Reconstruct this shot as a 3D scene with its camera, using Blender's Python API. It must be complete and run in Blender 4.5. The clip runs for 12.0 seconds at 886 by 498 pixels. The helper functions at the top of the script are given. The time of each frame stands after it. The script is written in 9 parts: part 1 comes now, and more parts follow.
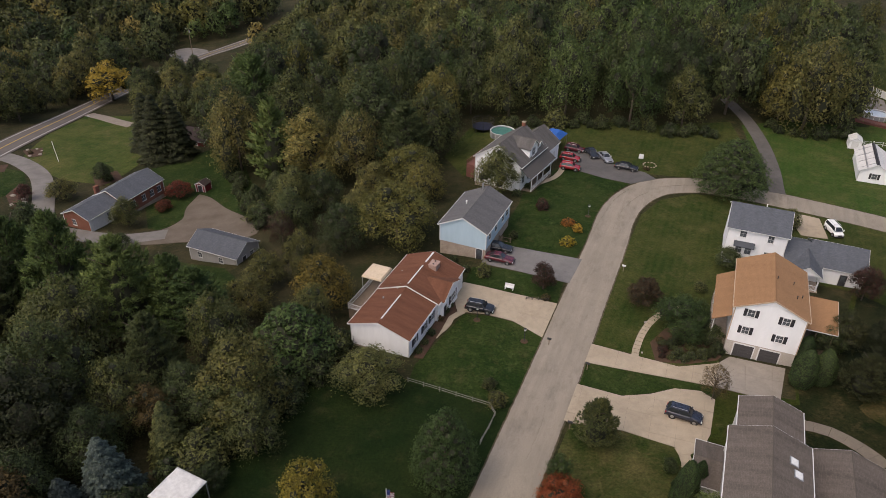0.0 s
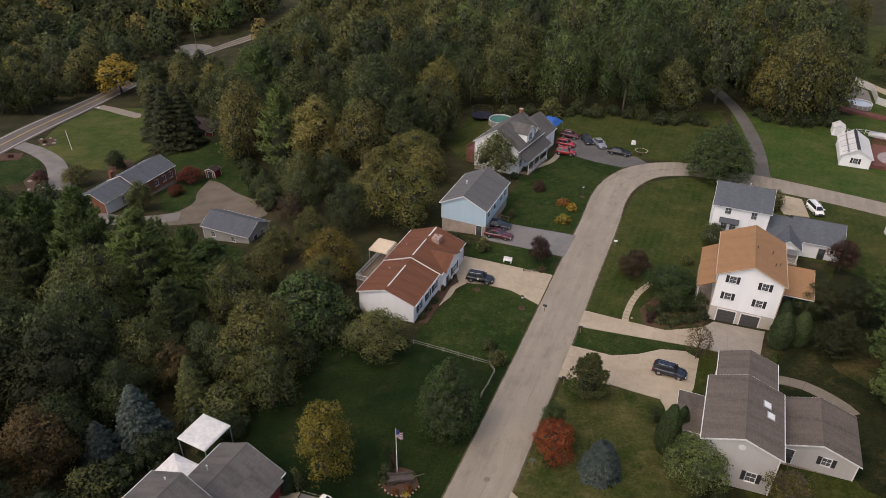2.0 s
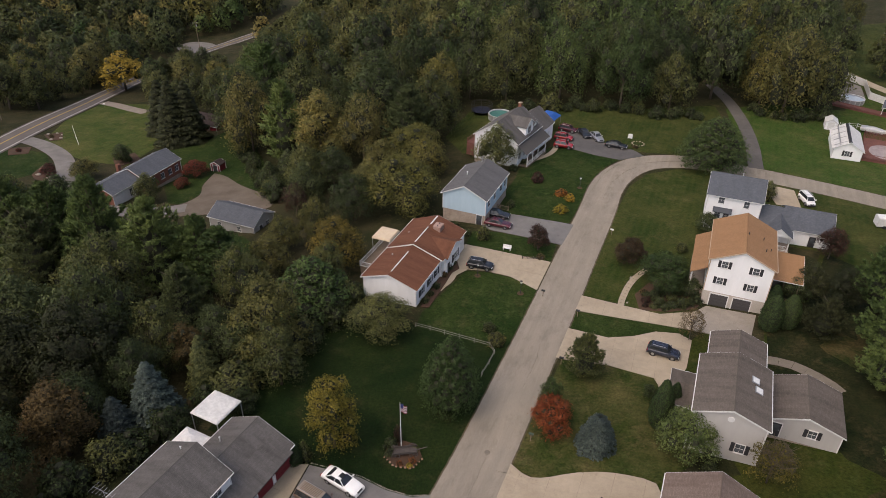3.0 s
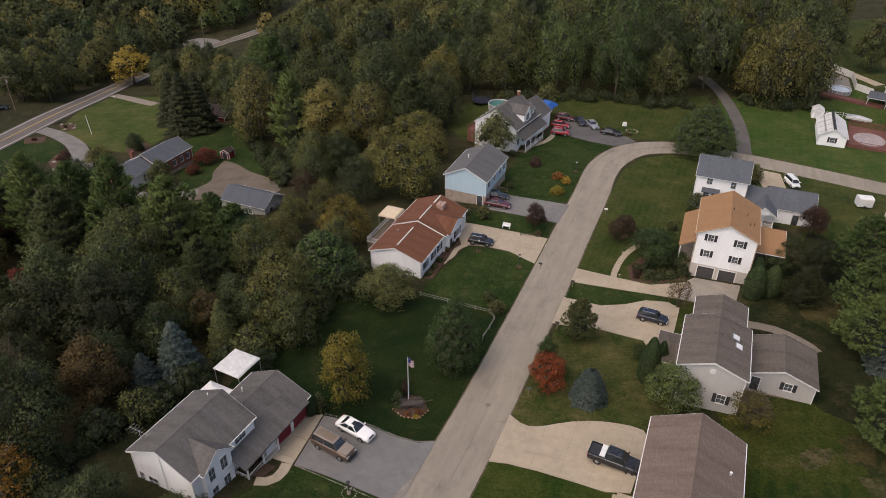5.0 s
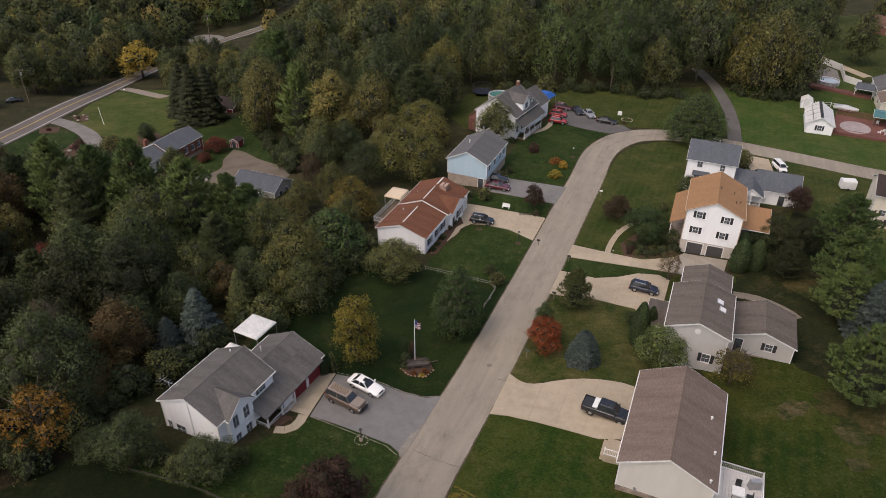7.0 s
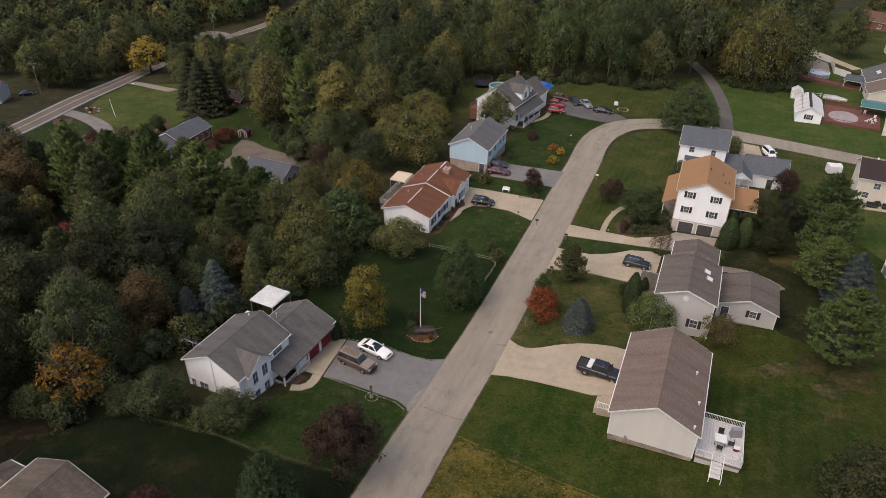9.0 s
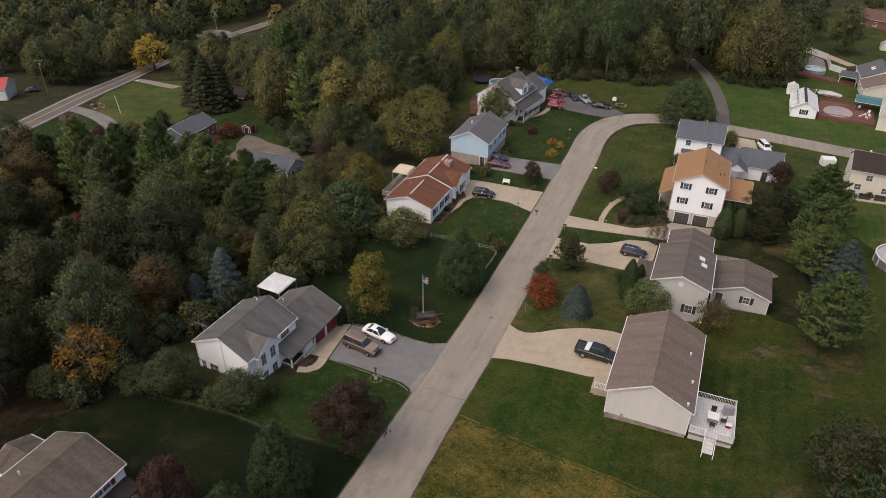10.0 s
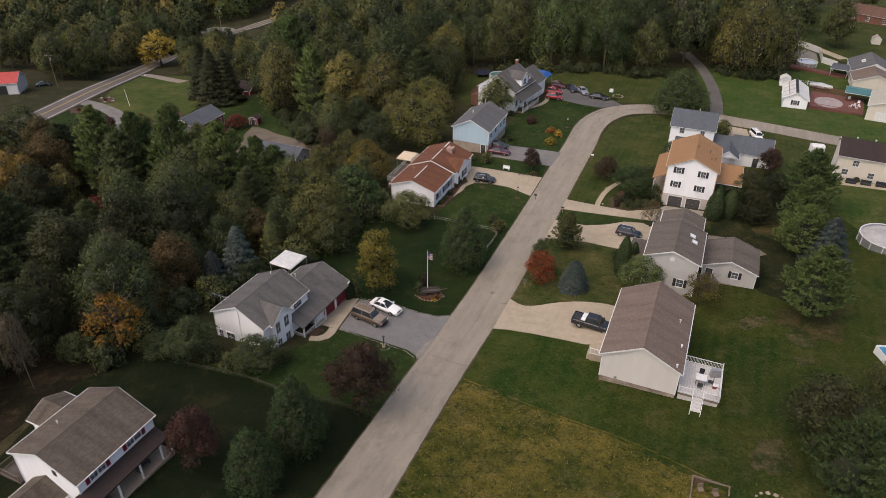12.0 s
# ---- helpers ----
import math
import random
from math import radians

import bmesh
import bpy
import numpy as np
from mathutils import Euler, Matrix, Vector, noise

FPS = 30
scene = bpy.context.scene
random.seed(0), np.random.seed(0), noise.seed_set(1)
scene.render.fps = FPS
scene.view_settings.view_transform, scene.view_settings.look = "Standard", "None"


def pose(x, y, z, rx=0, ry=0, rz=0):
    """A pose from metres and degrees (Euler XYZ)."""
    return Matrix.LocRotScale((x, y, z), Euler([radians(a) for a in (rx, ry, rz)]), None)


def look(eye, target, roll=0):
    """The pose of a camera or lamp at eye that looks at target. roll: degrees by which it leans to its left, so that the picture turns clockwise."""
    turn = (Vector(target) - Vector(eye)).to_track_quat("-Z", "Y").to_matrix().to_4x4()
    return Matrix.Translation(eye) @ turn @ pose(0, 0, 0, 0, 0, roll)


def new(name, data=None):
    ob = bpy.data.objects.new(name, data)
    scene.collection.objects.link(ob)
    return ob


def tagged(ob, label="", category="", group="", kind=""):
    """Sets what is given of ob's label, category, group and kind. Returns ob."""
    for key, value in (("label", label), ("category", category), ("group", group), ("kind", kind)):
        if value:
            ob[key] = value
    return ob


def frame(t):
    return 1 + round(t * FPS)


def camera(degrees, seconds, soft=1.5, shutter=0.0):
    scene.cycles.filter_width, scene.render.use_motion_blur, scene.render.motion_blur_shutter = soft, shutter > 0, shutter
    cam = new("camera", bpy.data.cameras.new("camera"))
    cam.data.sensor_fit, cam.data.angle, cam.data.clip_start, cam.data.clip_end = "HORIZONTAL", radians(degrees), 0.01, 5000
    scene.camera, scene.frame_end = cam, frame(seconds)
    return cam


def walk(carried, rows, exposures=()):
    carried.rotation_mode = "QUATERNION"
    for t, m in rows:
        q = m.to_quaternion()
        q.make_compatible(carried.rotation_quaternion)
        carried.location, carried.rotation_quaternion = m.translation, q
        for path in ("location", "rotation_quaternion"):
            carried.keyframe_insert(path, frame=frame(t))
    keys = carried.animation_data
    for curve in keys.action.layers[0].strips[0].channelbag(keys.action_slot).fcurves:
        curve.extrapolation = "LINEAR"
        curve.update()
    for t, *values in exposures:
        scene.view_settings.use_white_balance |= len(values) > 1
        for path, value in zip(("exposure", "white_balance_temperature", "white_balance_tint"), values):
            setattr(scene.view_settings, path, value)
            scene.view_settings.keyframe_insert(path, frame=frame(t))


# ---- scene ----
cam = camera(65.5, 12.0, soft=0.4)
# seconds, eye, target, roll
PATH = [
    (0, (-19.062, -69.542, 61.456), (-19.607, 14.624, 7.458), 0.71),
    (1, (-19.340, -73.325, 61.475), (-19.725, 10.868, 7.516), 0.74),
    (2, (-19.617, -77.105, 61.490), (-19.873, 7.113, 7.571), 0.76),
    (3, (-19.892, -80.867, 61.502), (-20.048, 3.376, 7.621), 0.78),
    (4.5, (-20.298, -86.444, 61.511), (-20.351, -2.165, 7.687), 0.79),
    (6, (-20.697, -91.894, 61.508), (-20.690, -7.582, 7.736), 0.79),
    (7.5, (-21.085, -97.166, 61.493), (-21.053, -12.826, 7.766), 0.77),
    (9, (-21.463, -102.208, 61.463), (-21.426, -17.844, 7.771), 0.73),
    (10, (-21.707, -105.415, 61.434), (-21.674, -21.040, 7.760), 0.70),
    (11, (-21.945, -108.481, 61.398), (-21.916, -24.099, 7.735), 0.65),
    (12, (-22.177, -111.391, 61.353), (-22.149, -27.006, 7.696), 0.61),
]
walk(cam, [(t, look(eye, target, roll)) for t, eye, target, roll in PATH], exposures=[(0.0, 0.53, 6850, 14.0), (12.0, 0.59, 6850, 14.0)])

# ---- light: a dull, softly bright sky, a weak wide sun from the south-west ----
world = bpy.data.worlds.new("sky")
scene.world = world
world.use_nodes = True
wn = world.node_tree.nodes
sky = wn.new("ShaderNodeTexSky")
sky.sky_type, sky.sun_disc = "NISHITA", False
SUN_EL, SUN_AZ = 56.0, 232.0  # degrees; azimuth clockwise from +y
sky.sun_elevation, sky.sun_rotation = radians(SUN_EL), radians(SUN_AZ)
sky.air_density, sky.dust_density, sky.ozone_density = 1.0, 4.0, 1.0
wn["Background"].inputs["Strength"].default_value = 0.138
world.node_tree.links.new(sky.outputs[0], wn["Background"].inputs["Color"])
sun_lamp = new("sun", bpy.data.lights.new("sun", "SUN"))
sun_lamp.data.energy, sun_lamp.data.angle, sun_lamp.data.color = 0.98, radians(95), (1.0, 0.94, 0.85)
sun_dir = Vector((math.sin(radians(SUN_AZ)) * math.cos(radians(SUN_EL)), math.cos(radians(SUN_AZ)) * math.cos(radians(SUN_EL)), math.sin(radians(SUN_EL))))
sun_lamp.matrix_basis = look(sun_dir * 200, (0, 0, 0))

# ---- materials ----


def nodes_of(name, rough, metal=0.0, spec=0.3):
    m = bpy.data.materials.new(name)
    m.use_nodes = True
    b = m.node_tree.nodes["Principled BSDF"]
    b.inputs["Roughness"].default_value, b.inputs["Metallic"].default_value = rough, metal
    b.inputs["Specular IOR Level"].default_value = spec
    return m, m.node_tree.nodes, m.node_tree.links, b


def mixer(ns, ls, fac, a, b, how="MIX"):
    """A colour mix; a, b and fac are sockets or values."""
    n = ns.new("ShaderNodeMix")
    n.data_type, n.blend_type = "RGBA", how
    for socket, v in ((n.inputs[0], fac), (n.inputs[6], a), (n.inputs[7], b)):
        if isinstance(v, bpy.types.NodeSocket):
            ls.new(v, socket)
        elif isinstance(v, (int, float)):
            socket.default_value = v
        else:
            socket.default_value = (*v, 1)
    return n.outputs[2]


def noise_of(ns, ls, vec, scale, detail=4.0, rough=0.6, lo=0.3, hi=0.7):
    """Noise, stretched to 0..1 between lo and hi."""
    n, r = ns.new("ShaderNodeTexNoise"), ns.new("ShaderNodeMapRange")
    n.inputs["Scale"].default_value, n.inputs["Detail"].default_value, n.inputs["Roughness"].default_value = scale, detail, rough
    if vec is not None:
        ls.new(vec, n.inputs["Vector"])
    ls.new(n.outputs[0], r.inputs[0])
    r.inputs[1].default_value, r.inputs[2].default_value = lo, hi
    return r.outputs[0]


def bumped(ns, ls, b, height, strength, distance=0.02):
    n = ns.new("ShaderNodeBump")
    n.inputs["Strength"].default_value, n.inputs["Distance"].default_value = strength, distance
    ls.new(height, n.inputs["Height"])
    ls.new(n.outputs[0], b.inputs["Normal"])


def scaled(ns, ls, vec, s):
    n = ns.new("ShaderNodeMapping")
    n.inputs["Scale"].default_value = s
    ls.new(vec, n.inputs["Vector"])
    return n.outputs[0]


def plain(name, c1, c2, fine=6.0, coarse=0.5, rough=0.7, metal=0.0, bump=0.15, spec=0.3, vary=0.0, island=0.0):
    """A surface that wanders between two colours at two scales."""
    m, ns, ls, b = nodes_of(name, rough, metal, spec)
    vec = ns.new("ShaderNodeTexCoord").outputs["Object"]
    f, c = noise_of(ns, ls, vec, fine), noise_of(ns, ls, vec, coarse)
    col = mixer(ns, ls, c, c1, c2)
    col = mixer(ns, ls, f, mixer(ns, ls, 1.0, col, (0.78, 0.78, 0.78), "MULTIPLY"), col)
    for amount, socket in ((vary, "obj"), (island, "isl")):
        if amount:
            src = ns.new("ShaderNodeObjectInfo").outputs["Random"] if socket == "obj" else ns.new("ShaderNodeNewGeometry").outputs["Random Per Island"]
            hsv, r = ns.new("ShaderNodeHueSaturation"), ns.new("ShaderNodeMapRange")
            ls.new(src, r.inputs[0])
            r.inputs[3].default_value, r.inputs[4].default_value = 1 - amount, 1 + amount
            ls.new(r.outputs[0], hsv.inputs["Value"])
            ls.new(col, hsv.inputs["Color"])
            col = hsv.outputs[0]
    ls.new(col, b.inputs["Base Color"])
    if bump:
        bumped(ns, ls, b, f, bump)
    return m


def weathered(name, c1, c2, stain, rough=0.92):
    """Old paving: broad tone, blotches, dark oil stains and coarse grain."""
    m, ns, ls, b = nodes_of(name, rough, 0.0, 0.25)
    vec = ns.new("ShaderNodeTexCoord").outputs["Object"]
    col = mixer(ns, ls, noise_of(ns, ls, vec, 0.16, 4.0, 0.6), c1, c2)
    blotch = noise_of(ns, ls, vec, 0.9, 6.0, 0.72, 0.36, 0.66)
    col = mixer(ns, ls, blotch, mixer(ns, ls, 1.0, col, (0.88, 0.88, 0.87), "MULTIPLY"), mixer(ns, ls, 1.0, col, (1.06, 1.06, 1.05), "MULTIPLY"))
    spots = noise_of(ns, ls, vec, 0.8, 8.0, 0.8, 0.60, 0.74)
    col = mixer(ns, ls, spots, col, stain)
    grain = noise_of(ns, ls, vec, 11.0, 3.0, 0.7)
    col = mixer(ns, ls, grain, mixer(ns, ls, 1.0, col, (0.84, 0.84, 0.84), "MULTIPLY"), col)
    ls.new(col, b.inputs["Base Color"])
    bumped(ns, ls, b, grain, 0.3)
    return m


def road_surface(name, c1, c2, stain, heading):
    """Worn chip seal: long wheel streaks along the heading, patches, oil drips and coarse grain."""
    m, ns, ls, b = nodes_of(name, 0.92, 0.0, 0.25)
    vec = ns.new("ShaderNodeTexCoord").outputs["Object"]
    turn = ns.new("ShaderNodeMapping")
    turn.inputs["Rotation"].default_value = (0, 0, radians(-heading))
    ls.new(vec, turn.inputs["Vector"])
    col = mixer(ns, ls, noise_of(ns, ls, vec, 0.10, 5.0, 0.65, 0.35, 0.65), c1, c2)
    streak = noise_of(ns, ls, scaled(ns, ls, turn.outputs[0], (0.035, 0.9, 1.0)), 1.0, 4.0, 0.6, 0.34, 0.66)
    col = mixer(ns, ls, streak, mixer(ns, ls, 1.0, col, (0.88, 0.88, 0.885), "MULTIPLY"), mixer(ns, ls, 1.0, col, (1.06, 1.06, 1.05), "MULTIPLY"))
    blotch = noise_of(ns, ls, scaled(ns, ls, turn.outputs[0], (0.35, 0.8, 1.0)), 0.8, 6.0, 0.75, 0.50, 0.70)
    col = mixer(ns, ls, blotch, col, mixer(ns, ls, 1.0, col, (0.76, 0.75, 0.75), "MULTIPLY"))
    drips = noise_of(ns, ls, vec, 1.7, 8.0, 0.85, 0.64, 0.74)
    col = mixer(ns, ls, drips, col, stain)
    grain = noise_of(ns, ls, vec, 8.0, 4.0, 0.8, 0.32, 0.68)
    col = mixer(ns, ls, grain, mixer(ns, ls, 1.0, col, (0.80, 0.80, 0.80), "MULTIPLY"), mixer(ns, ls, 1.0, col, (1.06, 1.06, 1.06), "MULTIPLY"))
    ls.new(col, b.inputs["Base Color"])
    bumped(ns, ls, b, grain, 0.4)
    return m


def shingles(name, c1, c2, streak):
    """Asphalt shingles in courses, with faint streaks down the slope."""
    m, ns, ls, b = nodes_of(name, 0.9, 0.0, 0.2)
    uv = ns.new("ShaderNodeTexCoord").outputs["UV"]
    br = ns.new("ShaderNodeTexBrick")
    ls.new(uv, br.inputs["Vector"])
    br.inputs["Scale"].default_value = 1.0
    br.inputs["Brick Width"].default_value, br.inputs["Row Height"].default_value = 0.33, 0.145
    br.inputs["Mortar Size"].default_value, br.inputs["Bias"].default_value = 0.008, 0.0
    br.inputs["Color1"].default_value, br.inputs["Color2"].default_value = (*c1, 1), (*(0.35 * p + 0.65 * q for p, q in zip(c1, c2)), 1)
    br.inputs["Mortar"].default_value = (*(0.72 * v for v in c1), 1)
    st = noise_of(ns, ls, scaled(ns, ls, uv, (0.9, 0.12, 1.0)), 1.0, 5.0, 0.65, 0.42, 0.88)
    gr = noise_of(ns, ls, uv, 7.0, 6.0, 0.8)
    col = mixer(ns, ls, st, br.outputs[0], mixer(ns, ls, 1.0, br.outputs[0], streak, "MULTIPLY"))
    col = mixer(ns, ls, gr, mixer(ns, ls, 1.0, col, (0.62, 0.62, 0.62), "MULTIPLY"), col)
    ls.new(col, b.inputs["Base Color"])
    bumped(ns, ls, b, br.outputs["Fac"], 0.4, 0.01)
    return m


def siding(name, c1, c2, step=0.2):
    """Horizontal lap boards with weathering."""
    m, ns, ls, b = nodes_of(name, 0.55, 0.0, 0.3)
    vec = ns.new("ShaderNodeTexCoord").outputs["Object"]
    sep = ns.new("ShaderNodeSeparateXYZ")
    ls.new(vec, sep.inputs[0])
    dv, fr = ns.new("ShaderNodeMath"), ns.new("ShaderNodeMath")
    dv.operation, fr.operation = "DIVIDE", "FRACT"
    dv.inputs[1].default_value = step
    ls.new(sep.outputs[2], dv.inputs[0])
    ls.new(dv.outputs[0], fr.inputs[0])
    st = noise_of(ns, ls, scaled(ns, ls, vec, (1.2, 1.2, 0.25)), 1.2, 4.0, 0.6, 0.35, 0.8)
    ls.new(mixer(ns, ls, st, c1, c2), b.inputs["Base Color"])
    bumped(ns, ls, b, fr.outputs[0], 0.5, 0.015)
    return m


def grassy(name, c1, c2, c3, stripes=0.0, heading=0.0, width=1.1, patch=0.12, wear=0.35, weeds=0.0, weed=(0.075, 0.095, 0.030), specks=0.0):
    """Mown grass: blades, tufts, yellower patches and, where mown in lines, faint stripes."""
    m, ns, ls, b = nodes_of(name, 0.95, 0.0, 0.1)
    vec = ns.new("ShaderNodeTexCoord").outputs["Object"]
    blades = noise_of(ns, ls, vec, 3.3, 8.0, 0.78, 0.34, 0.66)
    tufts = noise_of(ns, ls, vec, 0.6, 5.0, 0.65, 0.3, 0.7)
    dry = noise_of(ns, ls, vec, patch, 7.0, 0.72, 0.40, 0.66)
    col = mixer(ns, ls, tufts, c1, c2)
    col = mixer(ns, ls, dry, col, c3)
    if stripes:
        mp, wv = ns.new("ShaderNodeMapping"), ns.new("ShaderNodeTexWave")
        mp.inputs["Rotation"].default_value = (0, 0, radians(heading))
        ls.new(vec, mp.inputs["Vector"])
        ls.new(mp.outputs[0], wv.inputs["Vector"])
        wv.inputs["Scale"].default_value = 0.314 / width
        wv.inputs["Distortion"].default_value, wv.inputs["Detail"].default_value = 0.8, 2.0
        f = ns.new("ShaderNodeMath")
        f.operation = "MULTIPLY"
        f.inputs[1].default_value = stripes
        ls.new(wv.outputs["Fac"], f.inputs[0])
        col = mixer(ns, ls, f.outputs[0], col, c3)
    worn = noise_of(ns, ls, vec, 0.28, 7.0, 0.75, 0.53, 0.70)
    half = ns.new("ShaderNodeMath")
    half.operation = "MULTIPLY"
    half.inputs[1].default_value = wear
    ls.new(worn, half.inputs[0])
    col = mixer(ns, ls, half.outputs[0], col, (0.17, 0.12, 0.06))
    for amount, scale, lo, hi, tone in ((weeds, 0.9, 0.53, 0.66, weed), (specks, 1.3, 0.53, 0.62, (0.018, 0.027, 0.006))):
        if amount:
            f = ns.new("ShaderNodeMath")
            f.operation = "MULTIPLY"
            f.inputs[1].default_value = amount
            ls.new(noise_of(ns, ls, vec, scale, 6.0, 0.75, lo, hi), f.inputs[0])
            col = mixer(ns, ls, f.outputs[0], col, tone)
    col = mixer(ns, ls, blades, mixer(ns, ls, 1.0, col, (0.42, 0.46, 0.42), "MULTIPLY"), mixer(ns, ls, 1.0, col, (1.18, 1.16, 1.12), "MULTIPLY"))
    ls.new(col, b.inputs["Base Color"])
    bumped(ns, ls, b, blades, 0.9, 0.06)
    return m


def foliage(name, c1, c2, spread=0.36, hue=0.016):
    """Leaves: each leaf spray and each tree its own shade."""
    m, ns, ls, b = nodes_of(name, 0.62, 0.0, 0.25)
    geo, ob = ns.new("ShaderNodeNewGeometry"), ns.new("ShaderNodeObjectInfo")
    vec = ns.new("ShaderNodeTexCoord").outputs["Object"]
    place = geo.outputs["Position"]
    clump = noise_of(ns, ls, place, 0.42, 4.0, 0.65)
    sprays = noise_of(ns, ls, place, 2.6, 3.0, 0.8, 0.36, 0.64)
    col = mixer(ns, ls, clump, c1, c2)
    col = mixer(ns, ls, sprays, mixer(ns, ls, 1.0, col, (0.58, 0.61, 0.66), "MULTIPLY"), mixer(ns, ls, 1.0, col, (1.62, 1.50, 1.25), "MULTIPLY"))
    for src, v, h in ((geo.outputs["Random Per Island"], spread, 0.0), (ob.outputs["Random"], spread * 0.8, hue)):
        hsv, rv, rh = ns.new("ShaderNodeHueSaturation"), ns.new("ShaderNodeMapRange"), ns.new("ShaderNodeMapRange")
        ls.new(src, rv.inputs[0])
        ls.new(src, rh.inputs[0])
        rv.inputs[3].default_value, rv.inputs[4].default_value = 1 - v, 1 + v
        rh.inputs[3].default_value, rh.inputs[4].default_value = 0.5 + h, 0.5 - h
        ls.new(rv.outputs[0], hsv.inputs["Value"])
        ls.new(rh.outputs[0], hsv.inputs["Hue"])
        ls.new(col, hsv.inputs["Color"])
        col = hsv.outputs[0]
    tone, own = ns.new("ShaderNodeAttribute"), ns.new("ShaderNodeHueSaturation")
    tone.attribute_name = "tree_tone"
    one, turn = ns.new("ShaderNodeMath"), ns.new("ShaderNodeMath")
    one.inputs[1].default_value = 1.0
    ls.new(tone.outputs["Fac"], one.inputs[0])
    turn.operation = "MULTIPLY_ADD"
    turn.inputs[1].default_value, turn.inputs[2].default_value = -0.06, 0.5
    ls.new(tone.outputs["Fac"], turn.inputs[0])
    ls.new(one.outputs[0], own.inputs["Value"])
    ls.new(turn.outputs[0], own.inputs["Hue"])
    ls.new(col, own.inputs["Color"])
    col = own.outputs[0]
    ls.new(col, b.inputs["Base Color"])
    bumped(ns, ls, b, sprays, 0.35, 0.2)
    thin, mixed = ns.new("ShaderNodeBsdfTranslucent"), ns.new("ShaderNodeMixShader")
    mixed.inputs[0].default_value = 0.34
    ls.new(col, thin.inputs["Color"])
    ls.new(b.outputs[0], mixed.inputs[1])
    ls.new(thin.outputs[0], mixed.inputs[2])
    ls.new(mixed.outputs[0], ns["Material Output"].inputs["Surface"])
    return m


def paint(name, c, rough=0.25, metal=0.0):
    """Car paint with a clear coat and a film of dust."""
    m, ns, ls, b = nodes_of(name, rough, metal, 0.5)
    vec = ns.new("ShaderNodeTexCoord").outputs["Object"]
    dust = noise_of(ns, ls, vec, 3.0, 5.0, 0.6, 0.45, 0.9)
    ls.new(mixer(ns, ls, dust, c, tuple(0.85 * v + 0.03 for v in c)), b.inputs["Base Color"])
    b.inputs["Coat Weight"].default_value, b.inputs["Coat Roughness"].default_value = 0.25 if max(c) < 0.05 else 0.5, 0.08
    return m


def glassy(name, c=(0.045, 0.05, 0.055), rough=0.08):
    """Dark window glass with a room behind it."""
    m, ns, ls, b = nodes_of(name, rough, 0.0, 0.6)
    vec = ns.new("ShaderNodeTexCoord").outputs["Object"]
    ls.new(mixer(ns, ls, noise_of(ns, ls, vec, 1.3), c, tuple(2.2 * v + 0.01 for v in c)), b.inputs["Base Color"])
    return m


ASPHALT = road_surface("worn_road_chipseal", (0.234, 0.202, 0.160), (0.276, 0.239, 0.190), (0.112, 0.097, 0.078), 68.6)
DRIVE_DARK = weathered("driveway_asphalt", (0.085, 0.080, 0.078), (0.118, 0.111, 0.105), (0.08, 0.075, 0.07))
DRIVE_GREY = weathered("weathered_grey_asphalt", (0.142, 0.134, 0.130), (0.190, 0.180, 0.172), (0.092, 0.086, 0.082))
CONCRETE = weathered("driveway_concrete", (0.322, 0.264, 0.192), (0.396, 0.328, 0.242), (0.222, 0.182, 0.136), 0.9)
GRAVEL = plain("gravel", (0.150, 0.136, 0.123), (0.211, 0.194, 0.176), 12.0, 0.4, 0.95, 0, 0.6)
YARD_GRAVEL = plain("brown_gravel", (0.100, 0.079, 0.058), (0.153, 0.123, 0.093), 9.0, 0.25, 0.95, 0, 0.6)
MULCH = plain("mulch", (0.055, 0.032, 0.02), (0.09, 0.05, 0.03), 10.0, 0.8, 0.95, 0, 0.7)
LITTER = grassy("woodland_floor", (0.020, 0.024, 0.009), (0.031, 0.033, 0.013), (0.056, 0.047, 0.025))
LAWN = grassy("lush_lawn", (0.011, 0.026, 0.004), (0.017, 0.035, 0.007), (0.036, 0.052, 0.013), wear=0.25, weeds=0.5)
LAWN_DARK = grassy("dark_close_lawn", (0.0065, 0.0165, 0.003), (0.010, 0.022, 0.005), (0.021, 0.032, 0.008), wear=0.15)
# tree shade on the western lawn is put into this dark colour
LAWN_TREE_SHADE = grassy("tree_shade_lawn", (0.0044, 0.0098, 0.0026), (0.007, 0.0135, 0.0035), (0.016, 0.019, 0.007), wear=0.15)
# shade between houses and pines is mixed into this grass colour
LAWN_SHADY = grassy("shade_dark_yard_grass", (0.008, 0.014, 0.004), (0.013, 0.020, 0.006), (0.034, 0.032, 0.013), 0.0, 0, 1, 0.2, 0.35)
NEEDLES = grassy("needle_litter_grass", (0.020, 0.031, 0.008), (0.032, 0.036, 0.011), (0.080, 0.058, 0.024), 0.0, 0, 1, 0.4, 0.45)
LAWN_BRIGHT = grassy("bright_lawn", (0.026, 0.058, 0.010), (0.040, 0.078, 0.014), (0.070, 0.086, 0.024), 0.24, 22, 1.5, 0.14, 0.30, weeds=0.2)
LAWN_FIELD = grassy("worn_field_grass", (0.022, 0.050, 0.008), (0.034, 0.066, 0.011), (0.098, 0.098, 0.030), 0.15, 22, 1.5, 0.10, 0.5, weeds=0.3)
LAWN_FRONT = grassy("patchy_front_lawn", (0.0125, 0.0325, 0.004), (0.023, 0.045, 0.0065), (0.056, 0.063, 0.013), 0.12, 23, 1.7, 0.16, 0.34, weeds=0.35)
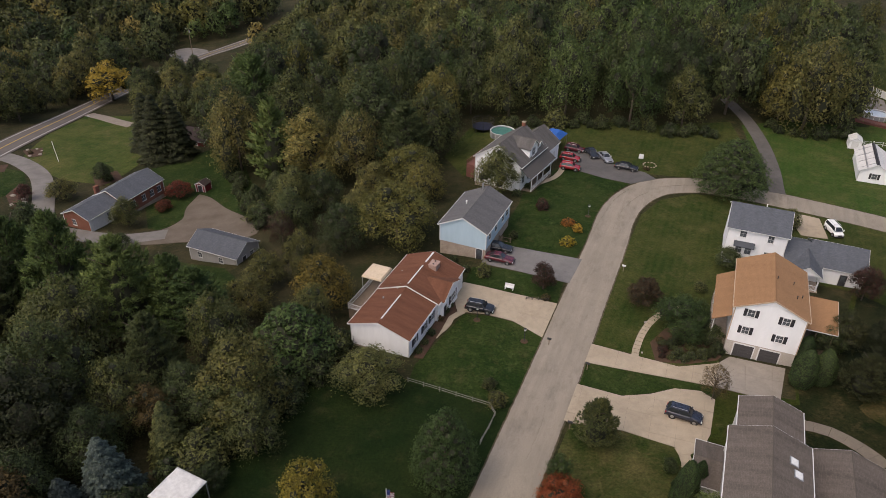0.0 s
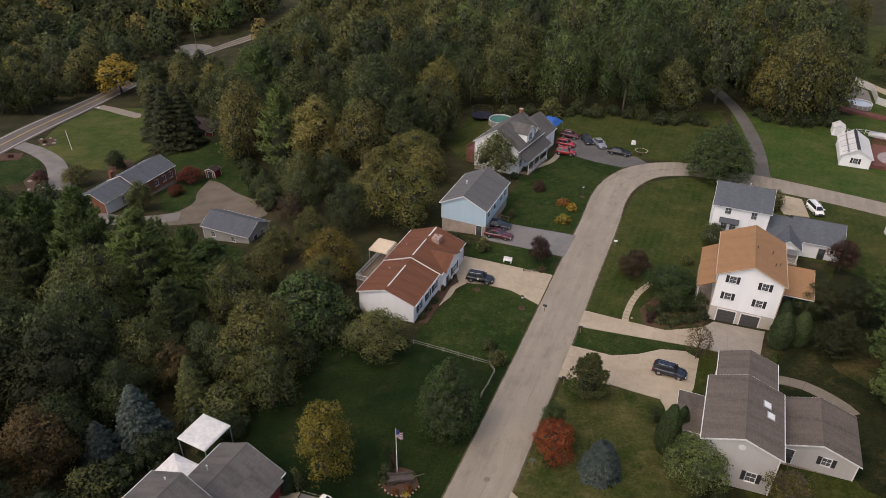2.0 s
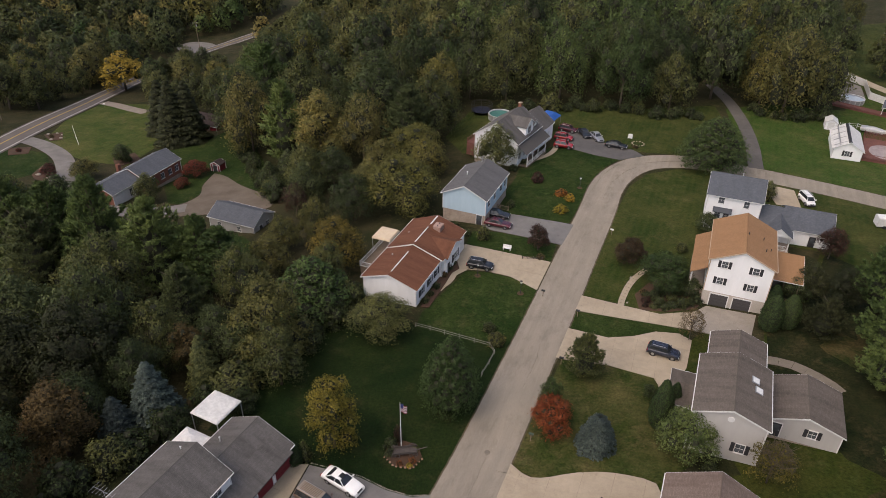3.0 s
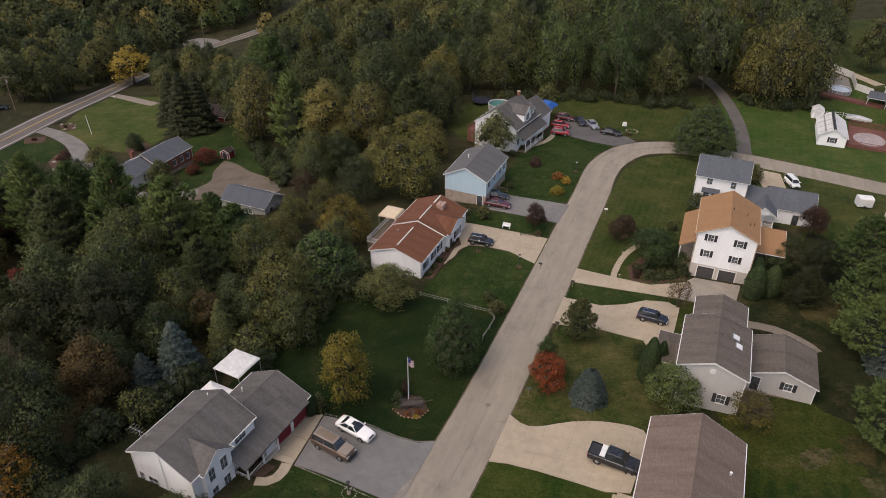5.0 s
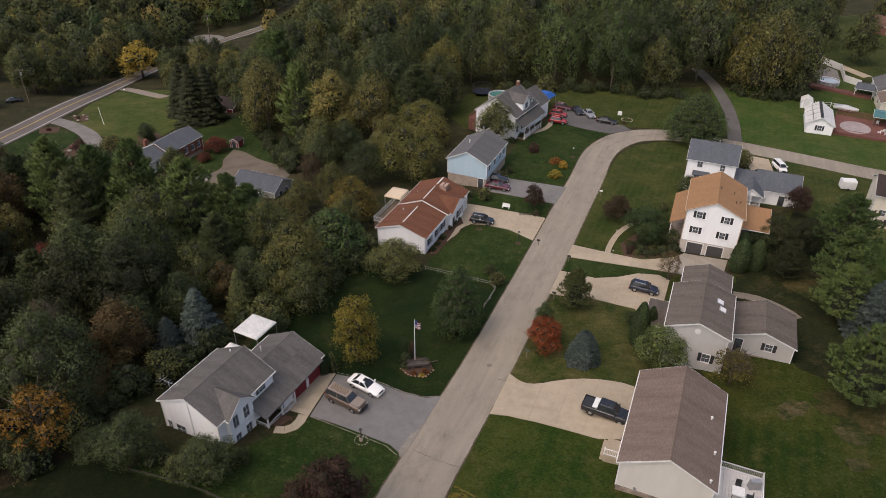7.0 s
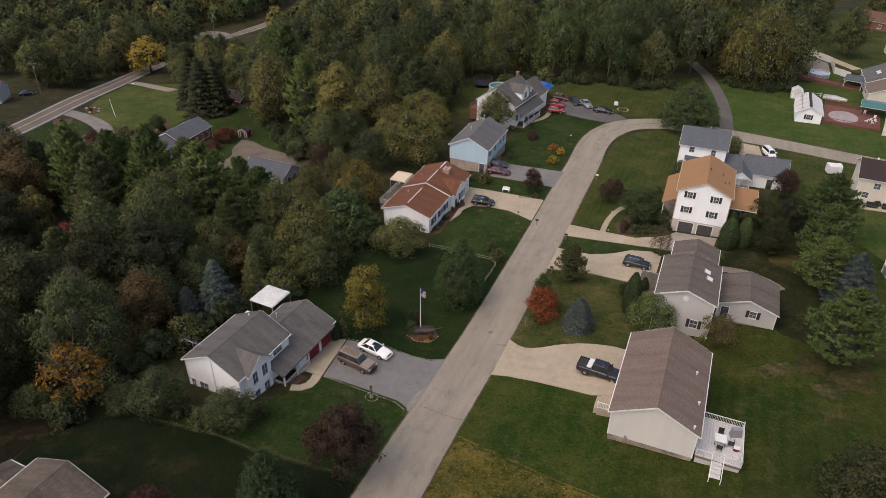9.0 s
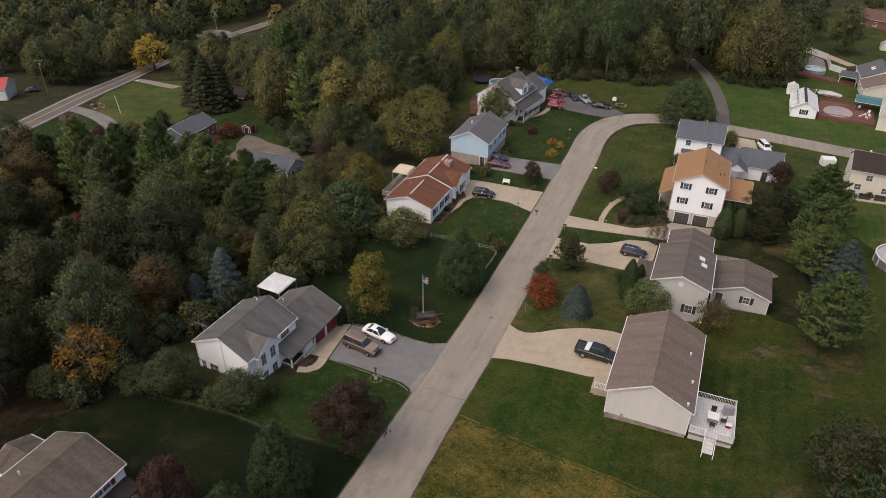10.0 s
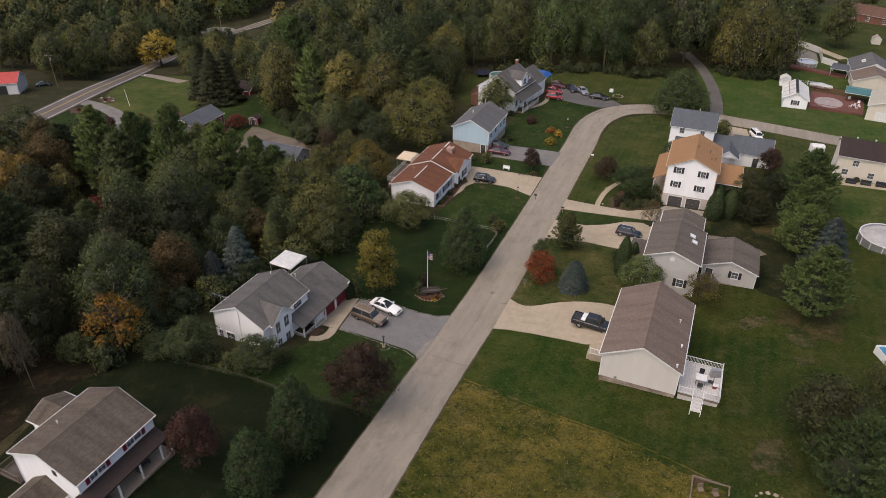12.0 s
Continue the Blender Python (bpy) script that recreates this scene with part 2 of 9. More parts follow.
LAWN_SUN = grassy("back_yard_lawn", (0.0098, 0.0265, 0.003), (0.018, 0.0375, 0.005), (0.055, 0.058, 0.012), 0.28, 23, 1.7, 0.08, 0.30, weeds=0.35)
LAWN_STRIPED = grassy("striped_lawn", (0.018, 0.036, 0.0065), (0.029, 0.047, 0.009), (0.068, 0.070, 0.020), 0.26, 22, 1.2, 0.16, weeds=0.3)
LAWN_WORN = grassy("worn_front_lawn", (0.020, 0.036, 0.007), (0.038, 0.052, 0.011), (0.100, 0.086, 0.032), 0.0, 0, 1, 0.2, 0.65, weeds=0.4)
LAWN_DRY = grassy("dry_field", (0.020, 0.036, 0.005), (0.066, 0.066, 0.010), (0.165, 0.122, 0.028), 0.0, 70, 1.6, 0.16, 0.55, weeds=0.4, weed=(0.16, 0.135, 0.045), specks=0.8)
WHITE_SIDING = siding("white_vinyl_siding", (0.80, 0.80, 0.80), (0.73, 0.73, 0.73))
CREAM_SIDING = siding("cream_vinyl_siding", (0.581, 0.528, 0.440), (0.528, 0.475, 0.396))
GREY_SIDING = siding("pale_grey_siding", (0.440, 0.418, 0.396), (0.400, 0.378, 0.356))
BLUE_SIDING = siding("pale_blue_siding", (0.385, 0.490, 0.555), (0.340, 0.445, 0.515))
TRIM = plain("white_trim", (0.704, 0.695, 0.678), (0.651, 0.642, 0.625), 4, 0.5, 0.5, 0, 0.03)
BLACK_SHUTTER = plain("black_shutter", (0.025, 0.025, 0.028), (0.04, 0.04, 0.043), 6, 1, 0.6)
RED_PAINT = plain("dark_red_paint", (0.20, 0.02, 0.03), (0.15, 0.015, 0.022), 5, 1, 0.5)
BRICK = plain("red_brick_wall", (0.18, 0.070, 0.046), (0.25, 0.108, 0.072), 7, 0.8, 0.9, 0, 0.4)
STONE = plain("foundation_stone", (0.28, 0.22, 0.17), (0.38, 0.31, 0.25), 3.5, 0.8, 0.95, 0, 0.6)
ROOF_GREY = shingles("grey_shingles", (0.142, 0.132, 0.124), (0.104, 0.098, 0.092), (0.36, 0.35, 0.35))
ROOF_MID = shingles("mid_grey_shingles", (0.144, 0.141, 0.142), (0.106, 0.104, 0.106), (0.60, 0.60, 0.60))
DARK_SIDING = siding("worn_grey_siding", (0.34, 0.33, 0.315), (0.29, 0.28, 0.27))
ROOF_BROWN_GREY = shingles("taupe_shingles", (0.204, 0.153, 0.126), (0.152, 0.113, 0.093), (0.50, 0.48, 0.46))
ROOF_TAN = shingles("orange_tan_shingles", (0.345, 0.192, 0.098), (0.282, 0.157, 0.079), (0.80, 0.78, 0.76))
ROOF_RUST = shingles("rust_brown_roof", (0.175, 0.074, 0.042), (0.146, 0.060, 0.034), (0.42, 0.40, 0.38))
ROOF_SLATE = shingles("slate_blue_shingles", (0.119, 0.128, 0.145), (0.075, 0.084, 0.099), (0.7, 0.7, 0.7))
ROOF_WEATHERED = shingles("weathered_tan_grey_shingles", (0.138, 0.112, 0.088), (0.082, 0.067, 0.054), (0.24, 0.23, 0.22))
ROOF_DARK = shingles("dark_brown_shingles", (0.050, 0.036, 0.033), (0.036, 0.027, 0.025), (0.7, 0.7, 0.7))
ROOF_RED = plain("red_metal_roof", (0.42, 0.05, 0.04), (0.35, 0.04, 0.035), 4, 0.5, 0.45)
ROOF_TEAL = plain("teal_metal_roof", (0.06, 0.16, 0.16), (0.05, 0.13, 0.135), 4, 0.5, 0.45)
ROOF_WHITE = plain("white_metal_roof", (0.634, 0.625, 0.598), (0.528, 0.519, 0.502), 3, 0.8, 0.5)
DECK_RED = plain("red_brown_deck_boards", (0.175, 0.072, 0.055), (0.12, 0.050, 0.040), 5, 0.8, 0.8)
DECK_GREY = plain("white_deck_boards", (0.546, 0.528, 0.510), (0.475, 0.458, 0.440), 5, 0.8, 0.7)
WOOD = plain("weathered_wood", (0.20, 0.15, 0.105), (0.15, 0.115, 0.085), 5, 1, 0.85, 0, 0.3)
OLD_WOOD = plain("black_old_wood", (0.06, 0.05, 0.045), (0.10, 0.085, 0.075), 5, 1, 0.9)
BARK = plain("bark", (0.085, 0.065, 0.05), (0.13, 0.105, 0.085), 6, 1, 0.95, 0, 0.6)
METAL = plain("galvanised_metal", (0.45, 0.45, 0.45), (0.36, 0.36, 0.37), 6, 1, 0.45, 0.7, 0.05)
DARK_METAL = plain("black_metal", (0.03, 0.03, 0.032), (0.05, 0.05, 0.05), 6, 1, 0.5, 0.3, 0.05)
RUBBER = plain("tyre_rubber", (0.02, 0.02, 0.02), (0.035, 0.035, 0.035), 6, 1, 0.9)
ALLOY = plain("alloy_rim", (0.5, 0.5, 0.5), (0.4, 0.4, 0.4), 6, 1, 0.35, 0.8, 0.02)
LAMP_GLASS = plain("lamp_glass", (0.75, 0.75, 0.72), (0.65, 0.65, 0.63), 6, 1, 0.15)
TAIL_GLASS = plain("red_lamp_glass", (0.35, 0.02, 0.02), (0.28, 0.015, 0.015), 6, 1, 0.2)
GLASS = glassy("window_glass")
CAR_GLASS = glassy("car_glass", (0.012, 0.014, 0.016), 0.05)
POOL_WATER = plain("pool_water", (0.05, 0.20, 0.34), (0.08, 0.26, 0.42), 2, 0.4, 0.05, 0, 0.05, 0.5)
POOL_COVER = plain("pale_pool_cover", (0.458, 0.440, 0.414), (0.299, 0.282, 0.264), 1.2, 0.5, 0.6, 0, 0.2)
TARP_BLUE = plain("blue_tarp", (0.03, 0.12, 0.42), (0.025, 0.10, 0.34), 3, 0.8, 0.5, 0, 0.3)
FABRIC_TAN = plain("tan_canopy_cloth", (0.62, 0.50, 0.36), (0.55, 0.44, 0.31), 4, 0.7, 0.85, 0, 0.2)
FABRIC_WHITE = plain("white_canopy_cloth", (0.72, 0.70, 0.68), (0.60, 0.585, 0.57), 3, 0.8, 0.8, 0, 0.3)

LEAF = {
    "green": foliage("green_leaves", (0.048, 0.065, 0.026), (0.116, 0.122, 0.041)),
    "deep": foliage("deep_green_leaves", (0.038, 0.055, 0.0225), (0.064, 0.083, 0.0315)),
    "lush": foliage("lush_green_leaves", (0.048, 0.078, 0.028), (0.098, 0.132, 0.044)),
    "dark": foliage("dark_and_shaded_leaves", (0.026, 0.033, 0.013), (0.042, 0.047, 0.018)),
    "fresh": foliage("fresh_green_leaves", (0.043, 0.070, 0.022), (0.072, 0.104, 0.032)),
    "mellow": foliage("yellowing_leaves", (0.078, 0.088, 0.030), (0.180, 0.160, 0.044)),
    "olive": foliage("olive_leaves", (0.060, 0.072, 0.027), (0.146, 0.134, 0.042)),
    "gold": foliage("golden_leaves", (0.165, 0.135, 0.028), (0.255, 0.190, 0.038)),
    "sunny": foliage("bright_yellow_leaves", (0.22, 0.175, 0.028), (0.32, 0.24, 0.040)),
    "pear": foliage("glossy_pear_leaves", (0.028, 0.052, 0.018), (0.048, 0.080, 0.027)),
    "dusky": foliage("brown_purple_leaves", (0.045, 0.028, 0.018), (0.072, 0.046, 0.026)),
    "forest": foliage("dark_forest_leaves", (0.023, 0.043, 0.015), (0.038, 0.062, 0.021)),
    "amber": foliage("amber_leaves", (0.080, 0.072, 0.020), (0.190, 0.140, 0.030)),
    "rust": foliage("rust_leaves", (0.072, 0.052, 0.021), (0.096, 0.070, 0.028)),
    "orange": foliage("orange_leaves", (0.20, 0.088, 0.018), (0.27, 0.130, 0.026)),
    "red": foliage("red_leaves", (0.165, 0.042, 0.018), (0.235, 0.064, 0.023)),
    "crimson": foliage("crimson_leaves", (0.11, 0.024, 0.018), (0.15, 0.034, 0.024)),
    "plum": foliage("plum_leaves", (0.044, 0.021, 0.018), (0.072, 0.034, 0.027)),
    "pine": foliage("pine_needles", (0.050, 0.084, 0.028), (0.094, 0.134, 0.040)),
    "spruce": foliage("blue_spruce_needles", (0.036, 0.053, 0.049), (0.070, 0.092, 0.087)),
    "bare": foliage("sparse_brown_leaves", (0.11, 0.085, 0.062), (0.15, 0.12, 0.09)),
    "yellow": foliage("yellow_flowers", (0.30, 0.22, 0.025), (0.38, 0.28, 0.04)),
}


# ---- terrain ----
# spot heights of the land: x, y, z
SPOTS = np.array([
    (-15, -37, 0.8), (-12, -30, 0.7), (0, 0, 0.0), (-21, -34, 1.0), (-25, -44, 1.7), (-1, -43, 3.2), (5, -53, 3.5), (-4, -50, 3.4), (6, -60, 4.4),
    (23, -29, 2.5), (6, -17, 0.9), (45, -16, 3.0), (-52, -64, 6.6), (-30, -42, 1.9), (-40, -36, 1.9), (-24, 0, 0.0),
    (-9, 35, 0.0), (15, 58, -0.6), (62, 49, -1.3), (-56, 30, -7.0), (-75, 69, -13.0), (-127, 101, -16.0),
    (-127, 125, -19.0), (-150, 104, -15.0), (-135, 180, -26.0), (22, 0, 0.1), (40, 25, -0.2), (0, 130, -3.0),
    (110, 60, 0.0), (90, 160, -3.0), (-60, -20, -1.0), (-50.5, -71, 6.5)])


def spline(spots):
    """Smooth land through the spot heights."""
    xy, n = spots[:, :2] / 50.0, len(spots)
    d = np.linalg.norm(xy[:, None] - xy[None], axis=2)
    k = np.where(d > 0, d * d * np.log(np.maximum(d, 1e-9)), 0) + np.eye(n) * 0.02
    p = np.hstack([np.ones((n, 1)), xy])
    w = np.linalg.solve(np.block([[k, p], [p.T, np.zeros((3, 3))]]), np.concatenate([spots[:, 2], np.zeros(3)]))
    return xy, w


KNOTS, WEIGHTS = spline(SPOTS)


def land(x, y):
    """Height of the ground at x, y."""
    x, y = np.asarray(x, float), np.asarray(y, float)
    q = np.stack([np.clip(x, -190, 170), np.clip(y, -110, 230)], -1) / 50.0
    d = np.linalg.norm(q[..., None, :] - KNOTS, axis=-1)
    k = np.where(d > 0, d * d * np.log(np.maximum(d, 1e-9)), 0)
    return k @ WEIGHTS[:-3] + WEIGHTS[-3] + q @ WEIGHTS[-2:]

# ---- building tools ----


class Shape:
    """Collects corners, faces and UVs of one mesh."""

    def __init__(self):
        self.v, self.f, self.uv, self.smooth = [], [], {}, False

    def face(self, pts, uv=None):
        i = len(self.v)
        self.v.extend(tuple(p) for p in pts)
        if uv:
            self.uv[len(self.f)] = uv
        self.f.append(tuple(range(i, i + len(pts))))

    def box(self, x0, y0, z0, x1, y1, z1):
        self.prism([(x0, y0), (x1, y0), (x1, y1), (x0, y1)], z0, z1)
        return self

    def prism(self, poly, z0, z1, inset=0.0):
        """Upright prism over a plan polygon (counter-clockwise)."""
        n, i = len(poly), len(self.v)
        cx, cy = sum(p[0] for p in poly) / n, sum(p[1] for p in poly) / n
        k = 1 - inset
        self.v.extend((x, y, z0) for x, y in poly)
        self.v.extend((cx + (x - cx) * k, cy + (y - cy) * k, z1) for x, y in poly)
        self.f.append(tuple(range(i + n - 1, i - 1, -1)))
        self.f.append(tuple(range(i + n, i + 2 * n)))
        self.f.extend((i + j, i + (j + 1) % n, i + n + (j + 1) % n, i + n + j) for j in range(n))
        return self

    def slab(self, section, axis, a, b):
        """Extrudes a section of (side, height) along 'x' or 'y' from a to b."""
        n, i = len(section), len(self.v)
        put = (lambda s, h, d: (s, d, h)) if axis == "y" else (lambda s, h, d: (d, s, h))
        self.v.extend(put(s, h, a) for s, h in section)
        self.v.extend(put(s, h, b) for s, h in section)
        self.f.append(tuple(range(i, i + n)))
        self.f.append(tuple(range(i + 2 * n - 1, i + n - 1, -1)))
        self.f.extend((i + (j + 1) % n, i + j, i + n + j, i + n + (j + 1) % n) for j in range(n))
        return self

    def tube(self, p, q, r0, r1=None, n=8, caps=True):
        """A round, tapering bar from p to q."""
        p, q, r1 = Vector(p), Vector(q), r0 if r1 is None else r1
        d = (q - p).normalized()
        u = d.orthogonal().normalized()
        w, i = d.cross(u), len(self.v)
        for c, r in ((p, r0), (q, r1)):
            self.v.extend(tuple(c + (u * math.cos(a) + w * math.sin(a)) * r) for a in (2 * math.pi * k / n for k in range(n)))
        self.f.extend((i + k, i + (k + 1) % n, i + n + (k + 1) % n, i + n + k) for k in range(n))
        if caps:
            self.f.append(tuple(range(i + n - 1, i - 1, -1)))
            self.f.append(tuple(range(i + n, i + 2 * n)))
        return self

    def loft(self, rings, closed=True):
        """Skins a row of rings with the same count of points."""
        n, i = len(rings[0]), len(self.v)
        for r in rings:
            self.v.extend(tuple(p) for p in r)
        for k in range(len(rings) - 1):
            a, b = i + k * n, i + (k + 1) * n
            self.f.extend((a + j, a + (j + 1) % n, b + (j + 1) % n, b + j) for j in range(n if closed else n - 1))
        if closed:
            self.f.append(tuple(range(i + n - 1, i - 1, -1)))
            self.f.append(tuple(range(i + (len(rings) - 1) * n, i + len(rings) * n)))
        return self

    def mesh(self, name, material):
        me = bpy.data.meshes.new(name)
        me.from_pydata(self.v, [], self.f)
        if self.uv:
            layer = me.uv_layers.new(name="UVMap").data
            for k, uv in self.uv.items():
                for li, c in zip(me.polygons[k].loop_indices, uv):
                    layer[li].uv = c
        me.materials.append(material)
        if self.smooth:
            me.polygons.foreach_set("use_smooth", [True] * len(me.polygons))
        me.update()
        bm = bmesh.new()
        bm.from_mesh(me)
        bmesh.ops.recalc_face_normals(bm, faces=bm.faces)
        bm.to_mesh(me)
        bm.free()
        return me


def part(name, shape, material, parent=None, label="", m=None):
    """Links a shape, or a ready mesh, as one object under its thing or part."""
    ob = new(name, shape if isinstance(shape, bpy.types.Mesh) else shape.mesh(name, material))
    ob.parent = parent
    if m is not None:
        ob.matrix_basis = m
    return tagged(ob, label)


def thing(name, label, category, x, y, z=None, rz=0.0, group="", kind=""):
    """An Empty at the base of a thing that parents its parts."""
    ob = new(name)
    ob.matrix_basis = pose(x, y, float(land(x, y)) if z is None else z, 0, 0, rz)
    return tagged(ob, label, category, group, kind)


def single(name, shape, material, label, category, m=None, group="", kind=""):
    """A thing that is one mesh."""
    return tagged(part(name, shape, material, None, label, m), "", category, group, kind)


def draped(poly, lift, step=2.0):
    """A sheet that follows the land over a plan polygon."""
    bm = bmesh.new()
    f = bm.faces.new([bm.verts.new((x, y, 0)) for x, y in poly])
    xs, ys = [p[0] for p in poly], [p[1] for p in poly]
    for lo, hi, axis in ((min(xs), max(xs), 0), (min(ys), max(ys), 1)):
        c = math.ceil(lo / step) * step
        while c < hi:
            co, no = [0, 0, 0], [0, 0, 0]
            co[axis], no[axis] = c, 1
            bmesh.ops.bisect_plane(bm, geom=bm.verts[:] + bm.edges[:] + bm.faces[:], plane_co=co, plane_no=no, dist=1e-5)
            c += step
    bmesh.ops.triangulate(bm, faces=[f for f in bm.faces if len(f.verts) > 4])
    h = land(np.array([v.co.x for v in bm.verts]), np.array([v.co.y for v in bm.verts]))
    for v, z in zip(bm.verts, h):
        v.co.z = float(z) + lift
    bmesh.ops.recalc_face_normals(bm, faces=bm.faces)
    if sum(f.normal.z for f in bm.faces) < 0:
        bmesh.ops.reverse_faces(bm, faces=bm.faces)
    return bm


def sheet(name, poly, lift, material, label, kind="structure", category="", skirt=0.25):
    """A draped sheet with an edge that goes down into the ground."""
    bm = draped(poly, lift)
    edges = [e for e in bm.edges if e.is_boundary]
    for f in bm.faces:
        f.smooth = True
    down = bmesh.ops.extrude_edge_only(bm, edges=edges)["geom"]
    for v in down:
        if isinstance(v, bmesh.types.BMVert):
            v.co.z -= skirt
    for f in bm.faces:
        f.smooth = abs(f.normal.z) > 0.5
    bmesh.ops.split_edges(bm, edges=[e for e in bm.edges if len({f.smooth for f in e.link_faces}) > 1])
    me = bpy.data.meshes.new(name)
    bm.to_mesh(me)
    bm.free()
    me.materials.append(material)
    return single(name, me, material, label, category, kind=kind)


def rounded(points, n=6):
    """A smooth line through plan points (Catmull-Rom)."""
    out = []
    p = [points[0], *points, points[-1]]
    for i in range(1, len(p) - 2):
        a, b, c, d = (np.array(q, float) for q in p[i - 1:i + 3])
        for k in range(n):
            t = k / n
            out.append(tuple(0.5 * (2 * b + (c - a) * t + (2 * a - 5 * b + 4 * c - d) * t * t + (3 * b - a - 3 * c + d) * t ** 3)))
    return [*out, tuple(points[-1])]


def ribbon(line, left, right):
    """A plan polygon between two offsets of a line; left and right may be functions of the share of the way."""
    a, b = [], []
    for i, p in enumerate(line):
        q0, q1 = line[max(i - 1, 0)], line[min(i + 1, len(line) - 1)]
        dx, dy = q1[0] - q0[0], q1[1] - q0[1]
        k = math.hypot(dx, dy)
        nx, ny = -dy / k, dx / k
        a.append((p[0] + nx * left, p[1] + ny * left))
        b.append((p[0] + nx * right, p[1] + ny * right))
    return a, b


# ---- the land ----


def ground_sheet():
    xs = np.concatenate([[-3000, -1200, -500, -300, -230], np.arange(-190, 171, 3.0), [200, 260, 400, 1200, 3000]])
    ys = np.concatenate([[-3000, -1200, -500, -250, -150], np.arange(-110, 231, 3.0), [260, 330, 500, 1200, 3000]])
    gx, gy = np.meshgrid(xs, ys)
    z = land(gx, gy)
    n, m = len(xs), len(ys)
    idx = np.arange(n * m).reshape(m, n)
    quads = np.stack([idx[:-1, :-1], idx[:-1, 1:], idx[1:, 1:], idx[1:, :-1]], -1).reshape(-1, 4)
    me = bpy.data.meshes.new("ground")
    me.from_pydata(np.stack([gx, gy, z], -1).reshape(-1, 3).tolist(), [], quads.tolist())
    me.polygons.foreach_set("use_smooth", [True] * len(me.polygons))
    me.materials.append(LITTER)
    return single("ground", me, LITTER, "rough grass and leaf litter over rolling land", "ground", kind="structure")


ground_sheet()

# the street: a straight run, then a right-hand bend
STREET = rounded([(-104.0, -250.0), (-71.0, -170.0), (-47.0, -110.0), (-37.8, -85.8), (-30.85, -68.85), (-22.15, -45.4), (-14.2, -26.2), (-7.0, -8.5), (1.2, 12.2), (7.2, 27.0), (11.4, 38.2),
                  (15.6, 45.2), (20.8, 49.9), (26.4, 51.6), (33.0, 51.3), (44.0, 46.9), (56.0, 40.3), (66.0, 33.0), (82.0, 21.0), (110.0, 0.0)], 5)


def strip(name, line, left, right, lift, material, label, kind="structure", category=""):
    """A draped band along a line, with its edges turned down into the ground."""
    a, b = ribbon(line, left, right)
    s, rows = Shape(), []
    for p, q in zip(a, b):
        row = []
        for k in range(5):
            t = k / 4
            x, y = p[0] + (q[0] - p[0]) * t, p[1] + (q[1] - p[1]) * t
            row.append((x, y, float(land(x, y)) + lift + 0.03 * (1 - (2 * t - 1) ** 2)))
        rows.append([(row[0][0], row[0][1], row[0][2] - 0.3), *row, (row[-1][0], row[-1][1], row[-1][2] - 0.3)])
    s.loft(rows, closed=False)
    return single(name, s, material, label, category, kind=kind)


def finer(line, step=0.8, shake=0.06):
    """The line in short, slightly uneven steps."""
    out = []
    for p, q in zip(line, line[1:]):
        n = max(1, int(math.dist(p, q) / step))
        out += [(p[0] + (q[0] - p[0]) * k / n + random.uniform(-shake, shake), p[1] + (q[1] - p[1]) * k / n + random.uniform(-shake, shake)) for k in range(n)]
    return out + [line[-1]]


strip("road", finer(STREET, 0.6, 0.022), 3.25, -3.25, 0.05, ASPHALT, "worn pale grey-brown street with cracks and patches", category="road")
VERGE = grassy("gritty_verge", (0.055, 0.050, 0.028), (0.090, 0.076, 0.048), (0.125, 0.100, 0.068), wear=0.6)
for off in (3.28, -3.28):
    strip("verge", finer(STREET, 0.4, 0.05), off + 0.12, off - 0.12, 0.035, VERGE, "gritty earth edge between street and grass", category="verge")

# ---- lawns ----
def lawn(name, material, up, label, poly):
    sheet(name, poly, up, material, label, category="lawn")


lawn("lawn", LAWN, 0.03, "green front lawn with pale weeds, fenced below", [(-18.5, 5.5), (-16.5, 9), (-13, 8.6), (-9, 7), (-4, 4), (-8.5, -6.6), (-12.4, -9.9), (-18.1, -7.6), (-23.7, -5.2), (-23, -2)])
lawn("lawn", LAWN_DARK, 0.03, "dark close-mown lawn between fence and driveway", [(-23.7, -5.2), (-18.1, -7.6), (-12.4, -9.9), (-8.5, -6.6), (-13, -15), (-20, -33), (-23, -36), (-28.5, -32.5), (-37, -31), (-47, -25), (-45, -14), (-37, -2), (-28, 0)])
lawn("lawn", LAWN, 0.03, "green front lawn between driveway and rail fence", [(-24.5, -43), (-27, -41.5), (-36, -38.8), (-42, -44), (-52, -46.5), (-53, -48.6), (-45.1, -50.8), (-41.4, -52.6), (-36.6, -53.8), (-32.5, -55.0), (-28.4, -57.0), (-26.4, -49)])
lawn("lawn", LAWN_TREE_SHADE, 0.03, "dark shaded front lawn along the street", [(-28.4, -57.0), (-32.5, -55.0), (-36.6, -53.8), (-41.4, -52.6), (-45.1, -50.8), (-53, -48.6), (-56, -42), (-64, -50), (-66, -60), (-68, -90), (-120, -250), (-112, -250), (-78, -170), (-53, -108), (-38, -86), (-32, -68)])
lawn("lawn", LAWN, 0.03, "small lawn between two driveways", [(-3, 11), (-1, 17), (-11, 21), (-15, 21.5), (-16.3, 16.8)])
lawn("lawn", LAWN, 0.03, "green front lawn sloping to the street bend", [(1.5, 23), (10, 41), (13, 48), (18, 53), (11.5, 54.5), (5, 60), (-3, 54), (-6, 42), (-9, 34), (-10, 27)])
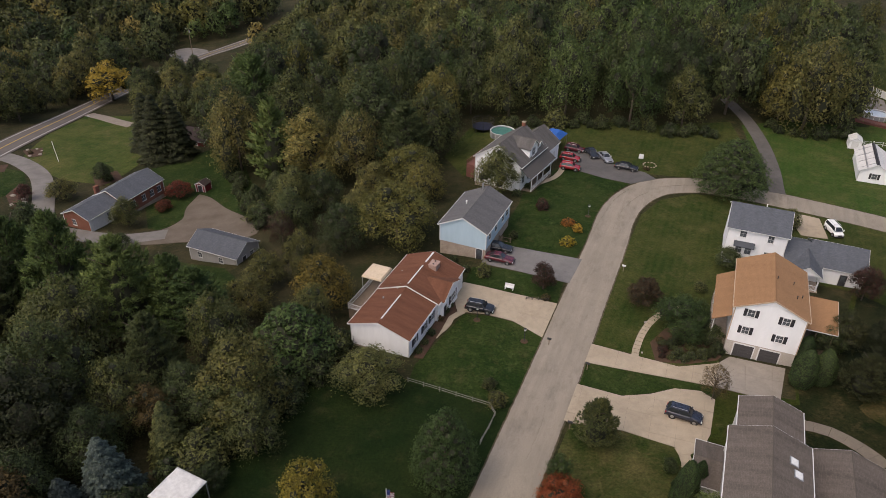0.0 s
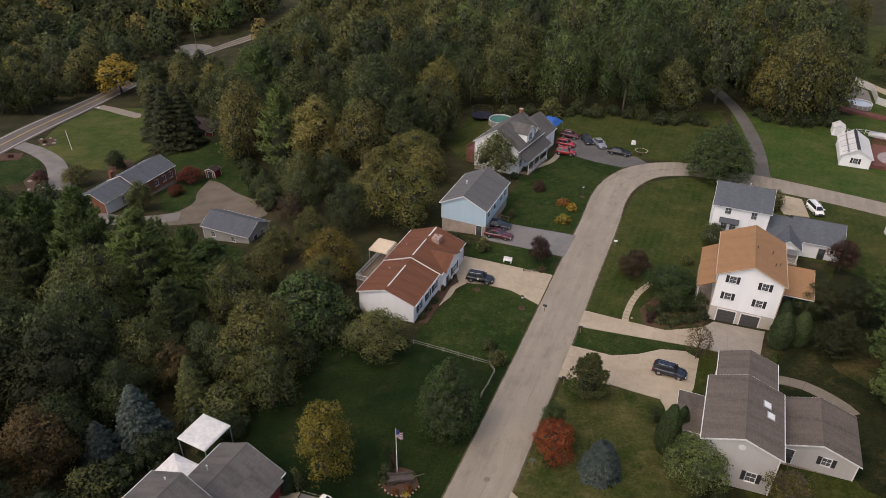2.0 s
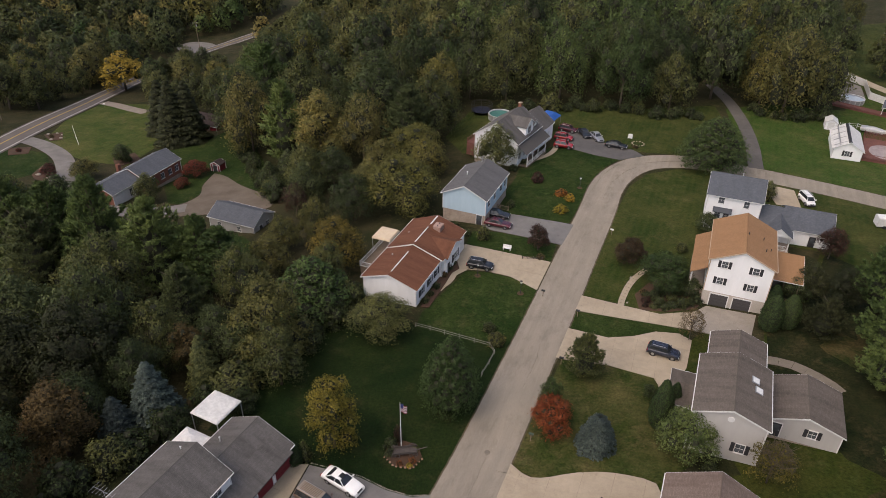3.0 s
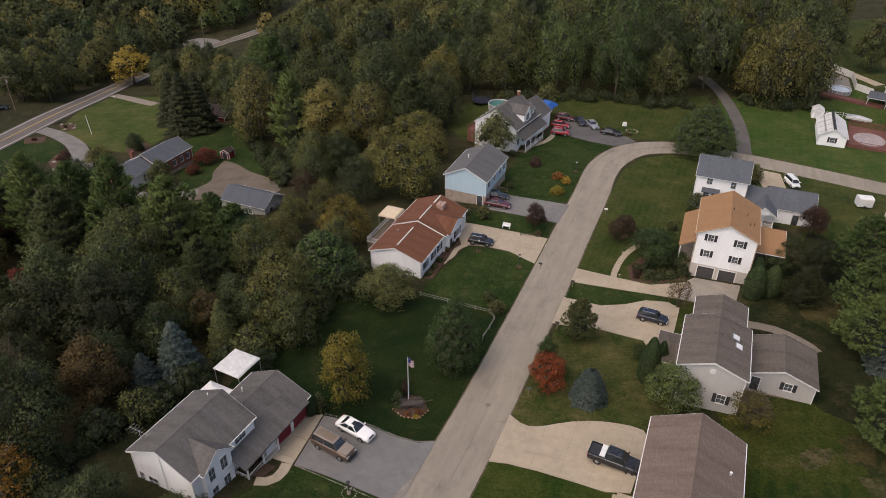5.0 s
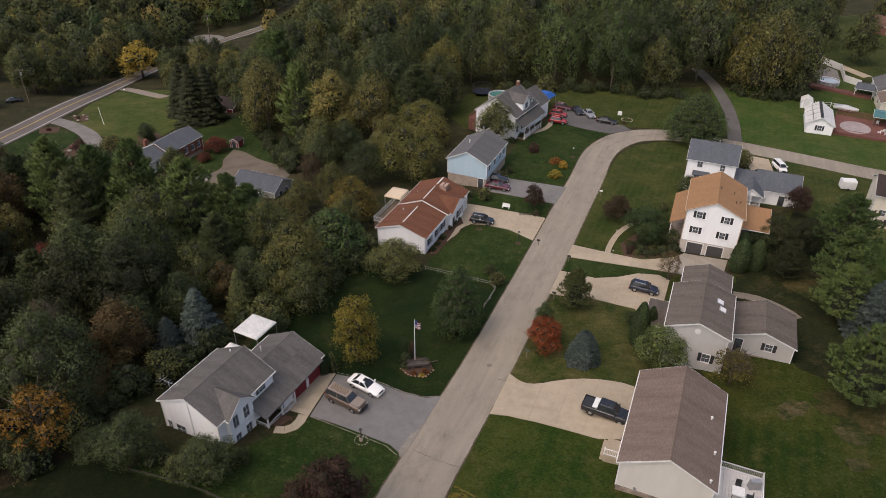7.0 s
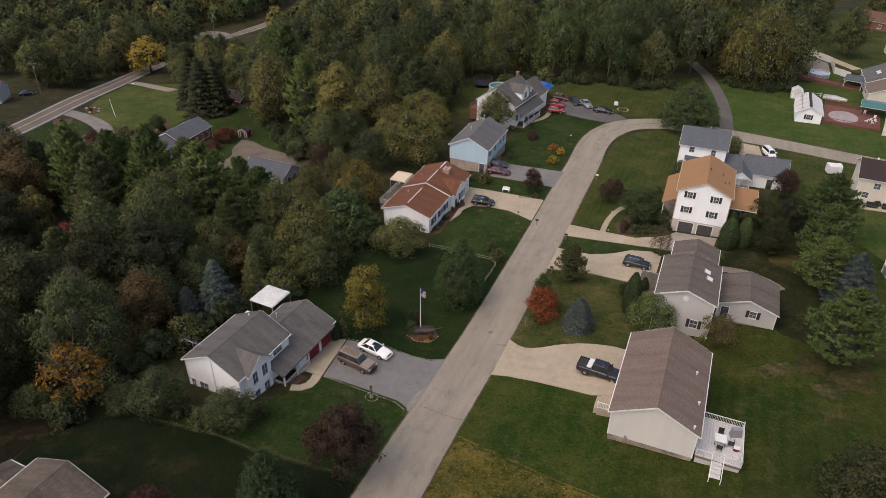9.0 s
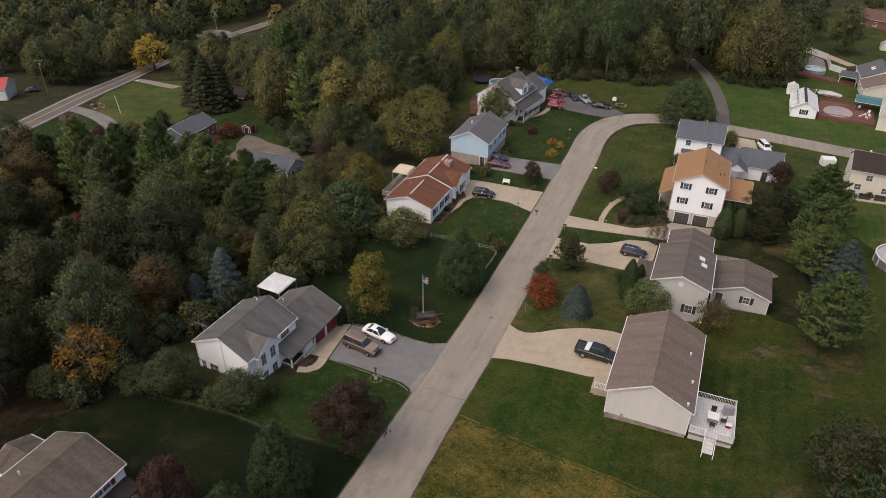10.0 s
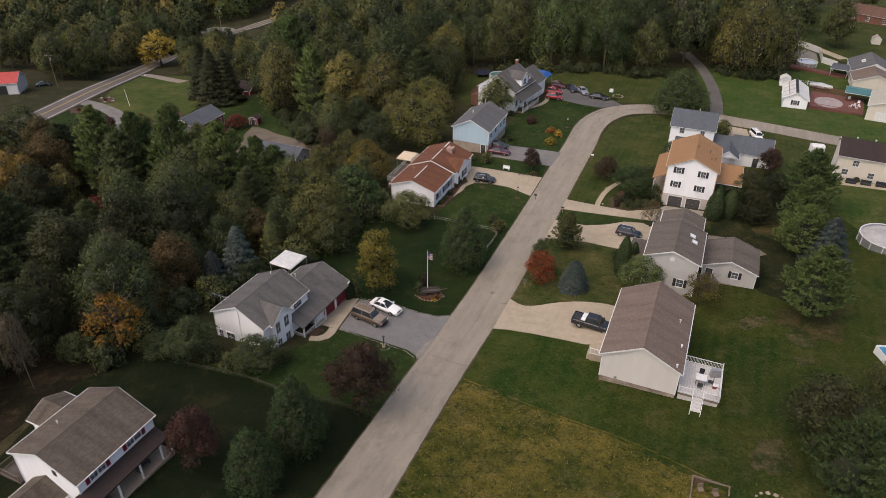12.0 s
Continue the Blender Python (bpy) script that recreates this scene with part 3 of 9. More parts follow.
lawn("lawn", LAWN_STRIPED, 0.03, "broad thin lawn before the wood's edge", [(16, 60), (21, 56.5), (31, 55), (43, 50), (46, 64), (48, 86), (30, 83), (10, 86), (-14, 86), (-20, 70), (-16, 58), (-4, 60), (6, 66), (10, 68.5)])
lawn("lawn", LAWN_BRIGHT, 0.03, "wide mown lawn beside the lane", [(44, 48), (46, 62), (50, 84), (62, 88), (80, 84), (90, 96), (110, 80), (120, 40), (130, 5), (110, 2), (82, 23), (66, 35), (54, 42)])
lawn("lawn", LAWN_STRIPED, 0.03, "striped lawn inside the street bend", [(1, 2.5), (8, 20), (12, 30), (16, 39), (21, 45), (28, 48), (34, 47.5), (44, 44), (56, 37), (66, 29), (78, 20), (70, 8), (50, 10), (42, 16), (27, 22), (24, 15), (18, 4), (17, -1.2), (11, -1.8), (6, 1)])
lawn("lawn", LAWN, 0.03, "narrow grass island between concrete driveways", [(-0.6, -0.8), (-2.2, -5.6), (3, -7.4), (9.9, -6), (14, -7.5), (15, -4.4), (10, -3)])
lawn("lawn", LAWN_WORN, 0.03, "front lawn with conifers and worn grass", [(-3.9, -11.4), (-12.4, -30), (-9.3, -32), (-4.4, -32), (1.7, -34), (8, -30), (12, -20), (9, -14), (1.7, -12.5)])
lawn("lawn", LAWN_SUN, 0.03, "deep green back yards with mowing marks", [(-3.6, -42), (3, -33), (12, -32), (10, -12), (16, -6), (24, -8), (27, 0), (34, 2), (44, 18), (50, 11), (70, 9), (80, -20), (70, -50), (45, -70), (20, -80), (6, -68), (-3, -59.5), (-5.0, -58.4), (-2.0, -52), (-1.5, -47)])
lawn("lawn", LAWN_FRONT, 0.03, "green patchy lawn between driveway and dry field", [(-15.6, -36.4), (-10.8, -37.7), (-3.6, -42), (-1.5, -47), (-2.0, -52), (-5.0, -58.4), (-9, -56), (-20, -49)])
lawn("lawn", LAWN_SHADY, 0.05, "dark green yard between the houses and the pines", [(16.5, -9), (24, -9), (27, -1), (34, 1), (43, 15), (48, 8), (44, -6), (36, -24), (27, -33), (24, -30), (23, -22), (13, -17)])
lawn("lawn", LAWN_FIELD, 0.05, "sunlit lawn beyond the row of pines", [(46.5, 5), (50.5, 10), (69, 8), (79, -20), (70, -47), (53, -40), (48, -22)])
lawn("dry_field", LAWN_DRY, 0.03, "dry yellowing field grass beside the street", [(-19.6, -48.6), (-8.3, -56.1), (-2.7, -59.3), (2.2, -63), (7.5, -68), (14, -78), (30, -130), (60, -250), (-92, -252), (-66, -176), (-40, -110), (-28, -69)])
lawn("lawn", LAWN_FIELD, 0.03, "sunlit worn field beside the main road", [(-127, 86), (-131.0, 108), (-130.2, 130), (-113, 128), (-99, 98), (-97, 86), (-99, 74), (-110, 76)])
lawn("lawn", LAWN, 0.03, "grass plot beside the gravel drive", [(-134, 84), (-122, 80), (-116, 70), (-124, 58), (-140, 62)])
lawn("lawn", LAWN, 0.03, "garden lawn behind the grey shed", [(-72, 36), (-58, 30), (-52, 22), (-60, 16), (-74, 24)])
lawn("lawn", LAWN, 0.03, "garden lawn of the brick ranch house", [(-90, 72), (-80, 50), (-66, 46), (-60, 50), (-60, 62), (-66, 76), (-72, 90), (-80, 98), (-84, 92), (-93, 84)])
lawn("lawn", LAWN_STRIPED, 0.03, "lawns of the houses beyond", [(84, 112), (96, 165), (165, 190), (165, 60), (112, 78), (92, 98)])



# ---- driveways and paths ----
JOINT = plain("sandy_joint", (0.20, 0.16, 0.12), (0.26, 0.21, 0.16), 6, 1, 0.95)
def slabs(name, poly, heading, across, along, label, material=CONCRETE, shift=(0.0, 0.0)):
    """A paved area of cast slabs with open joints on a dark bed."""
    bed = sheet(name, poly, 0.07, JOINT, label, category="driveway")
    bm = bmesh.new()
    bm.faces.new([bm.verts.new((x, y, 0)) for x, y in poly])
    a = radians(heading)
    xs, ys = [p[0] for p in poly], [p[1] for p in poly]
    o = Vector((sum(xs) / len(xs), sum(ys) / len(ys), 0))
    for no, gap, off in ((Vector((math.cos(a), math.sin(a), 0)), along, shift[0]), (Vector((-math.sin(a), math.cos(a), 0)), across, shift[1])):
        for k in range(-12, 13):
            bmesh.ops.bisect_plane(bm, geom=bm.verts[:] + bm.edges[:] + bm.faces[:], plane_co=o + no * (k * gap + off), plane_no=no, dist=1e-5)
    for f in bm.faces:
        pts = [v.co.copy() for v in f.verts]
        c = sum(pts, Vector()) / len(pts)
        if f.calc_area() < 0.15:
            continue
        r = math.sqrt(f.calc_area())
        pts = [c + (p - c) * (1 - 0.022 / r) for p in pts]
        if f.normal.z < 0:
            pts.reverse()
        s, n = Shape(), len(pts)
        jolt = random.uniform(-0.008, 0.008)
        s.v = [(p.x, p.y, float(land(p.x, p.y)) - 0.05) for p in pts] + [(p.x, p.y, float(land(p.x, p.y)) + 0.11 + jolt) for p in pts]
        s.f = [tuple(range(n, 2 * n))] + [(i, (i + 1) % n, n + (i + 1) % n, n + i) for i in range(n)]
        part("slab", s, material, bed)
    bm.free()
    return bed


slabs("driveway", [(-5.75, 3.9), (-2.7, 11.6), (-9.5, 14.2), (-16.4, 17.2), (-18.6, 11.6), (-17.0, 9.6), (-13.4, 9.0), (-9.5, 7.4)], -21, 3.4, 3.6, "pale concrete driveway with cast joints")
slabs("driveway", [(0.9, 2.8), (-0.65, -0.95), (10.2, -4.0), (14.8, -5.4), (17.2, -0.6), (16.5, -0.9), (11.5, -1.6)], -21, 3.2, 3.2, "pale concrete driveway up to the garage apron")
slabs("driveway", [(14.83, -5.42), (21.9, -8.4), (25.2, -2.0), (19.0, 0.6), (17.23, -0.58)], -21, 3.2, 3.2, "greyer concrete apron before two garages", weathered("grey_apron_concrete", (0.235, 0.205, 0.172), (0.29, 0.255, 0.215), (0.17, 0.15, 0.125), 0.9))
slabs("driveway", [(-2.3, -5.2), (-4.9, -11.6), (-3.6, -12.1), (1.7, -13.2), (7.2, -15.9), (8.4, -17.0), (10.2, -15.9), (11.7, -13.8), (14.2, -7.9), (13.0, -6.3), (9.9, -5.8), (6.5, -6.9), (2.9, -7.3)], -20, 3.0, 2.9, "cracked pale concrete driveway widening at the house")
slabs("driveway", [(-12.2, -29.6), (-15.15, -36.9), (-13.1, -37.3), (-10.0, -38.6), (-6.4, -40.5), (-3.5, -42.1), (-1.0, -42.4), (2.9, -34.8), (2.7, -33.1), (1.5, -32.35), (0.2, -31.9), (-1.4, -31.45), (-3.1, -31.2), (-5.0, -31.2), (-6.7, -31.4), (-8.0, -31.65), (-9.2, -31.75), (-10.2, -31.6), (-11.1, -31.0)], -22, 3.2, 3.2, "smooth pale concrete driveway with a pickup on it")
slabs("driveway", [(-36.3, -38.6), (-34.3, -30.4), (-36.6, -30.6), (-39.0, -37.6)], -24, 3.0, 2.6, "concrete apron before the garage")
slabs("driveway", [(43.0, 42.5), (48.5, 39.6), (46.6, 32.0), (42.4, 33.2)], -22, 3.0, 3.0, "short concrete driveway with a white van")
sheet("driveway", [(-0.2, 16.8), (2.8, 23.4), (-4, 25.6), (-8.5, 27.3), (-12.2, 28.0), (-13.4, 22.4), (-11, 21.3), (-6, 19.2)], 0.08, DRIVE_GREY, "weathered grey asphalt driveway", category="driveway")
sheet("driveway", [(-20.9, -34.0), (-25.1, -44.1), (-25.6, -43.5), (-26.6, -42.4), (-30.4, -40.7), (-33.2, -39.5), (-36.1, -38.5), (-34.2, -30.5), (-28.6, -32.0), (-25.6, -33.6), (-22.9, -34.4)], 0.08, DRIVE_GREY, "blue-grey asphalt driveway edged with stones", category="driveway")
sheet("drive_mouth", rounded([(-22.6, -38.2), (-25.0, -44.0), (-25.5, -43.3), (-24.6, -41.2), (-23.6, -39.8), (-22.6, -38.2)], 3)[:-1], 0.10, plain("crumbled_mortar", (0.15, 0.135, 0.115), (0.27, 0.24, 0.20), 2.2, 0.8, 0.95, 0, 0.5), "crumbling pale patch where the driveway meets the street", category="patch")
sheet("driveway", [(16.8, 51.6), (22.5, 54.0), (21, 57), (15.6, 60.7), (11, 68), (5.4, 68), (4.6, 59.8), (11.8, 54.1)], 0.08, DRIVE_DARK, "dark asphalt parking drive with several cars", category="driveway")
LANE = weathered("rough_dark_asphalt", (0.085, 0.078, 0.072), (0.12, 0.11, 0.10), (0.06, 0.055, 0.05))
strip("lane", rounded([(44.9, 49.6), (45.9, 53.0), (48.2, 60.4), (50.6, 71), (52.0, 81), (52.6, 90), (52.0, 102)]), 1.55, -1.55, 0.08, LANE, "dark asphalt lane running into the wood", category="lane")


def stepping_path(name, line, width, gap, label, fill=0.97, material=CONCRETE):
    """A curved path of single cast slabs."""
    top = thing(name, label, "path", *line[0], kind="structure")
    line = rounded(line, 24)
    out, d = [line[0]], 0.0
    for p, q in zip(line, line[1:]):
        d += math.dist(p, q)
        if d >= gap:
            out.append(q)
            d = 0.0
    base = top.matrix_basis.translation
    def side(k, off):
        (x0, y0), (x1, y1) = out[max(k - 1, 0)], out[min(k + 1, len(out) - 1)]
        r = math.hypot(x1 - x0, y1 - y0)
        return (out[k][0] - (y1 - y0) / r * off, out[k][1] + (x1 - x0) / r * off)

    for k in range(len(out) - 1):
        corner = [side(k, width / 2), side(k, -width / 2), side(k + 1, -width / 2), side(k + 1, width / 2)]
        cx, cy = sum(c[0] for c in corner) / 4, sum(c[1] for c in corner) / 4
        pts = [(cx + (x - cx) * fill, cy + (y - cy) * fill) for x, y in corner]
        s = Shape()
        s.v = [(x - base.x, y - base.y, float(land(x, y)) - base.z + h) for h in (-0.05, 0.10) for x, y in pts]
        s.f = [(4, 5, 6, 7), (0, 1, 5, 4), (1, 2, 6, 5), (2, 3, 7, 6), (3, 0, 4, 7)]
        part("slab", s, material, top)


stepping_path("garden_path", [(6.0, -0.6), (6.5, 1.2), (7.2, 2.9), (8.4, 5.3), (10.1, 7.8), (12.3, 10.0), (14.4, 11.4), (16.2, 12.4)], 1.1, 0.85, "curved path of pale slabs up to the house", 0.86)
stepping_path("front_walk", [(-16.6, 9.8), (-18.4, 8.2), (-19.0, 6.4), (-20.2, 4.8), (-21.2, 3.0)], 1.3, 1.2, "curved concrete walk along a mulch bed")
stepping_path("front_walk", [(-36.9, -38.4), (-37.3, -40.2), (-38.6, -41.2), (-40.2, -41.0)], 1.2, 1.1, "curved pale concrete walk to the porch")
stepping_path("front_walk", [(-3.4, 50.2), (-0.4, 52.2), (2.2, 54.4), (4.0, 57.6), (4.6, 60.2)], 1.2, 1.2, "curved pale concrete walk along the cape house")
stepping_path("front_walk", [(7.6, -15.8), (7.8, -17.6), (7.4, -19.6)], 1.3, 1.2, "short concrete walk to the side steps")

stepping_path("side_walk", [(22.4, -12.2), (25.1, -13.4), (26.9, -15.4), (28.3, -18.0), (28.8, -20.6)], 1.8, 1.6, "worn concrete walk round the back of the grey house", 0.98, weathered("dull_walk_concrete", (0.150, 0.125, 0.098), (0.190, 0.160, 0.125), (0.105, 0.088, 0.070), 0.92))

# the main road, far off on lower ground
HIGHWAY = rounded([(-143, 26), (-139.5, 52), (-136.6, 79), (-135.4, 100), (-134.8, 122), (-134.6, 144), (-133.6, 170), (-129, 200), (-121, 224), (-104, 246), (-80, 262)], 6)
strip("main_road", HIGHWAY, 3.9, -3.9, 0.15, plain("grey_road", (0.105, 0.09, 0.08), (0.14, 0.12, 0.105), 8, 0.2, 0.92), "two-lane asphalt main road with painted lines", category="road")
sheet("gravel_lot", rounded([(-131.6, 209), (-137.5, 220), (-142, 230), (-137, 236), (-128.5, 233), (-124.0, 226), (-131.6, 209)], 3)[:-1], 0.11, GRAVEL, "pale gravel lot beside the main road", category="lot")
strip("gravel_track", rounded([(-130.4, 130.5), (-124.5, 127.2), (-118.0, 122.6), (-111.5, 118.4)], 4), 1.9, -1.9, 0.1, plain("dull_gravel", (0.20, 0.165, 0.135), (0.26, 0.22, 0.18), 9, 0.5, 0.95), "worn gravel track off the main road", category="drive")
PALE_LINE = plain("worn_white_road_paint", (0.42, 0.40, 0.37), (0.34, 0.32, 0.30))
for off, mt, lb in ((3.1, PALE_LINE, "white painted edge line"), (-3.1, PALE_LINE, "white painted edge line"), (0.18, plain("yellow_road_paint", (0.45, 0.30, 0.06), (0.38, 0.26, 0.06)), "yellow painted centre line")):
    strip("road_line", HIGHWAY, off + 0.16, off - 0.16, 0.19, mt, lb, category="road line")
strip("gravel_drive", rounded([(-134, 90), (-126, 86), (-117.5, 78.5), (-111, 68), (-106, 58), (-102, 51), (-93, 47.5), (-84, 45.5), (-75, 47)]), 2.3, -2.3, 0.1, GRAVEL, "winding pale gravel drive", category="drive")
sheet("gravel_yard", rounded([(-75.2, 67.5), (-75.6, 60), (-74.4, 54), (-77, 49.2), (-83.5, 46.4), (-84.0, 43.4), (-77, 42.4), (-69.4, 42.6), (-62, 41), (-55.8, 43.4), (-58.2, 49.8), (-66.0, 57.8), (-71.4, 64.6), (-75.2, 67.5)], 4)[:-1], 0.09, YARD_GRAVEL, "bare gravel yard round the shed", category="yard")
for bed, lb in (([(-130.0, 94.0), (-126.4, 97.0), (-123.5, 91.0), (-126.0, 89.4)], "mulch bed with stones at the drive's bend"), ([(-118.4, 66.0), (-119.1, 72.4), (-113.6, 66.5), (-109.9, 59.2), (-113.6, 59.7)], "mulch bed with rocks and red shrubs beside the drive"),
                ([(-104.8, 78.8), (-100.7, 82.9), (-97.0, 77.8), (-101.2, 72.6)], "dark mulch bed behind the brick house"), ([(-133.0, 82.4), (-128.0, 84.0), (-126.4, 79.4), (-130.4, 77.4)], "dark mulch bed on the grass plot")):
    sheet("mulch_bed", bed, 0.1, MULCH, lb, category="flower bed")

# ---- houses ----


def roof_gable(top, X0, X1, Y0, Y1, ze, zr, axis, material, trim=TRIM, mid=None, label="", gutter=True, ends=(1, 1)):
    """A gable roof by its outer edges: eave height ze, ridge height zr, ridge along x or y."""
    a0, a1, b0, b1 = (X0, X1, Y0, Y1) if axis == "y" else (Y0, Y1, X0, X1)
    m, t = (a0 + a1) / 2 if mid is None else mid, 0.16
    put = (lambda s, h, d: (s, d, h)) if axis == "y" else (lambda s, h, d: (d, s, h))
    r = Shape()
    for e in (a0, a1):
        w = math.hypot(m - e, zr - ze)
        r.face([put(e, ze, b0), put(e, ze, b1), put(m, zr, b1), put(m, zr, b0)], [(b0, 0), (b1, 0), (b1, w), (b0, w)])
        r.face([put(e, ze - t, b0), put(e, ze - t, b1), put(m, zr - t, b1), put(m, zr - t, b0)])
        r.face([put(e, ze, b0), put(e, ze - t, b0), put(e, ze - t, b1), put(e, ze, b1)])
        for b in (b0, b1):
            r.face([put(e, ze, b), put(m, zr, b), put(m, zr - t, b), put(e, ze - t, b)])
    roof = part("roof", r, material, top, label)
    c = Shape()
    c.slab([(m - 0.07, zr - 0.03), (m, zr + 0.015), (m + 0.07, zr - 0.03)], axis, b0, b1)
    part("ridge_cap", c, material, roof)
    for b, s in [q for q, on in zip(((b0, -1), (b1, 1)), ends) if on]:
        for e in (a0, a1):
            k = Shape()
            k.slab([(e, ze - 0.015), (m, zr - 0.015), (m, zr - 0.2), (e, ze - 0.2)], axis, *sorted((b + s * 0.002, b + s * 0.035)))
            part("rake_board", k, trim, roof)
    if gutter:
        for e, s in ((a0, -1), (a1, 1)):
            k = Shape()
            k.slab([(e, ze - 0.03), (e + s * 0.09, ze - 0.03), (e + s * 0.07, ze - 0.13), (e, ze - 0.14)], axis, b0, b1)
            part("gutter", k, trim, roof)
    return roof


def wall_gable(top, x0, x1, y0, y1, base, X0, X1, Y0, Y1, ze, zr, axis, material, mid=None, label="", name="wall"):
    """A body of walls that reaches up to the underside of its gable roof."""
    t = 0.18
    if axis == "y":
        m = (X0 + X1) / 2 if mid is None else mid
        h = lambda s: (ze + (zr - ze) * ((s - X0) / (m - X0) if s < m else (X1 - s) / (X1 - m))) - t
        sec = [(x0, base), (x1, base), (x1, h(x1)), (m, zr - t), (x0, h(x0))]
        return part(name, Shape().slab(sec, "y", y0, y1), material, top, label)
    m = (Y0 + Y1) / 2 if mid is None else mid
    h = lambda s: (ze + (zr - ze) * ((s - Y0) / (m - Y0) if s < m else (Y1 - s) / (Y1 - m))) - t
    sec = [(y0, base), (y1, base), (y1, h(y1)), (m, zr - t), (y0, h(y0))]
    return part(name, Shape().slab(sec, "x", x0, x1), material, top, label)


def wing(top, X0, X1, Y0, Y1, base, ze, zr, axis, wall, roof, over=0.3, mid=None, foot=None, foot_h=0.0, gutter=True, trim=TRIM, ends=(1, 1)):
    """Walls and gable roof of one block of a house, with an optional masonry foot."""
    x0, x1, y0, y1 = X0 + over, X1 - over, Y0 + over, Y1 - over
    w = wall_gable(top, x0, x1, y0, y1, base + foot_h, X0, X1, Y0, Y1, ze, zr, axis, wall, mid)
    part("foundation", Shape().box(x0 + 0.03, y0 + 0.03, base - 2.2, x1 - 0.03, y1 - 0.03, base + foot_h), foot or STONE, top)
    roof_gable(top, X0, X1, Y0, Y1, ze, zr, axis, roof, trim, mid, "", gutter, ends)
    for cx, cy in ((x0, y0), (x1, y0), (x0, y1), (x1, y1)):
        part("corner_board", Shape().box(cx - 0.06, cy - 0.06, base + foot_h, cx + 0.06, cy + 0.06, ze - 0.2), trim, w)
    return w


def faced(x, y, z, side):
    """A pose on a wall: side f, b, l or r says which way the wall faces."""
    return pose(x, y, z, 0, 0, {"f": 0, "r": 90, "b": 180, "l": 270}[side])


def window(top, x, y, z, side, w=0.9, h=1.3, shutter=None, bars=1, trim=TRIM):
    """A sash window with frame, sill, pane and shutters; z is its middle."""
    f, o, i = Shape(), (w / 2 + 0.08, h / 2 + 0.08), (w / 2, h / 2)
    f.loft([[(sx * a, d, sz * b) for sx, sz in ((-1, -1), (1, -1), (1, 1), (-1, 1))] for (a, b), d in ((i, 0.02), (i, -0.07), (o, -0.07), (o, 0.02))], False)
    fr = part("window", f, trim, top, "", faced(x, y, z, side))
    part("sill", Shape().box(-w / 2 - 0.12, -0.12, -h / 2 - 0.14, w / 2 + 0.12, 0.0, -h / 2 - 0.08), trim, fr)
    part("glazing_bar", Shape().box(-w / 2, -0.05, -0.018, w / 2, -0.027, 0.018), trim, fr)
    for k in range(bars):
        c = -w / 2 + w * (k + 1) / (bars + 1)
        part("glazing_bar", Shape().box(c - 0.012, -0.048, -h / 2, c + 0.012, -0.027, h / 2), trim, fr)
    part("pane", Shape().box(-w / 2, -0.025, -h / 2, w / 2, 0.0, h / 2), GLASS, fr)
    if shutter:
        for s in (-1, 1):
            c = s * (w / 2 + 0.30)
            q = Shape().box(c - 0.2, -0.06, -h / 2 - 0.05, c + 0.2, 0.01, h / 2 + 0.05)
            for k in range(5):
                q.box(c - 0.15, -0.075, -h / 2 + h * (k + 0.1) / 5, c + 0.15, -0.055, -h / 2 + h * (k + 0.75) / 5)
            part("shutter", q, shutter, fr)
    return fr


def door(top, x, y, z, side, w=0.95, h=2.05, material=TRIM, lit=False):
    """A door with casing, panels and knob; z is its foot."""
    c = Shape()
    c.box(-w / 2 - 0.1, -0.06, 0, -w / 2, 0.02, h + 0.1).box(w / 2, -0.06, 0, w / 2 + 0.1, 0.02, h + 0.1).box(-w / 2, -0.06, h, w / 2, 0.02, h + 0.1)
    fr = part("door_casing", c, TRIM, top, "", faced(x, y, z, side))
    d = Shape().box(-w / 2, -0.035, 0.02, w / 2, 0.0, h)
    for r in (0.15, 1.1):
        for q in (-0.23, 0.23):
            d.box(q * w - 0.17 * w, -0.055, r, q * w + 0.17 * w, -0.03, r + 0.8)
    part("door", d, material, fr)
    part("knob", Shape().tube((w * 0.38, -0.03, 1.0), (w * 0.38, -0.11, 1.0), 0.035), METAL, fr)
    if lit:
        part("pane", Shape().box(-w * 0.32, -0.06, h * 0.45, w * 0.32, -0.05, h * 0.92), GLASS, fr)
    return fr


def garage_door(top, x, y, z, side, w=2.6, h=2.1, material=TRIM):
    """A sectional garage door in a casing."""
    c = Shape()
    c.box(-w / 2 - 0.14, -0.07, 0, -w / 2, 0.02, h + 0.14).box(w / 2, -0.07, 0, w / 2 + 0.14, 0.02, h + 0.14).box(-w / 2, -0.07, h, w / 2, 0.02, h + 0.14)
    fr = part("garage_casing", c, TRIM, top, "", faced(x, y, z, side))
    for k in range(4):
        d = Shape().box(-w / 2, -0.04, h * k / 4 + 0.012, w / 2, 0.0, h * (k + 1) / 4 - 0.012)
        for q in range(4):
            c0 = -w / 2 + w * (q + 0.12) / 4
            d.box(c0, -0.055, h * (k + 0.2) / 4, c0 + w * 0.76 / 4, -0.035, h * (k + 0.8) / 4)
        part("door_section", d, material, fr)
    return fr


def vent(top, x, y, z, h=0.4, r=0.06, material=TRIM):
    s = Shape().tube((0, 0, -0.3), (0, 0, h), r).tube((0, 0, h), (0, 0, h + 0.08), r * 1.5)
    return part("vent_pipe", s, material, top, "", pose(x, y, z))


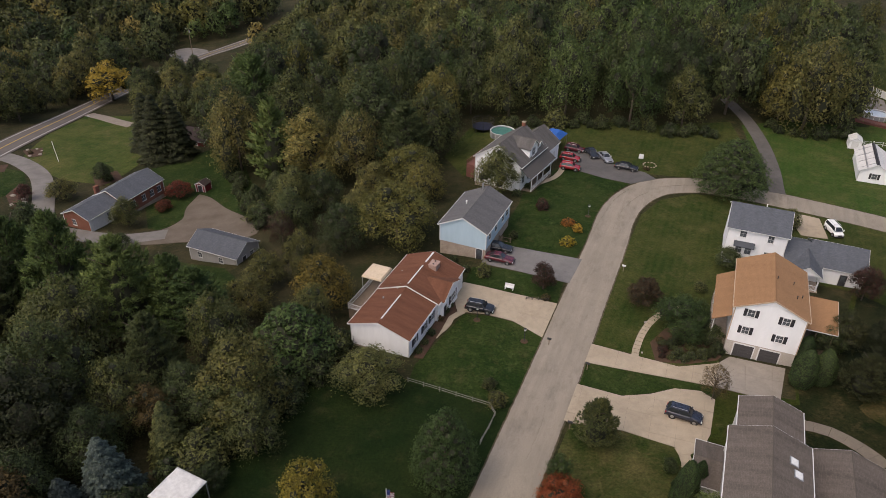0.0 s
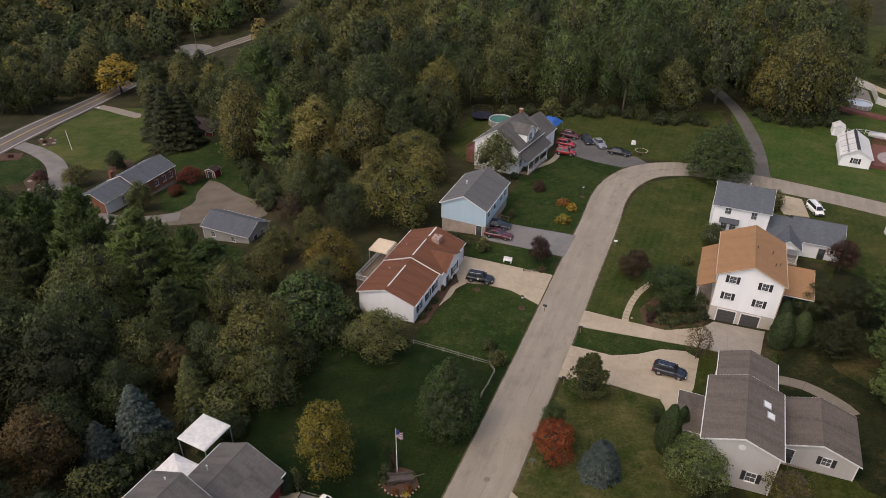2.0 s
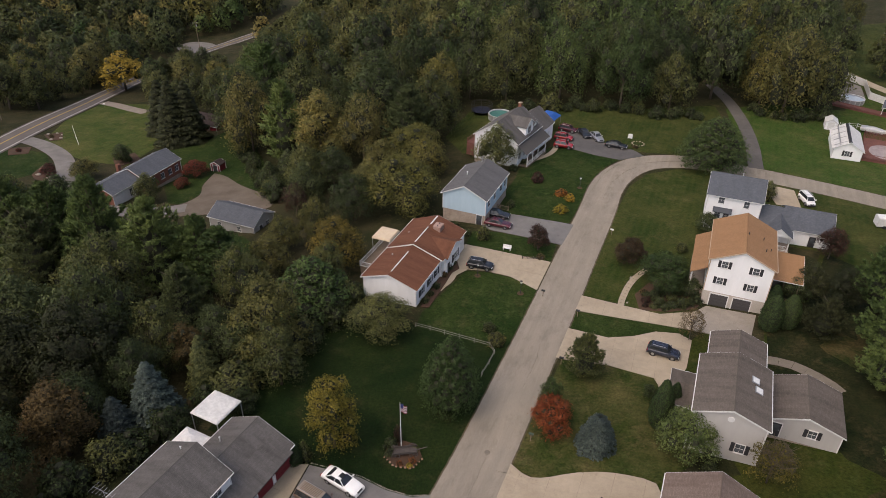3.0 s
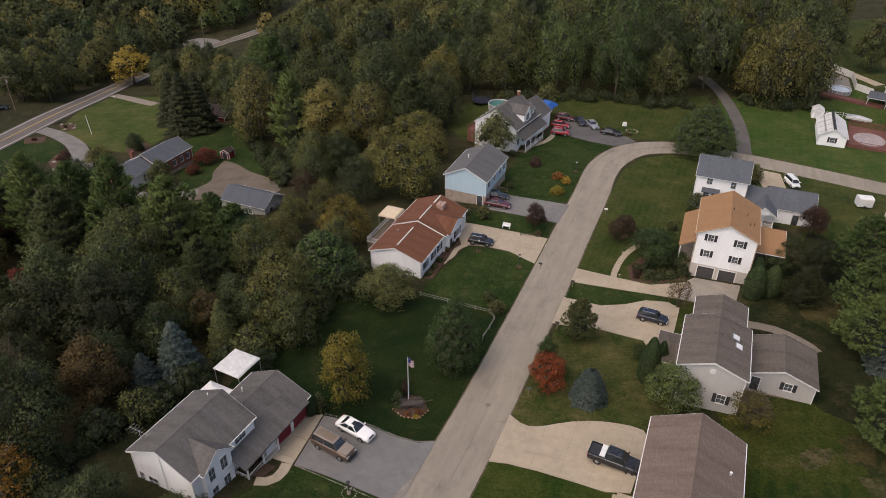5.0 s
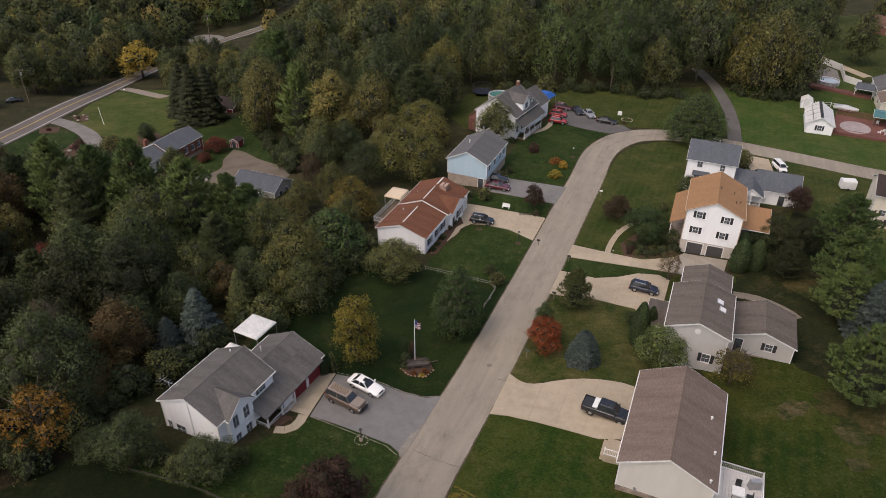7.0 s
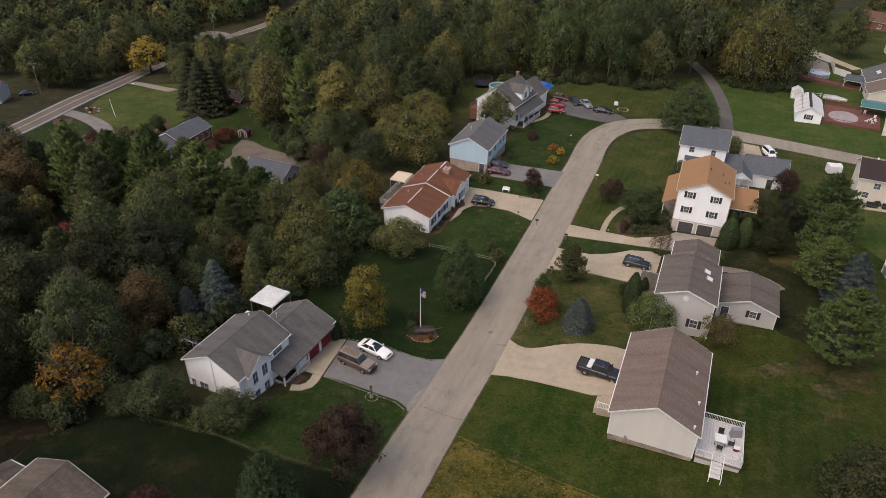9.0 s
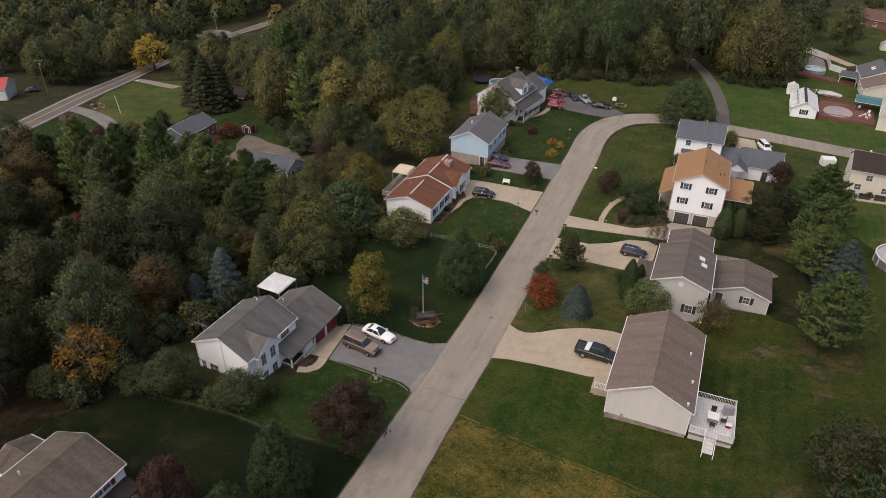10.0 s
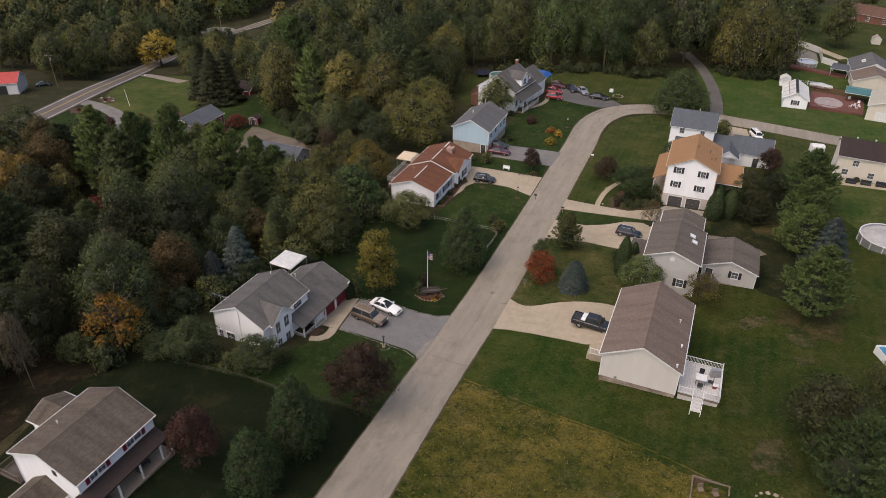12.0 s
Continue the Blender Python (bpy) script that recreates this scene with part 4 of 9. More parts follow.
def railing(top, p, q, h=0.95, gap=0.16, material=TRIM, name="railing"):
    """A rail with posts and balusters between two points."""
    p, q = Vector(p), Vector(q)
    d = q - p
    s, n = Shape(), max(1, int(d.length / gap))
    for k in (0.12, h - 0.06):
        s.tube(p + Vector((0, 0, k)), q + Vector((0, 0, k)), 0.045, n=4)
    r = part(name, s, material, top)
    rod = Shape().tube((0, 0, 0.12), (0, 0, h - 0.06), 0.02, n=4).mesh("baluster", material)
    for k in range(1, n):
        part("baluster", rod, material, r, m=pose(*(p + d * (k / n))))
    for b in (p, q):
        part("post", Shape().box(b.x - 0.06, b.y - 0.06, b.z, b.x + 0.06, b.y + 0.06, b.z + h + 0.1), material, r)
    return r


def boards(top, x0, x1, y0, y1, z, material, along="x", w=0.28, name="board", thick=0.05):
    """A floor of single boards."""
    a, b = (y0, y1) if along == "x" else (x0, x1)
    n = max(1, round((b - a) / w))
    for k in range(n):
        c0, c1 = a + (b - a) * k / n + 0.008, a + (b - a) * (k + 1) / n - 0.008
        s = Shape().box(x0, c0, z - thick, x1, c1, z) if along == "x" else Shape().box(c0, y0, z - thick, c1, y1, z)
        part(name, s, material, top)


# white three-storey house with an orange-tan roof
TAN_TRIM = plain("tan_trim", (0.50, 0.38, 0.27), (0.44, 0.33, 0.235), 4, 0.5, 0.6)
h = thing("house", "tall white house, orange-tan shingle roof, two basement garages", "house", 18.0, 1.2, 0.0, -21.0)
wing(h, -0.2, 8.9, 0.0, 12.1, 0.0, 8.0, 10.15, "y", WHITE_SIDING, ROOF_TAN, foot=plain("garage_block", (0.45, 0.40, 0.35), (0.52, 0.47, 0.41)), foot_h=2.45, trim=TAN_TRIM)
for gx in (2.45, 5.6):
    # closed doors coloured as the dark inside of the open garages
    garage_door(h, gx, 0.33, 0.02, "f", 2.4, 2.1, plain("shaded_garage_inside", (0.06, 0.055, 0.055), (0.08, 0.075, 0.075)))
for wx, wz in ((2.1, 7.35), (6.3, 7.2), (2.0, 4.55), (6.15, 4.35)):
    window(h, wx, 0.3, wz, "f", 0.8, 1.05, BLACK_SHUTTER)
for wy in (3.0, 8.0):
    window(h, 0.1, wy, 7.2, "l", 0.85, 1.2)
s = Shape()
s.face([(-2.2, 1.2, 4.6), (0.05, 1.2, 5.9), (0.05, 12.2, 5.9), (-2.2, 12.2, 4.6)], [(0, 0), (0, 2.5), (11, 2.5), (11, 0)])
s.face([(-2.2, 1.2, 4.45), (-2.2, 12.2, 4.45), (0.05, 12.2, 5.75), (0.05, 1.2, 5.75)])
s.face([(-2.2, 1.2, 4.6), (-2.2, 12.2, 4.6), (-2.2, 12.2, 4.45), (-2.2, 1.2, 4.45)])
s.face([(-2.2, 1.2, 4.6), (-2.2, 1.2, 4.45), (0.05, 1.2, 5.75), (0.05, 1.2, 5.9)])
s.face([(-2.2, 12.2, 4.6), (0.05, 12.2, 5.9), (0.05, 12.2, 5.75), (-2.2, 12.2, 4.45)])
porch = part("porch_roof", s, ROOF_TAN, h)
part("porch_floor", Shape().box(-2.0, 1.4, -0.5, 0.1, 12.0, 1.6), STONE, h)
for k in range(5):
    part("porch_post", Shape().box(-1.95, 1.5 + k * 2.55, 1.6, -1.81, 1.64 + k * 2.55, 4.5), TRIM, h)
wg = roof_gable(h, 8.6, 13.2, 3.6, 11.6, 4.6, 6.1, "x", ROOF_TAN, mid=9.3)
part("porch_floor", Shape().box(8.6, 3.9, -0.8, 13.0, 11.3, 1.5), WOOD, h)
for px, py in ((12.8, 4.0), (10.8, 4.0), (12.8, 7.5), (12.8, 11.0)):
    part("porch_post", Shape().box(px - 0.08, py - 0.08, 1.5, px + 0.08, py + 0.08, 4.6), WOOD, h)
part("screen", Shape().box(8.7, 4.05, 1.5, 12.7, 4.09, 2.4), DARK_METAL, h)
for vx, vy in ((4.6, 5.5), (6.8, 6.5), (7.9, 4.5), (7.2, 3.6)):
    vent(h, vx, vy, 10.15 - abs(vx - 4.35) * 0.47, 0.35, 0.05, DARK_METAL)

# white house with slate-blue roofs and a garage wing
h = thing("house", "white two-storey house with slate-blue roof and garage wing", "house", 25.2, 24.0, -0.1, -21.5)
wing(h, -0.2, 9.0, -0.1, 9.0, 0.0, 6.5, 8.9, "x", WHITE_SIDING, ROOF_SLATE)
window(h, 2.35, 0.2, 5.75, "f", 0.9, 1.2)
window(h, 6.4, 0.2, 5.6, "f", 0.8, 1.2)
window(h, 6.4, 0.2, 2.6, "f", 0.8, 1.2)
window(h, 2.2, 0.2, 3.0, "f", 0.9, 1.5)
window(h, 3.6, 0.2, 3.0, "f", 0.9, 1.5)
part("bay_roof", Shape().slab([(-0.75, 3.85), (0.2, 4.35), (0.2, 4.2), (-0.75, 3.75)], "x", 1.3, 4.4), ROOF_SLATE, h)
vent(h, 5.0, 4.8, 8.7)
wing(h, 8.8, 14.4, -1.0, 7.4, 0.0, 3.0, 4.9, "x", WHITE_SIDING, ROOF_SLATE, ends=(0, 0))
wing(h, 12.6, 20.6, -0.6, 8.0, 0.0, 3.0, 5.2, "x", WHITE_SIDING, ROOF_SLATE, ends=(0, 1))
roof_gable(h, 10.0, 14.3, -3.8, 2.2, 2.9, 4.4, "y", ROOF_SLATE)
part("gable", Shape().slab([(10.3, 2.9), (14.0, 2.9), (12.15, 4.15)], "y", -3.6, -3.4), WHITE_SIDING, h)
for px in (10.4, 12.2, 13.9):
    part("porch_post", Shape().box(px - 0.09, -3.6, 0.3, px + 0.09, -3.42, 2.8), TRIM, h)
part("porch_floor", Shape().box(10.2, -3.8, -0.6, 14.2, -0.7, 0.3), STONE, h)
railing(h, (10.4, -3.5, 0.3), (12.2, -3.5, 0.3))
railing(h, (12.2, -3.5, 0.3), (13.9, -3.5, 0.3))
door(h, 17.6, -0.3, 0.1, "f", 1.0, 2.1, BLACK_SHUTTER, True)

# grey ranch house on sloping ground
ROOF_TAUPE_DARK = shingles("weathered_taupe_shingles", (0.154, 0.129, 0.109), (0.110, 0.092, 0.078), (0.42, 0.41, 0.40))
h = thing("house", "pale grey house with taupe shingle roof and skylights", "house", 6.7, -28.2, 1.6, -22.0)
wing(h, 0.0, 7.9, 0.0, 10.0, 0.0, 6.3, 7.8, "y", GREY_SIDING, ROOF_TAUPE_DARK)
wing(h, 0.9, 7.4, 9.6, 15.8, 0.0, 5.6, 6.8, "y", GREY_SIDING, ROOF_TAUPE_DARK, ends=(0, 1))
wing(h, 8.05, 16.05, 5.2, 12.8, 0.9, 3.5, 4.95, "y", GREY_SIDING, ROOF_TAUPE_DARK, gutter=False)
wing(h, -2.6, 1.0, 4.2, 10.4, -0.5, 2.7, 3.5, "x", GREY_SIDING, ROOF_TAUPE_DARK)
window(h, 5.6, 0.3, 2.6, "f", 0.9, 1.2, BLACK_SHUTTER)
window(h, 12.9, 5.5, 2.6, "f", 0.8, 1.0, BLACK_SHUTTER)
door(h, 9.3, 5.5, 0.95, "f", 0.95, 2.0, BLACK_SHUTTER, True)
part("gable_vent", Shape().tube((3.95, 0.31, 6.3), (3.95, 0.24, 6.3), 0.35, n=12), TRIM, h)
for sx, sy in ((6.0, 6.6), (6.4, 5.2)):
    sk = part("skylight", Shape().box(-0.45, -0.5, 0.0, 0.45, 0.5, 0.12), METAL, h, "white-lit skylight", pose(sx, sy, 7.8 - (sx - 3.95) * 0.38 + 0.02, 0, 20.8))
    part("pane", Shape().box(-0.36, -0.42, 0.12, 0.36, 0.42, 0.135), LAMP_GLASS, sk)
railing(h, (-2.9, 4.4, 0.2), (-2.9, 6.0, 0.2))

# low house with the big taupe roof, beside the field
LOW_SIDING = siding("off_white_vinyl_siding", (0.54, 0.508, 0.462), (0.49, 0.460, 0.418))
h = thing("house", "low off-white-walled house with broad taupe roof and brick foot", "house", -3.5, -49.4, 3.6, -22.3)
wing(h, -0.05, 9.4, -0.1, 14.2, 0.0, 4.1, 6.5, "y", LOW_SIDING, ROOF_BROWN_GREY, foot=plain("rubble_foundation", (0.15, 0.11, 0.085), (0.36, 0.29, 0.23), 4.5, 1, 0.95, 0, 0.8), foot_h=0.6)
garage_door(h, 0.25, 9.6, 0.0, "l", 4.6, 2.2)
door(h, 0.25, 4.9, 0.5, "l", 0.95, 2.0)
for vx, vy in ((8.0, 8.7), (8.7, 4.3), (8.6, 0.5)):
    vent(h, vx, vy, 6.5 - (vx - 4.7) * 0.51, 0.3, 0.09)
part("stoop", Shape().box(-1.6, 3.6, -1.0, 0.25, 6.2, 0.45).box(-2.0, 3.8, -1.0, -1.6, 6.0, 0.2), CONCRETE, h)
railing(h, (-1.6, 3.7, 0.45), (0.1, 3.7, 0.45))
part("water_meter", Shape().box(2.0, 0.1, 0.6, 2.3, 0.24, 1.0), METAL, h)

# white two-storey house with a gabled bay, porch and garage wing
h = thing("house", "white two-storey house, grey shingle roof, red garage doors", "house", -52.0, -41.2, 1.6, -26.0)
wing(h, 0.0, 8.6, 0.0, 9.6, 0.0, 5.3, 7.5, "y", WHITE_SIDING, ROOF_GREY, mid=4.5)
wing(h, 1.6, 10.1, 8.6, 16.9, 0.0, 2.7, 4.75, "y", WHITE_SIDING, ROOF_GREY, mid=5.6)
roof_gable(h, 4.6, 9.2, 1.1, 5.4, 5.2, 6.95, "x", ROOF_GREY)
wall_gable(h, 7.0, 8.9, 1.4, 5.1, 0.0, 4.6, 9.2, 1.1, 5.4, 5.2, 6.95, "x", WHITE_SIDING, name="bay")
r = Shape()
r.face([(7.9, 5.0, 3.9), (10.6, 5.0, 2.7), (10.6, 16.0, 2.7), (7.9, 16.0, 3.9)], [(0, 3), (0, 0), (11, 0), (11, 3)])
r.face([(7.9, 5.0, 3.75), (7.9, 16.0, 3.75), (10.6, 16.0, 2.55), (10.6, 5.0, 2.55)])
r.face([(10.6, 5.0, 2.7), (10.6, 5.0, 2.55), (10.6, 16.0, 2.55), (10.6, 16.0, 2.7)])
r.face([(7.9, 5.0, 3.9), (7.9, 5.0, 3.75), (10.6, 5.0, 2.55), (10.6, 5.0, 2.7)])
r.face([(7.9, 16.0, 3.9), (10.6, 16.0, 2.7), (10.6, 16.0, 2.55), (7.9, 16.0, 3.75)])
part("porch_roof", r, ROOF_GREY, h)
part("porch_floor", Shape().box(8.3, 5.2, -0.6, 10.5, 10.4, 0.45), CONCRETE, h)
for py in (5.4, 7.9, 10.3):
    part("porch_post", Shape().box(10.3, py - 0.08, 0.45, 10.46, py + 0.08, 2.6), TRIM, h)
railing(h, (10.38, 5.4, 0.45), (10.38, 7.9, 0.45))
railing(h, (10.38, 5.4, 0.45), (8.4, 5.4, 0.45))
railing(h, (10.38, 7.9, 0.45), (10.38, 10.3, 0.45))
for gy in (11.9, 15.0):
    garage_door(h, 9.8, gy, 0.05, "r", 2.6, 2.15, RED_PAINT)
window(h, 8.9, 4.0, 4.2, "r", 0.8, 1.6)
window(h, 8.9, 4.0, 1.6, "r", 0.8, 1.4)
window(h, 8.9, 2.3, 4.2, "r", 0.7, 1.6)
window(h, 8.9, 2.3, 1.6, "r", 0.7, 1.4)
window(h, 8.3, 7.2, 4.5, "r", 1.5, 1.0, None, 2)
window(h, 2.6, 0.3, 1.8, "f", 1.3, 1.3)
window(h, 1.0, 0.3, 1.8, "f", 0.6, 1.3)
door(h, 8.3, 7.6, 0.45, "r", 1.0, 2.05, RED_PAINT)
part("downspout", Shape().box(4.45, 0.22, 0.0, 4.55, 0.3, 7.0), TRIM, h)
vent(h, 3.2, 8.6, 6.7)
vent(h, 3.6, 13.0, 3.9)
an = part("antenna", Shape().tube((0, 0, 0), (0, 0, 1.6), 0.03).tube((-1.3, 0, 1.5), (1.3, 0, 1.5), 0.02), METAL, h, "", pose(0.6, 1.6, 5.4))
for k in range(7):
    part("antenna_rod", Shape().tube((-1.2 + k * 0.4, -0.6 + k * 0.04, 1.5), (-1.2 + k * 0.4, 0.6 - k * 0.04, 1.5), 0.012, n=4), METAL, an)

# white house nearest on the west side, weathered roof, red shutters
h = thing("house", "white two-storey house with weathered roof, red shutters and porch", "house", -62.3, -68.0, 6.6, -24.5)
wing(h, 0.0, 8.9, 0.0, 9.4, -0.2, 4.4, 6.4, "y", WHITE_SIDING, ROOF_WEATHERED, mid=4.7)
roof_gable(h, 2.0, 6.6, -6.0, 0.4, 1.7, 3.2, "y", ROOF_WEATHERED)
part("wall", Shape().box(2.3, -5.8, -1.5, 6.3, 0.3, 1.8), WHITE_SIDING, h)
r = Shape()
r.face([(8.5, -0.4, 2.9), (10.3, -0.4, 2.3), (10.3, 9.2, 2.3), (8.5, 9.2, 2.9)], [(0, 3), (0, 0), (10, 0), (10, 3)])
r.face([(8.5, -0.4, 2.75), (8.5, 9.2, 2.75), (10.3, 9.2, 2.15), (10.3, -0.4, 2.15)])
r.face([(10.3, -0.4, 2.3), (10.3, -0.4, 2.15), (10.3, 9.2, 2.15), (10.3, 9.2, 2.3)])
r.face([(8.5, 9.2, 2.9), (10.3, 9.2, 2.3), (10.3, 9.2, 2.15), (8.5, 9.2, 2.75)])
r.face([(8.5, -0.4, 2.9), (8.5, -0.4, 2.75), (10.3, -0.4, 2.15), (10.3, -0.4, 2.3)])
part("porch_roof", r, ROOF_DARK, h)
part("porch_floor", Shape().box(8.5, -0.2, -1.0, 10.4, 9.3, 0.15), JOINT, h)
for py in (0.2, 2.8, 5.4, 8.0, 9.2):
    part("porch_post", Shape().box(10.1, py - 0.08, 0.15, 10.25, py + 0.08, 2.15), TRIM, h)
for wy in (2.4, 6.7):
    for q in (-0.45, 0.45):
        window(h, 8.6, wy + q, 3.75, "r", 0.75, 1.0)
    for q in (-1.15, 1.15):
        part("shutter", Shape().box(-0.2, -0.07, -0.6, 0.2, 0.01, 0.6), RED_PAINT, h, "red shutter", faced(8.6, wy + q, 3.75, "r"))
part("gable_vent", Shape().box(-0.25, -0.03, -0.35, 0.25, 0.01, 0.35), DARK_METAL, h, "", faced(5.8, 0.3, 4.2, "f"))
vent(h, 2.3, 4.0, 5.4, 0.3)
roof_gable(h, -3.9, 0.3, 4.5, 9.0, 2.6, 3.6, "x", ROOF_WEATHERED)
part("wall", Shape().box(-3.6, 4.8, -1.5, 0.3, 8.7, 2.7), WHITE_SIDING, h)

boards(h, -2.7, 0.28, -0.2, 3.2, 0.35, OLD_WOOD, "x", 0.3)
part("deck_frame", Shape().box(-2.65, -0.15, -0.8, 0.25, 3.15, 0.29), OLD_WOOD, h)
railing(h, (-2.65, -0.15, 0.35), (-2.65, 3.15, 0.35), 0.95, 0.2, WOOD)
railing(h, (-2.65, -0.15, 0.35), (0.2, -0.15, 0.35), 0.95, 0.2, WOOD)
for py, lb in ((1.6, "dark wooden bench on the porch"), (6.4, "dark wooden bench on the porch")):
    bench = tagged(new("porch_bench"), lb, "bench")
    bench.matrix_basis = h.matrix_basis @ pose(9.15, py, 0.15, 0, 0, 90)
    part("seat", Shape().box(-0.75, -0.25, 0.40, 0.75, 0.25, 0.46), OLD_WOOD, bench)
    part("backrest", Shape().box(-0.75, 0.20, 0.46, 0.75, 0.26, 0.95), OLD_WOOD, bench)
    for a in (-0.68, 0.68):
        part("leg", Shape().box(a - 0.05, -0.22, 0, a + 0.05, 0.24, 0.40), OLD_WOOD, bench)

# white ranch house with the rust-brown roof
CHIMNEY_BRICK = plain("pale_brick", (0.30, 0.19, 0.15), (0.40, 0.28, 0.23), 6, 1.5, 0.95, 0, 0.4)
h = thing("house", "white ranch house with rust-brown roof and brick chimney", "house", -32.1, 2.6, -0.4, -22.5)
wing(h, -0.1, 9.1, 0.0, 9.0, 0.0, 3.5, 5.05, "y", WHITE_SIDING, ROOF_RUST)
wing(h, -0.1, 9.5, 8.6, 18.4, 0.0, 3.6, 5.4, "y", WHITE_SIDING, ROOF_RUST, mid=4.5)
roof_gable(h, 5.2, 10.0, 9.4, 15.6, 3.6, 4.95, "x", ROOF_RUST, gutter=False)
wall_gable(h, 7.6, 9.6, 9.7, 15.3, 0.0, 5.2, 10.0, 9.4, 15.6, 3.6, 4.95, "x", WHITE_SIDING, name="porch_gable")
ch = part("chimney", Shape().box(5.3, 14.4, 3.2, 6.5, 15.9, 5.55), CHIMNEY_BRICK, h, "pale brick chimney")
part("cap", Shape().box(5.25, 14.35, 5.55, 6.55, 15.95, 5.61), CHIMNEY_BRICK, ch)
for q in (14.8, 15.6):
    part("flue", Shape().tube((5.9, q, 5.61), (5.9, q, 5.72), 0.12), DARK_METAL, ch)
for wy in (2.2, 5.2, 7.6):
    window(h, 8.8, wy, 1.9, "r", 0.9, 1.1, BLACK_SHUTTER)
window(h, 9.6, 13.4, 1.8, "r", 1.8, 1.3, BLACK_SHUTTER, 3)
door(h, 9.6, 10.6, 0.1, "r", 0.95, 2.0, BLACK_SHUTTER)
garage_door(h, 9.2, 17.0, 0.0, "r", 1.9, 2.1)
part("ridge_flashing", Shape().slab([(4.40, 5.04), (4.5, 5.12), (4.60, 5.04)], "y", 1.0, 6.8), TRIM, h, "pale ridge flashing")
part("ridge_flashing", Shape().slab([(4.40, 5.4), (4.5, 5.48), (4.60, 5.4)], "y", 9.2, 14.2), TRIM, h, "pale ridge flashing")
part("ridge_flashing", Shape().slab([(4.36, 5.39), (4.5, 5.49), (4.64, 5.39)], "y", 15.2, 18.0), TRIM, h, "pale ridge flashing")
for vx, vy in ((2.2, 6.0), (3.2, 8.4), (3.3, 9.4), (1.6, 13.2)):
    vent(h, vx, vy, 5.0 - (4.5 - vx) * 0.36, 0.25, 0.08, METAL)

# pale blue bi-level house
h = thing("house", "pale blue bi-level house with grey roof and stone base", "house", -20.6, 26.3, -0.5, -22.5)
wing(h, 0.0, 8.6, 0.0, 12.2, 0.0, 5.3, 7.4, "y", BLUE_SIDING, ROOF_MID, foot=STONE, foot_h=2.2)
for wy in (2.0, 5.0, 8.4, 10.6):
    window(h, 8.3, wy, 4.0, "r", 0.9, 1.2)
door(h, 7.2, 0.3, 0.1, "f", 1.0, 2.05, BLACK_SHUTTER, True)
vent(h, 2.6, 6.0, 6.3, 0.8, 0.1)
part("steps", Shape().box(8.4, 6.6, -0.8, 10.6, 8.4, 0.5).box(10.6, 6.7, -0.8, 11.3, 8.3, 0.2), WOOD, h)
railing(h, (8.5, 6.6, 0.5), (10.5, 6.6, 0.5), material=WOOD)
part("chimney_pipe", Shape().tube((3.6, 11.0, 6.0), (3.6, 11.0, 8.2), 0.16), METAL, h)

# white cape house with a gabled dormer at the bend
h = thing("house", "white cape house with grey roof, dormer and porch", "house", -15.7, 50.2, -0.8, -31.0)
wing(h, 0.0, 10.4, 3.0, 14.8, 0.0, 5.4, 9.0, "y", WHITE_SIDING, ROOF_GREY)
roof_gable(h, 5.2, 10.2, 7.0, 11.0, 7.5, 8.95, "x", ROOF_GREY, gutter=False)
wall_gable(h, 6.2, 9.9, 7.25, 10.75, 4.8, 5.2, 10.2, 7.0, 11.0, 7.5, 8.95, "x", WHITE_SIDING, name="dormer")
window(h, 9.9, 9.0, 6.55, "r", 1.2, 1.5, None, 2)
roof_gable(h, 6.0, 9.8, 11.2, 13.6, 6.4, 7.4, "x", ROOF_GREY, gutter=False)
wall_gable(h, 6.6, 9.5, 11.4, 13.4, 4.8, 6.0, 9.8, 11.2, 13.6, 6.4, 7.4, "x", WHITE_SIDING, name="dormer")
for wy in (4.6, 7.0, 12.2):
    window(h, 10.1, wy, 2.4, "r", 0.9, 1.4)
window(h, 2.6, 3.3, 2.2, "f", 0.9, 1.3)
window(h, 6.6, 3.3, 2.2, "f", 0.9, 1.3)
door(h, 10.1, 9.6, 0.4, "r", 1.0, 2.1, BLACK_SHUTTER)
part("porch_floor", Shape().box(10.0, 4.2, -0.8, 12.2, 13.6, 0.4), WOOD, h)
railing(h, (12.0, 4.4, 0.4), (12.0, 9.0, 0.4))
railing(h, (12.0, 10.2, 0.4), (12.0, 13.3, 0.4))
part("porch_roof", Shape().slab([(9.9, 5.25), (12.4, 3.55), (12.4, 3.42), (9.9, 5.1)], "y", 3.2, 14.6), ROOF_GREY, h)
part("fascia", Shape().box(12.4, 3.2, 3.38, 12.44, 14.6, 3.57), TRIM, h)
for py in (4.4, 7.0, 9.6, 13.3):
    part("porch_post", Shape().box(11.94, py - 0.07, 0.4, 12.08, py + 0.07, 3.45), TRIM, h)
wing(h, 2.0, 10.2, 14.4, 22.0, 0.0, 3.8, 6.8, "y", WHITE_SIDING, ROOF_GREY)
window(h, 9.9, 17.0, 2.2, "r", 0.9, 1.2)
door(h, 9.9, 19.4, 0.2, "r", 1.0, 2.05)
ch = part("chimney", Shape().box(4.8, 13.8, 7.5, 5.4, 14.4, 9.7), BRICK, h, "brick chimney")
part("cap", Shape().box(4.72, 13.72, 9.7, 5.48, 14.48, 9.8), CONCRETE, ch)
part("side_deck", Shape().box(-2.6, 5.0, -0.6, 0.2, 11.0, 2.2), DECK_RED, h)
railing(h, (-2.5, 5.0, 2.2), (-2.5, 11.0, 2.2), material=DECK_RED)

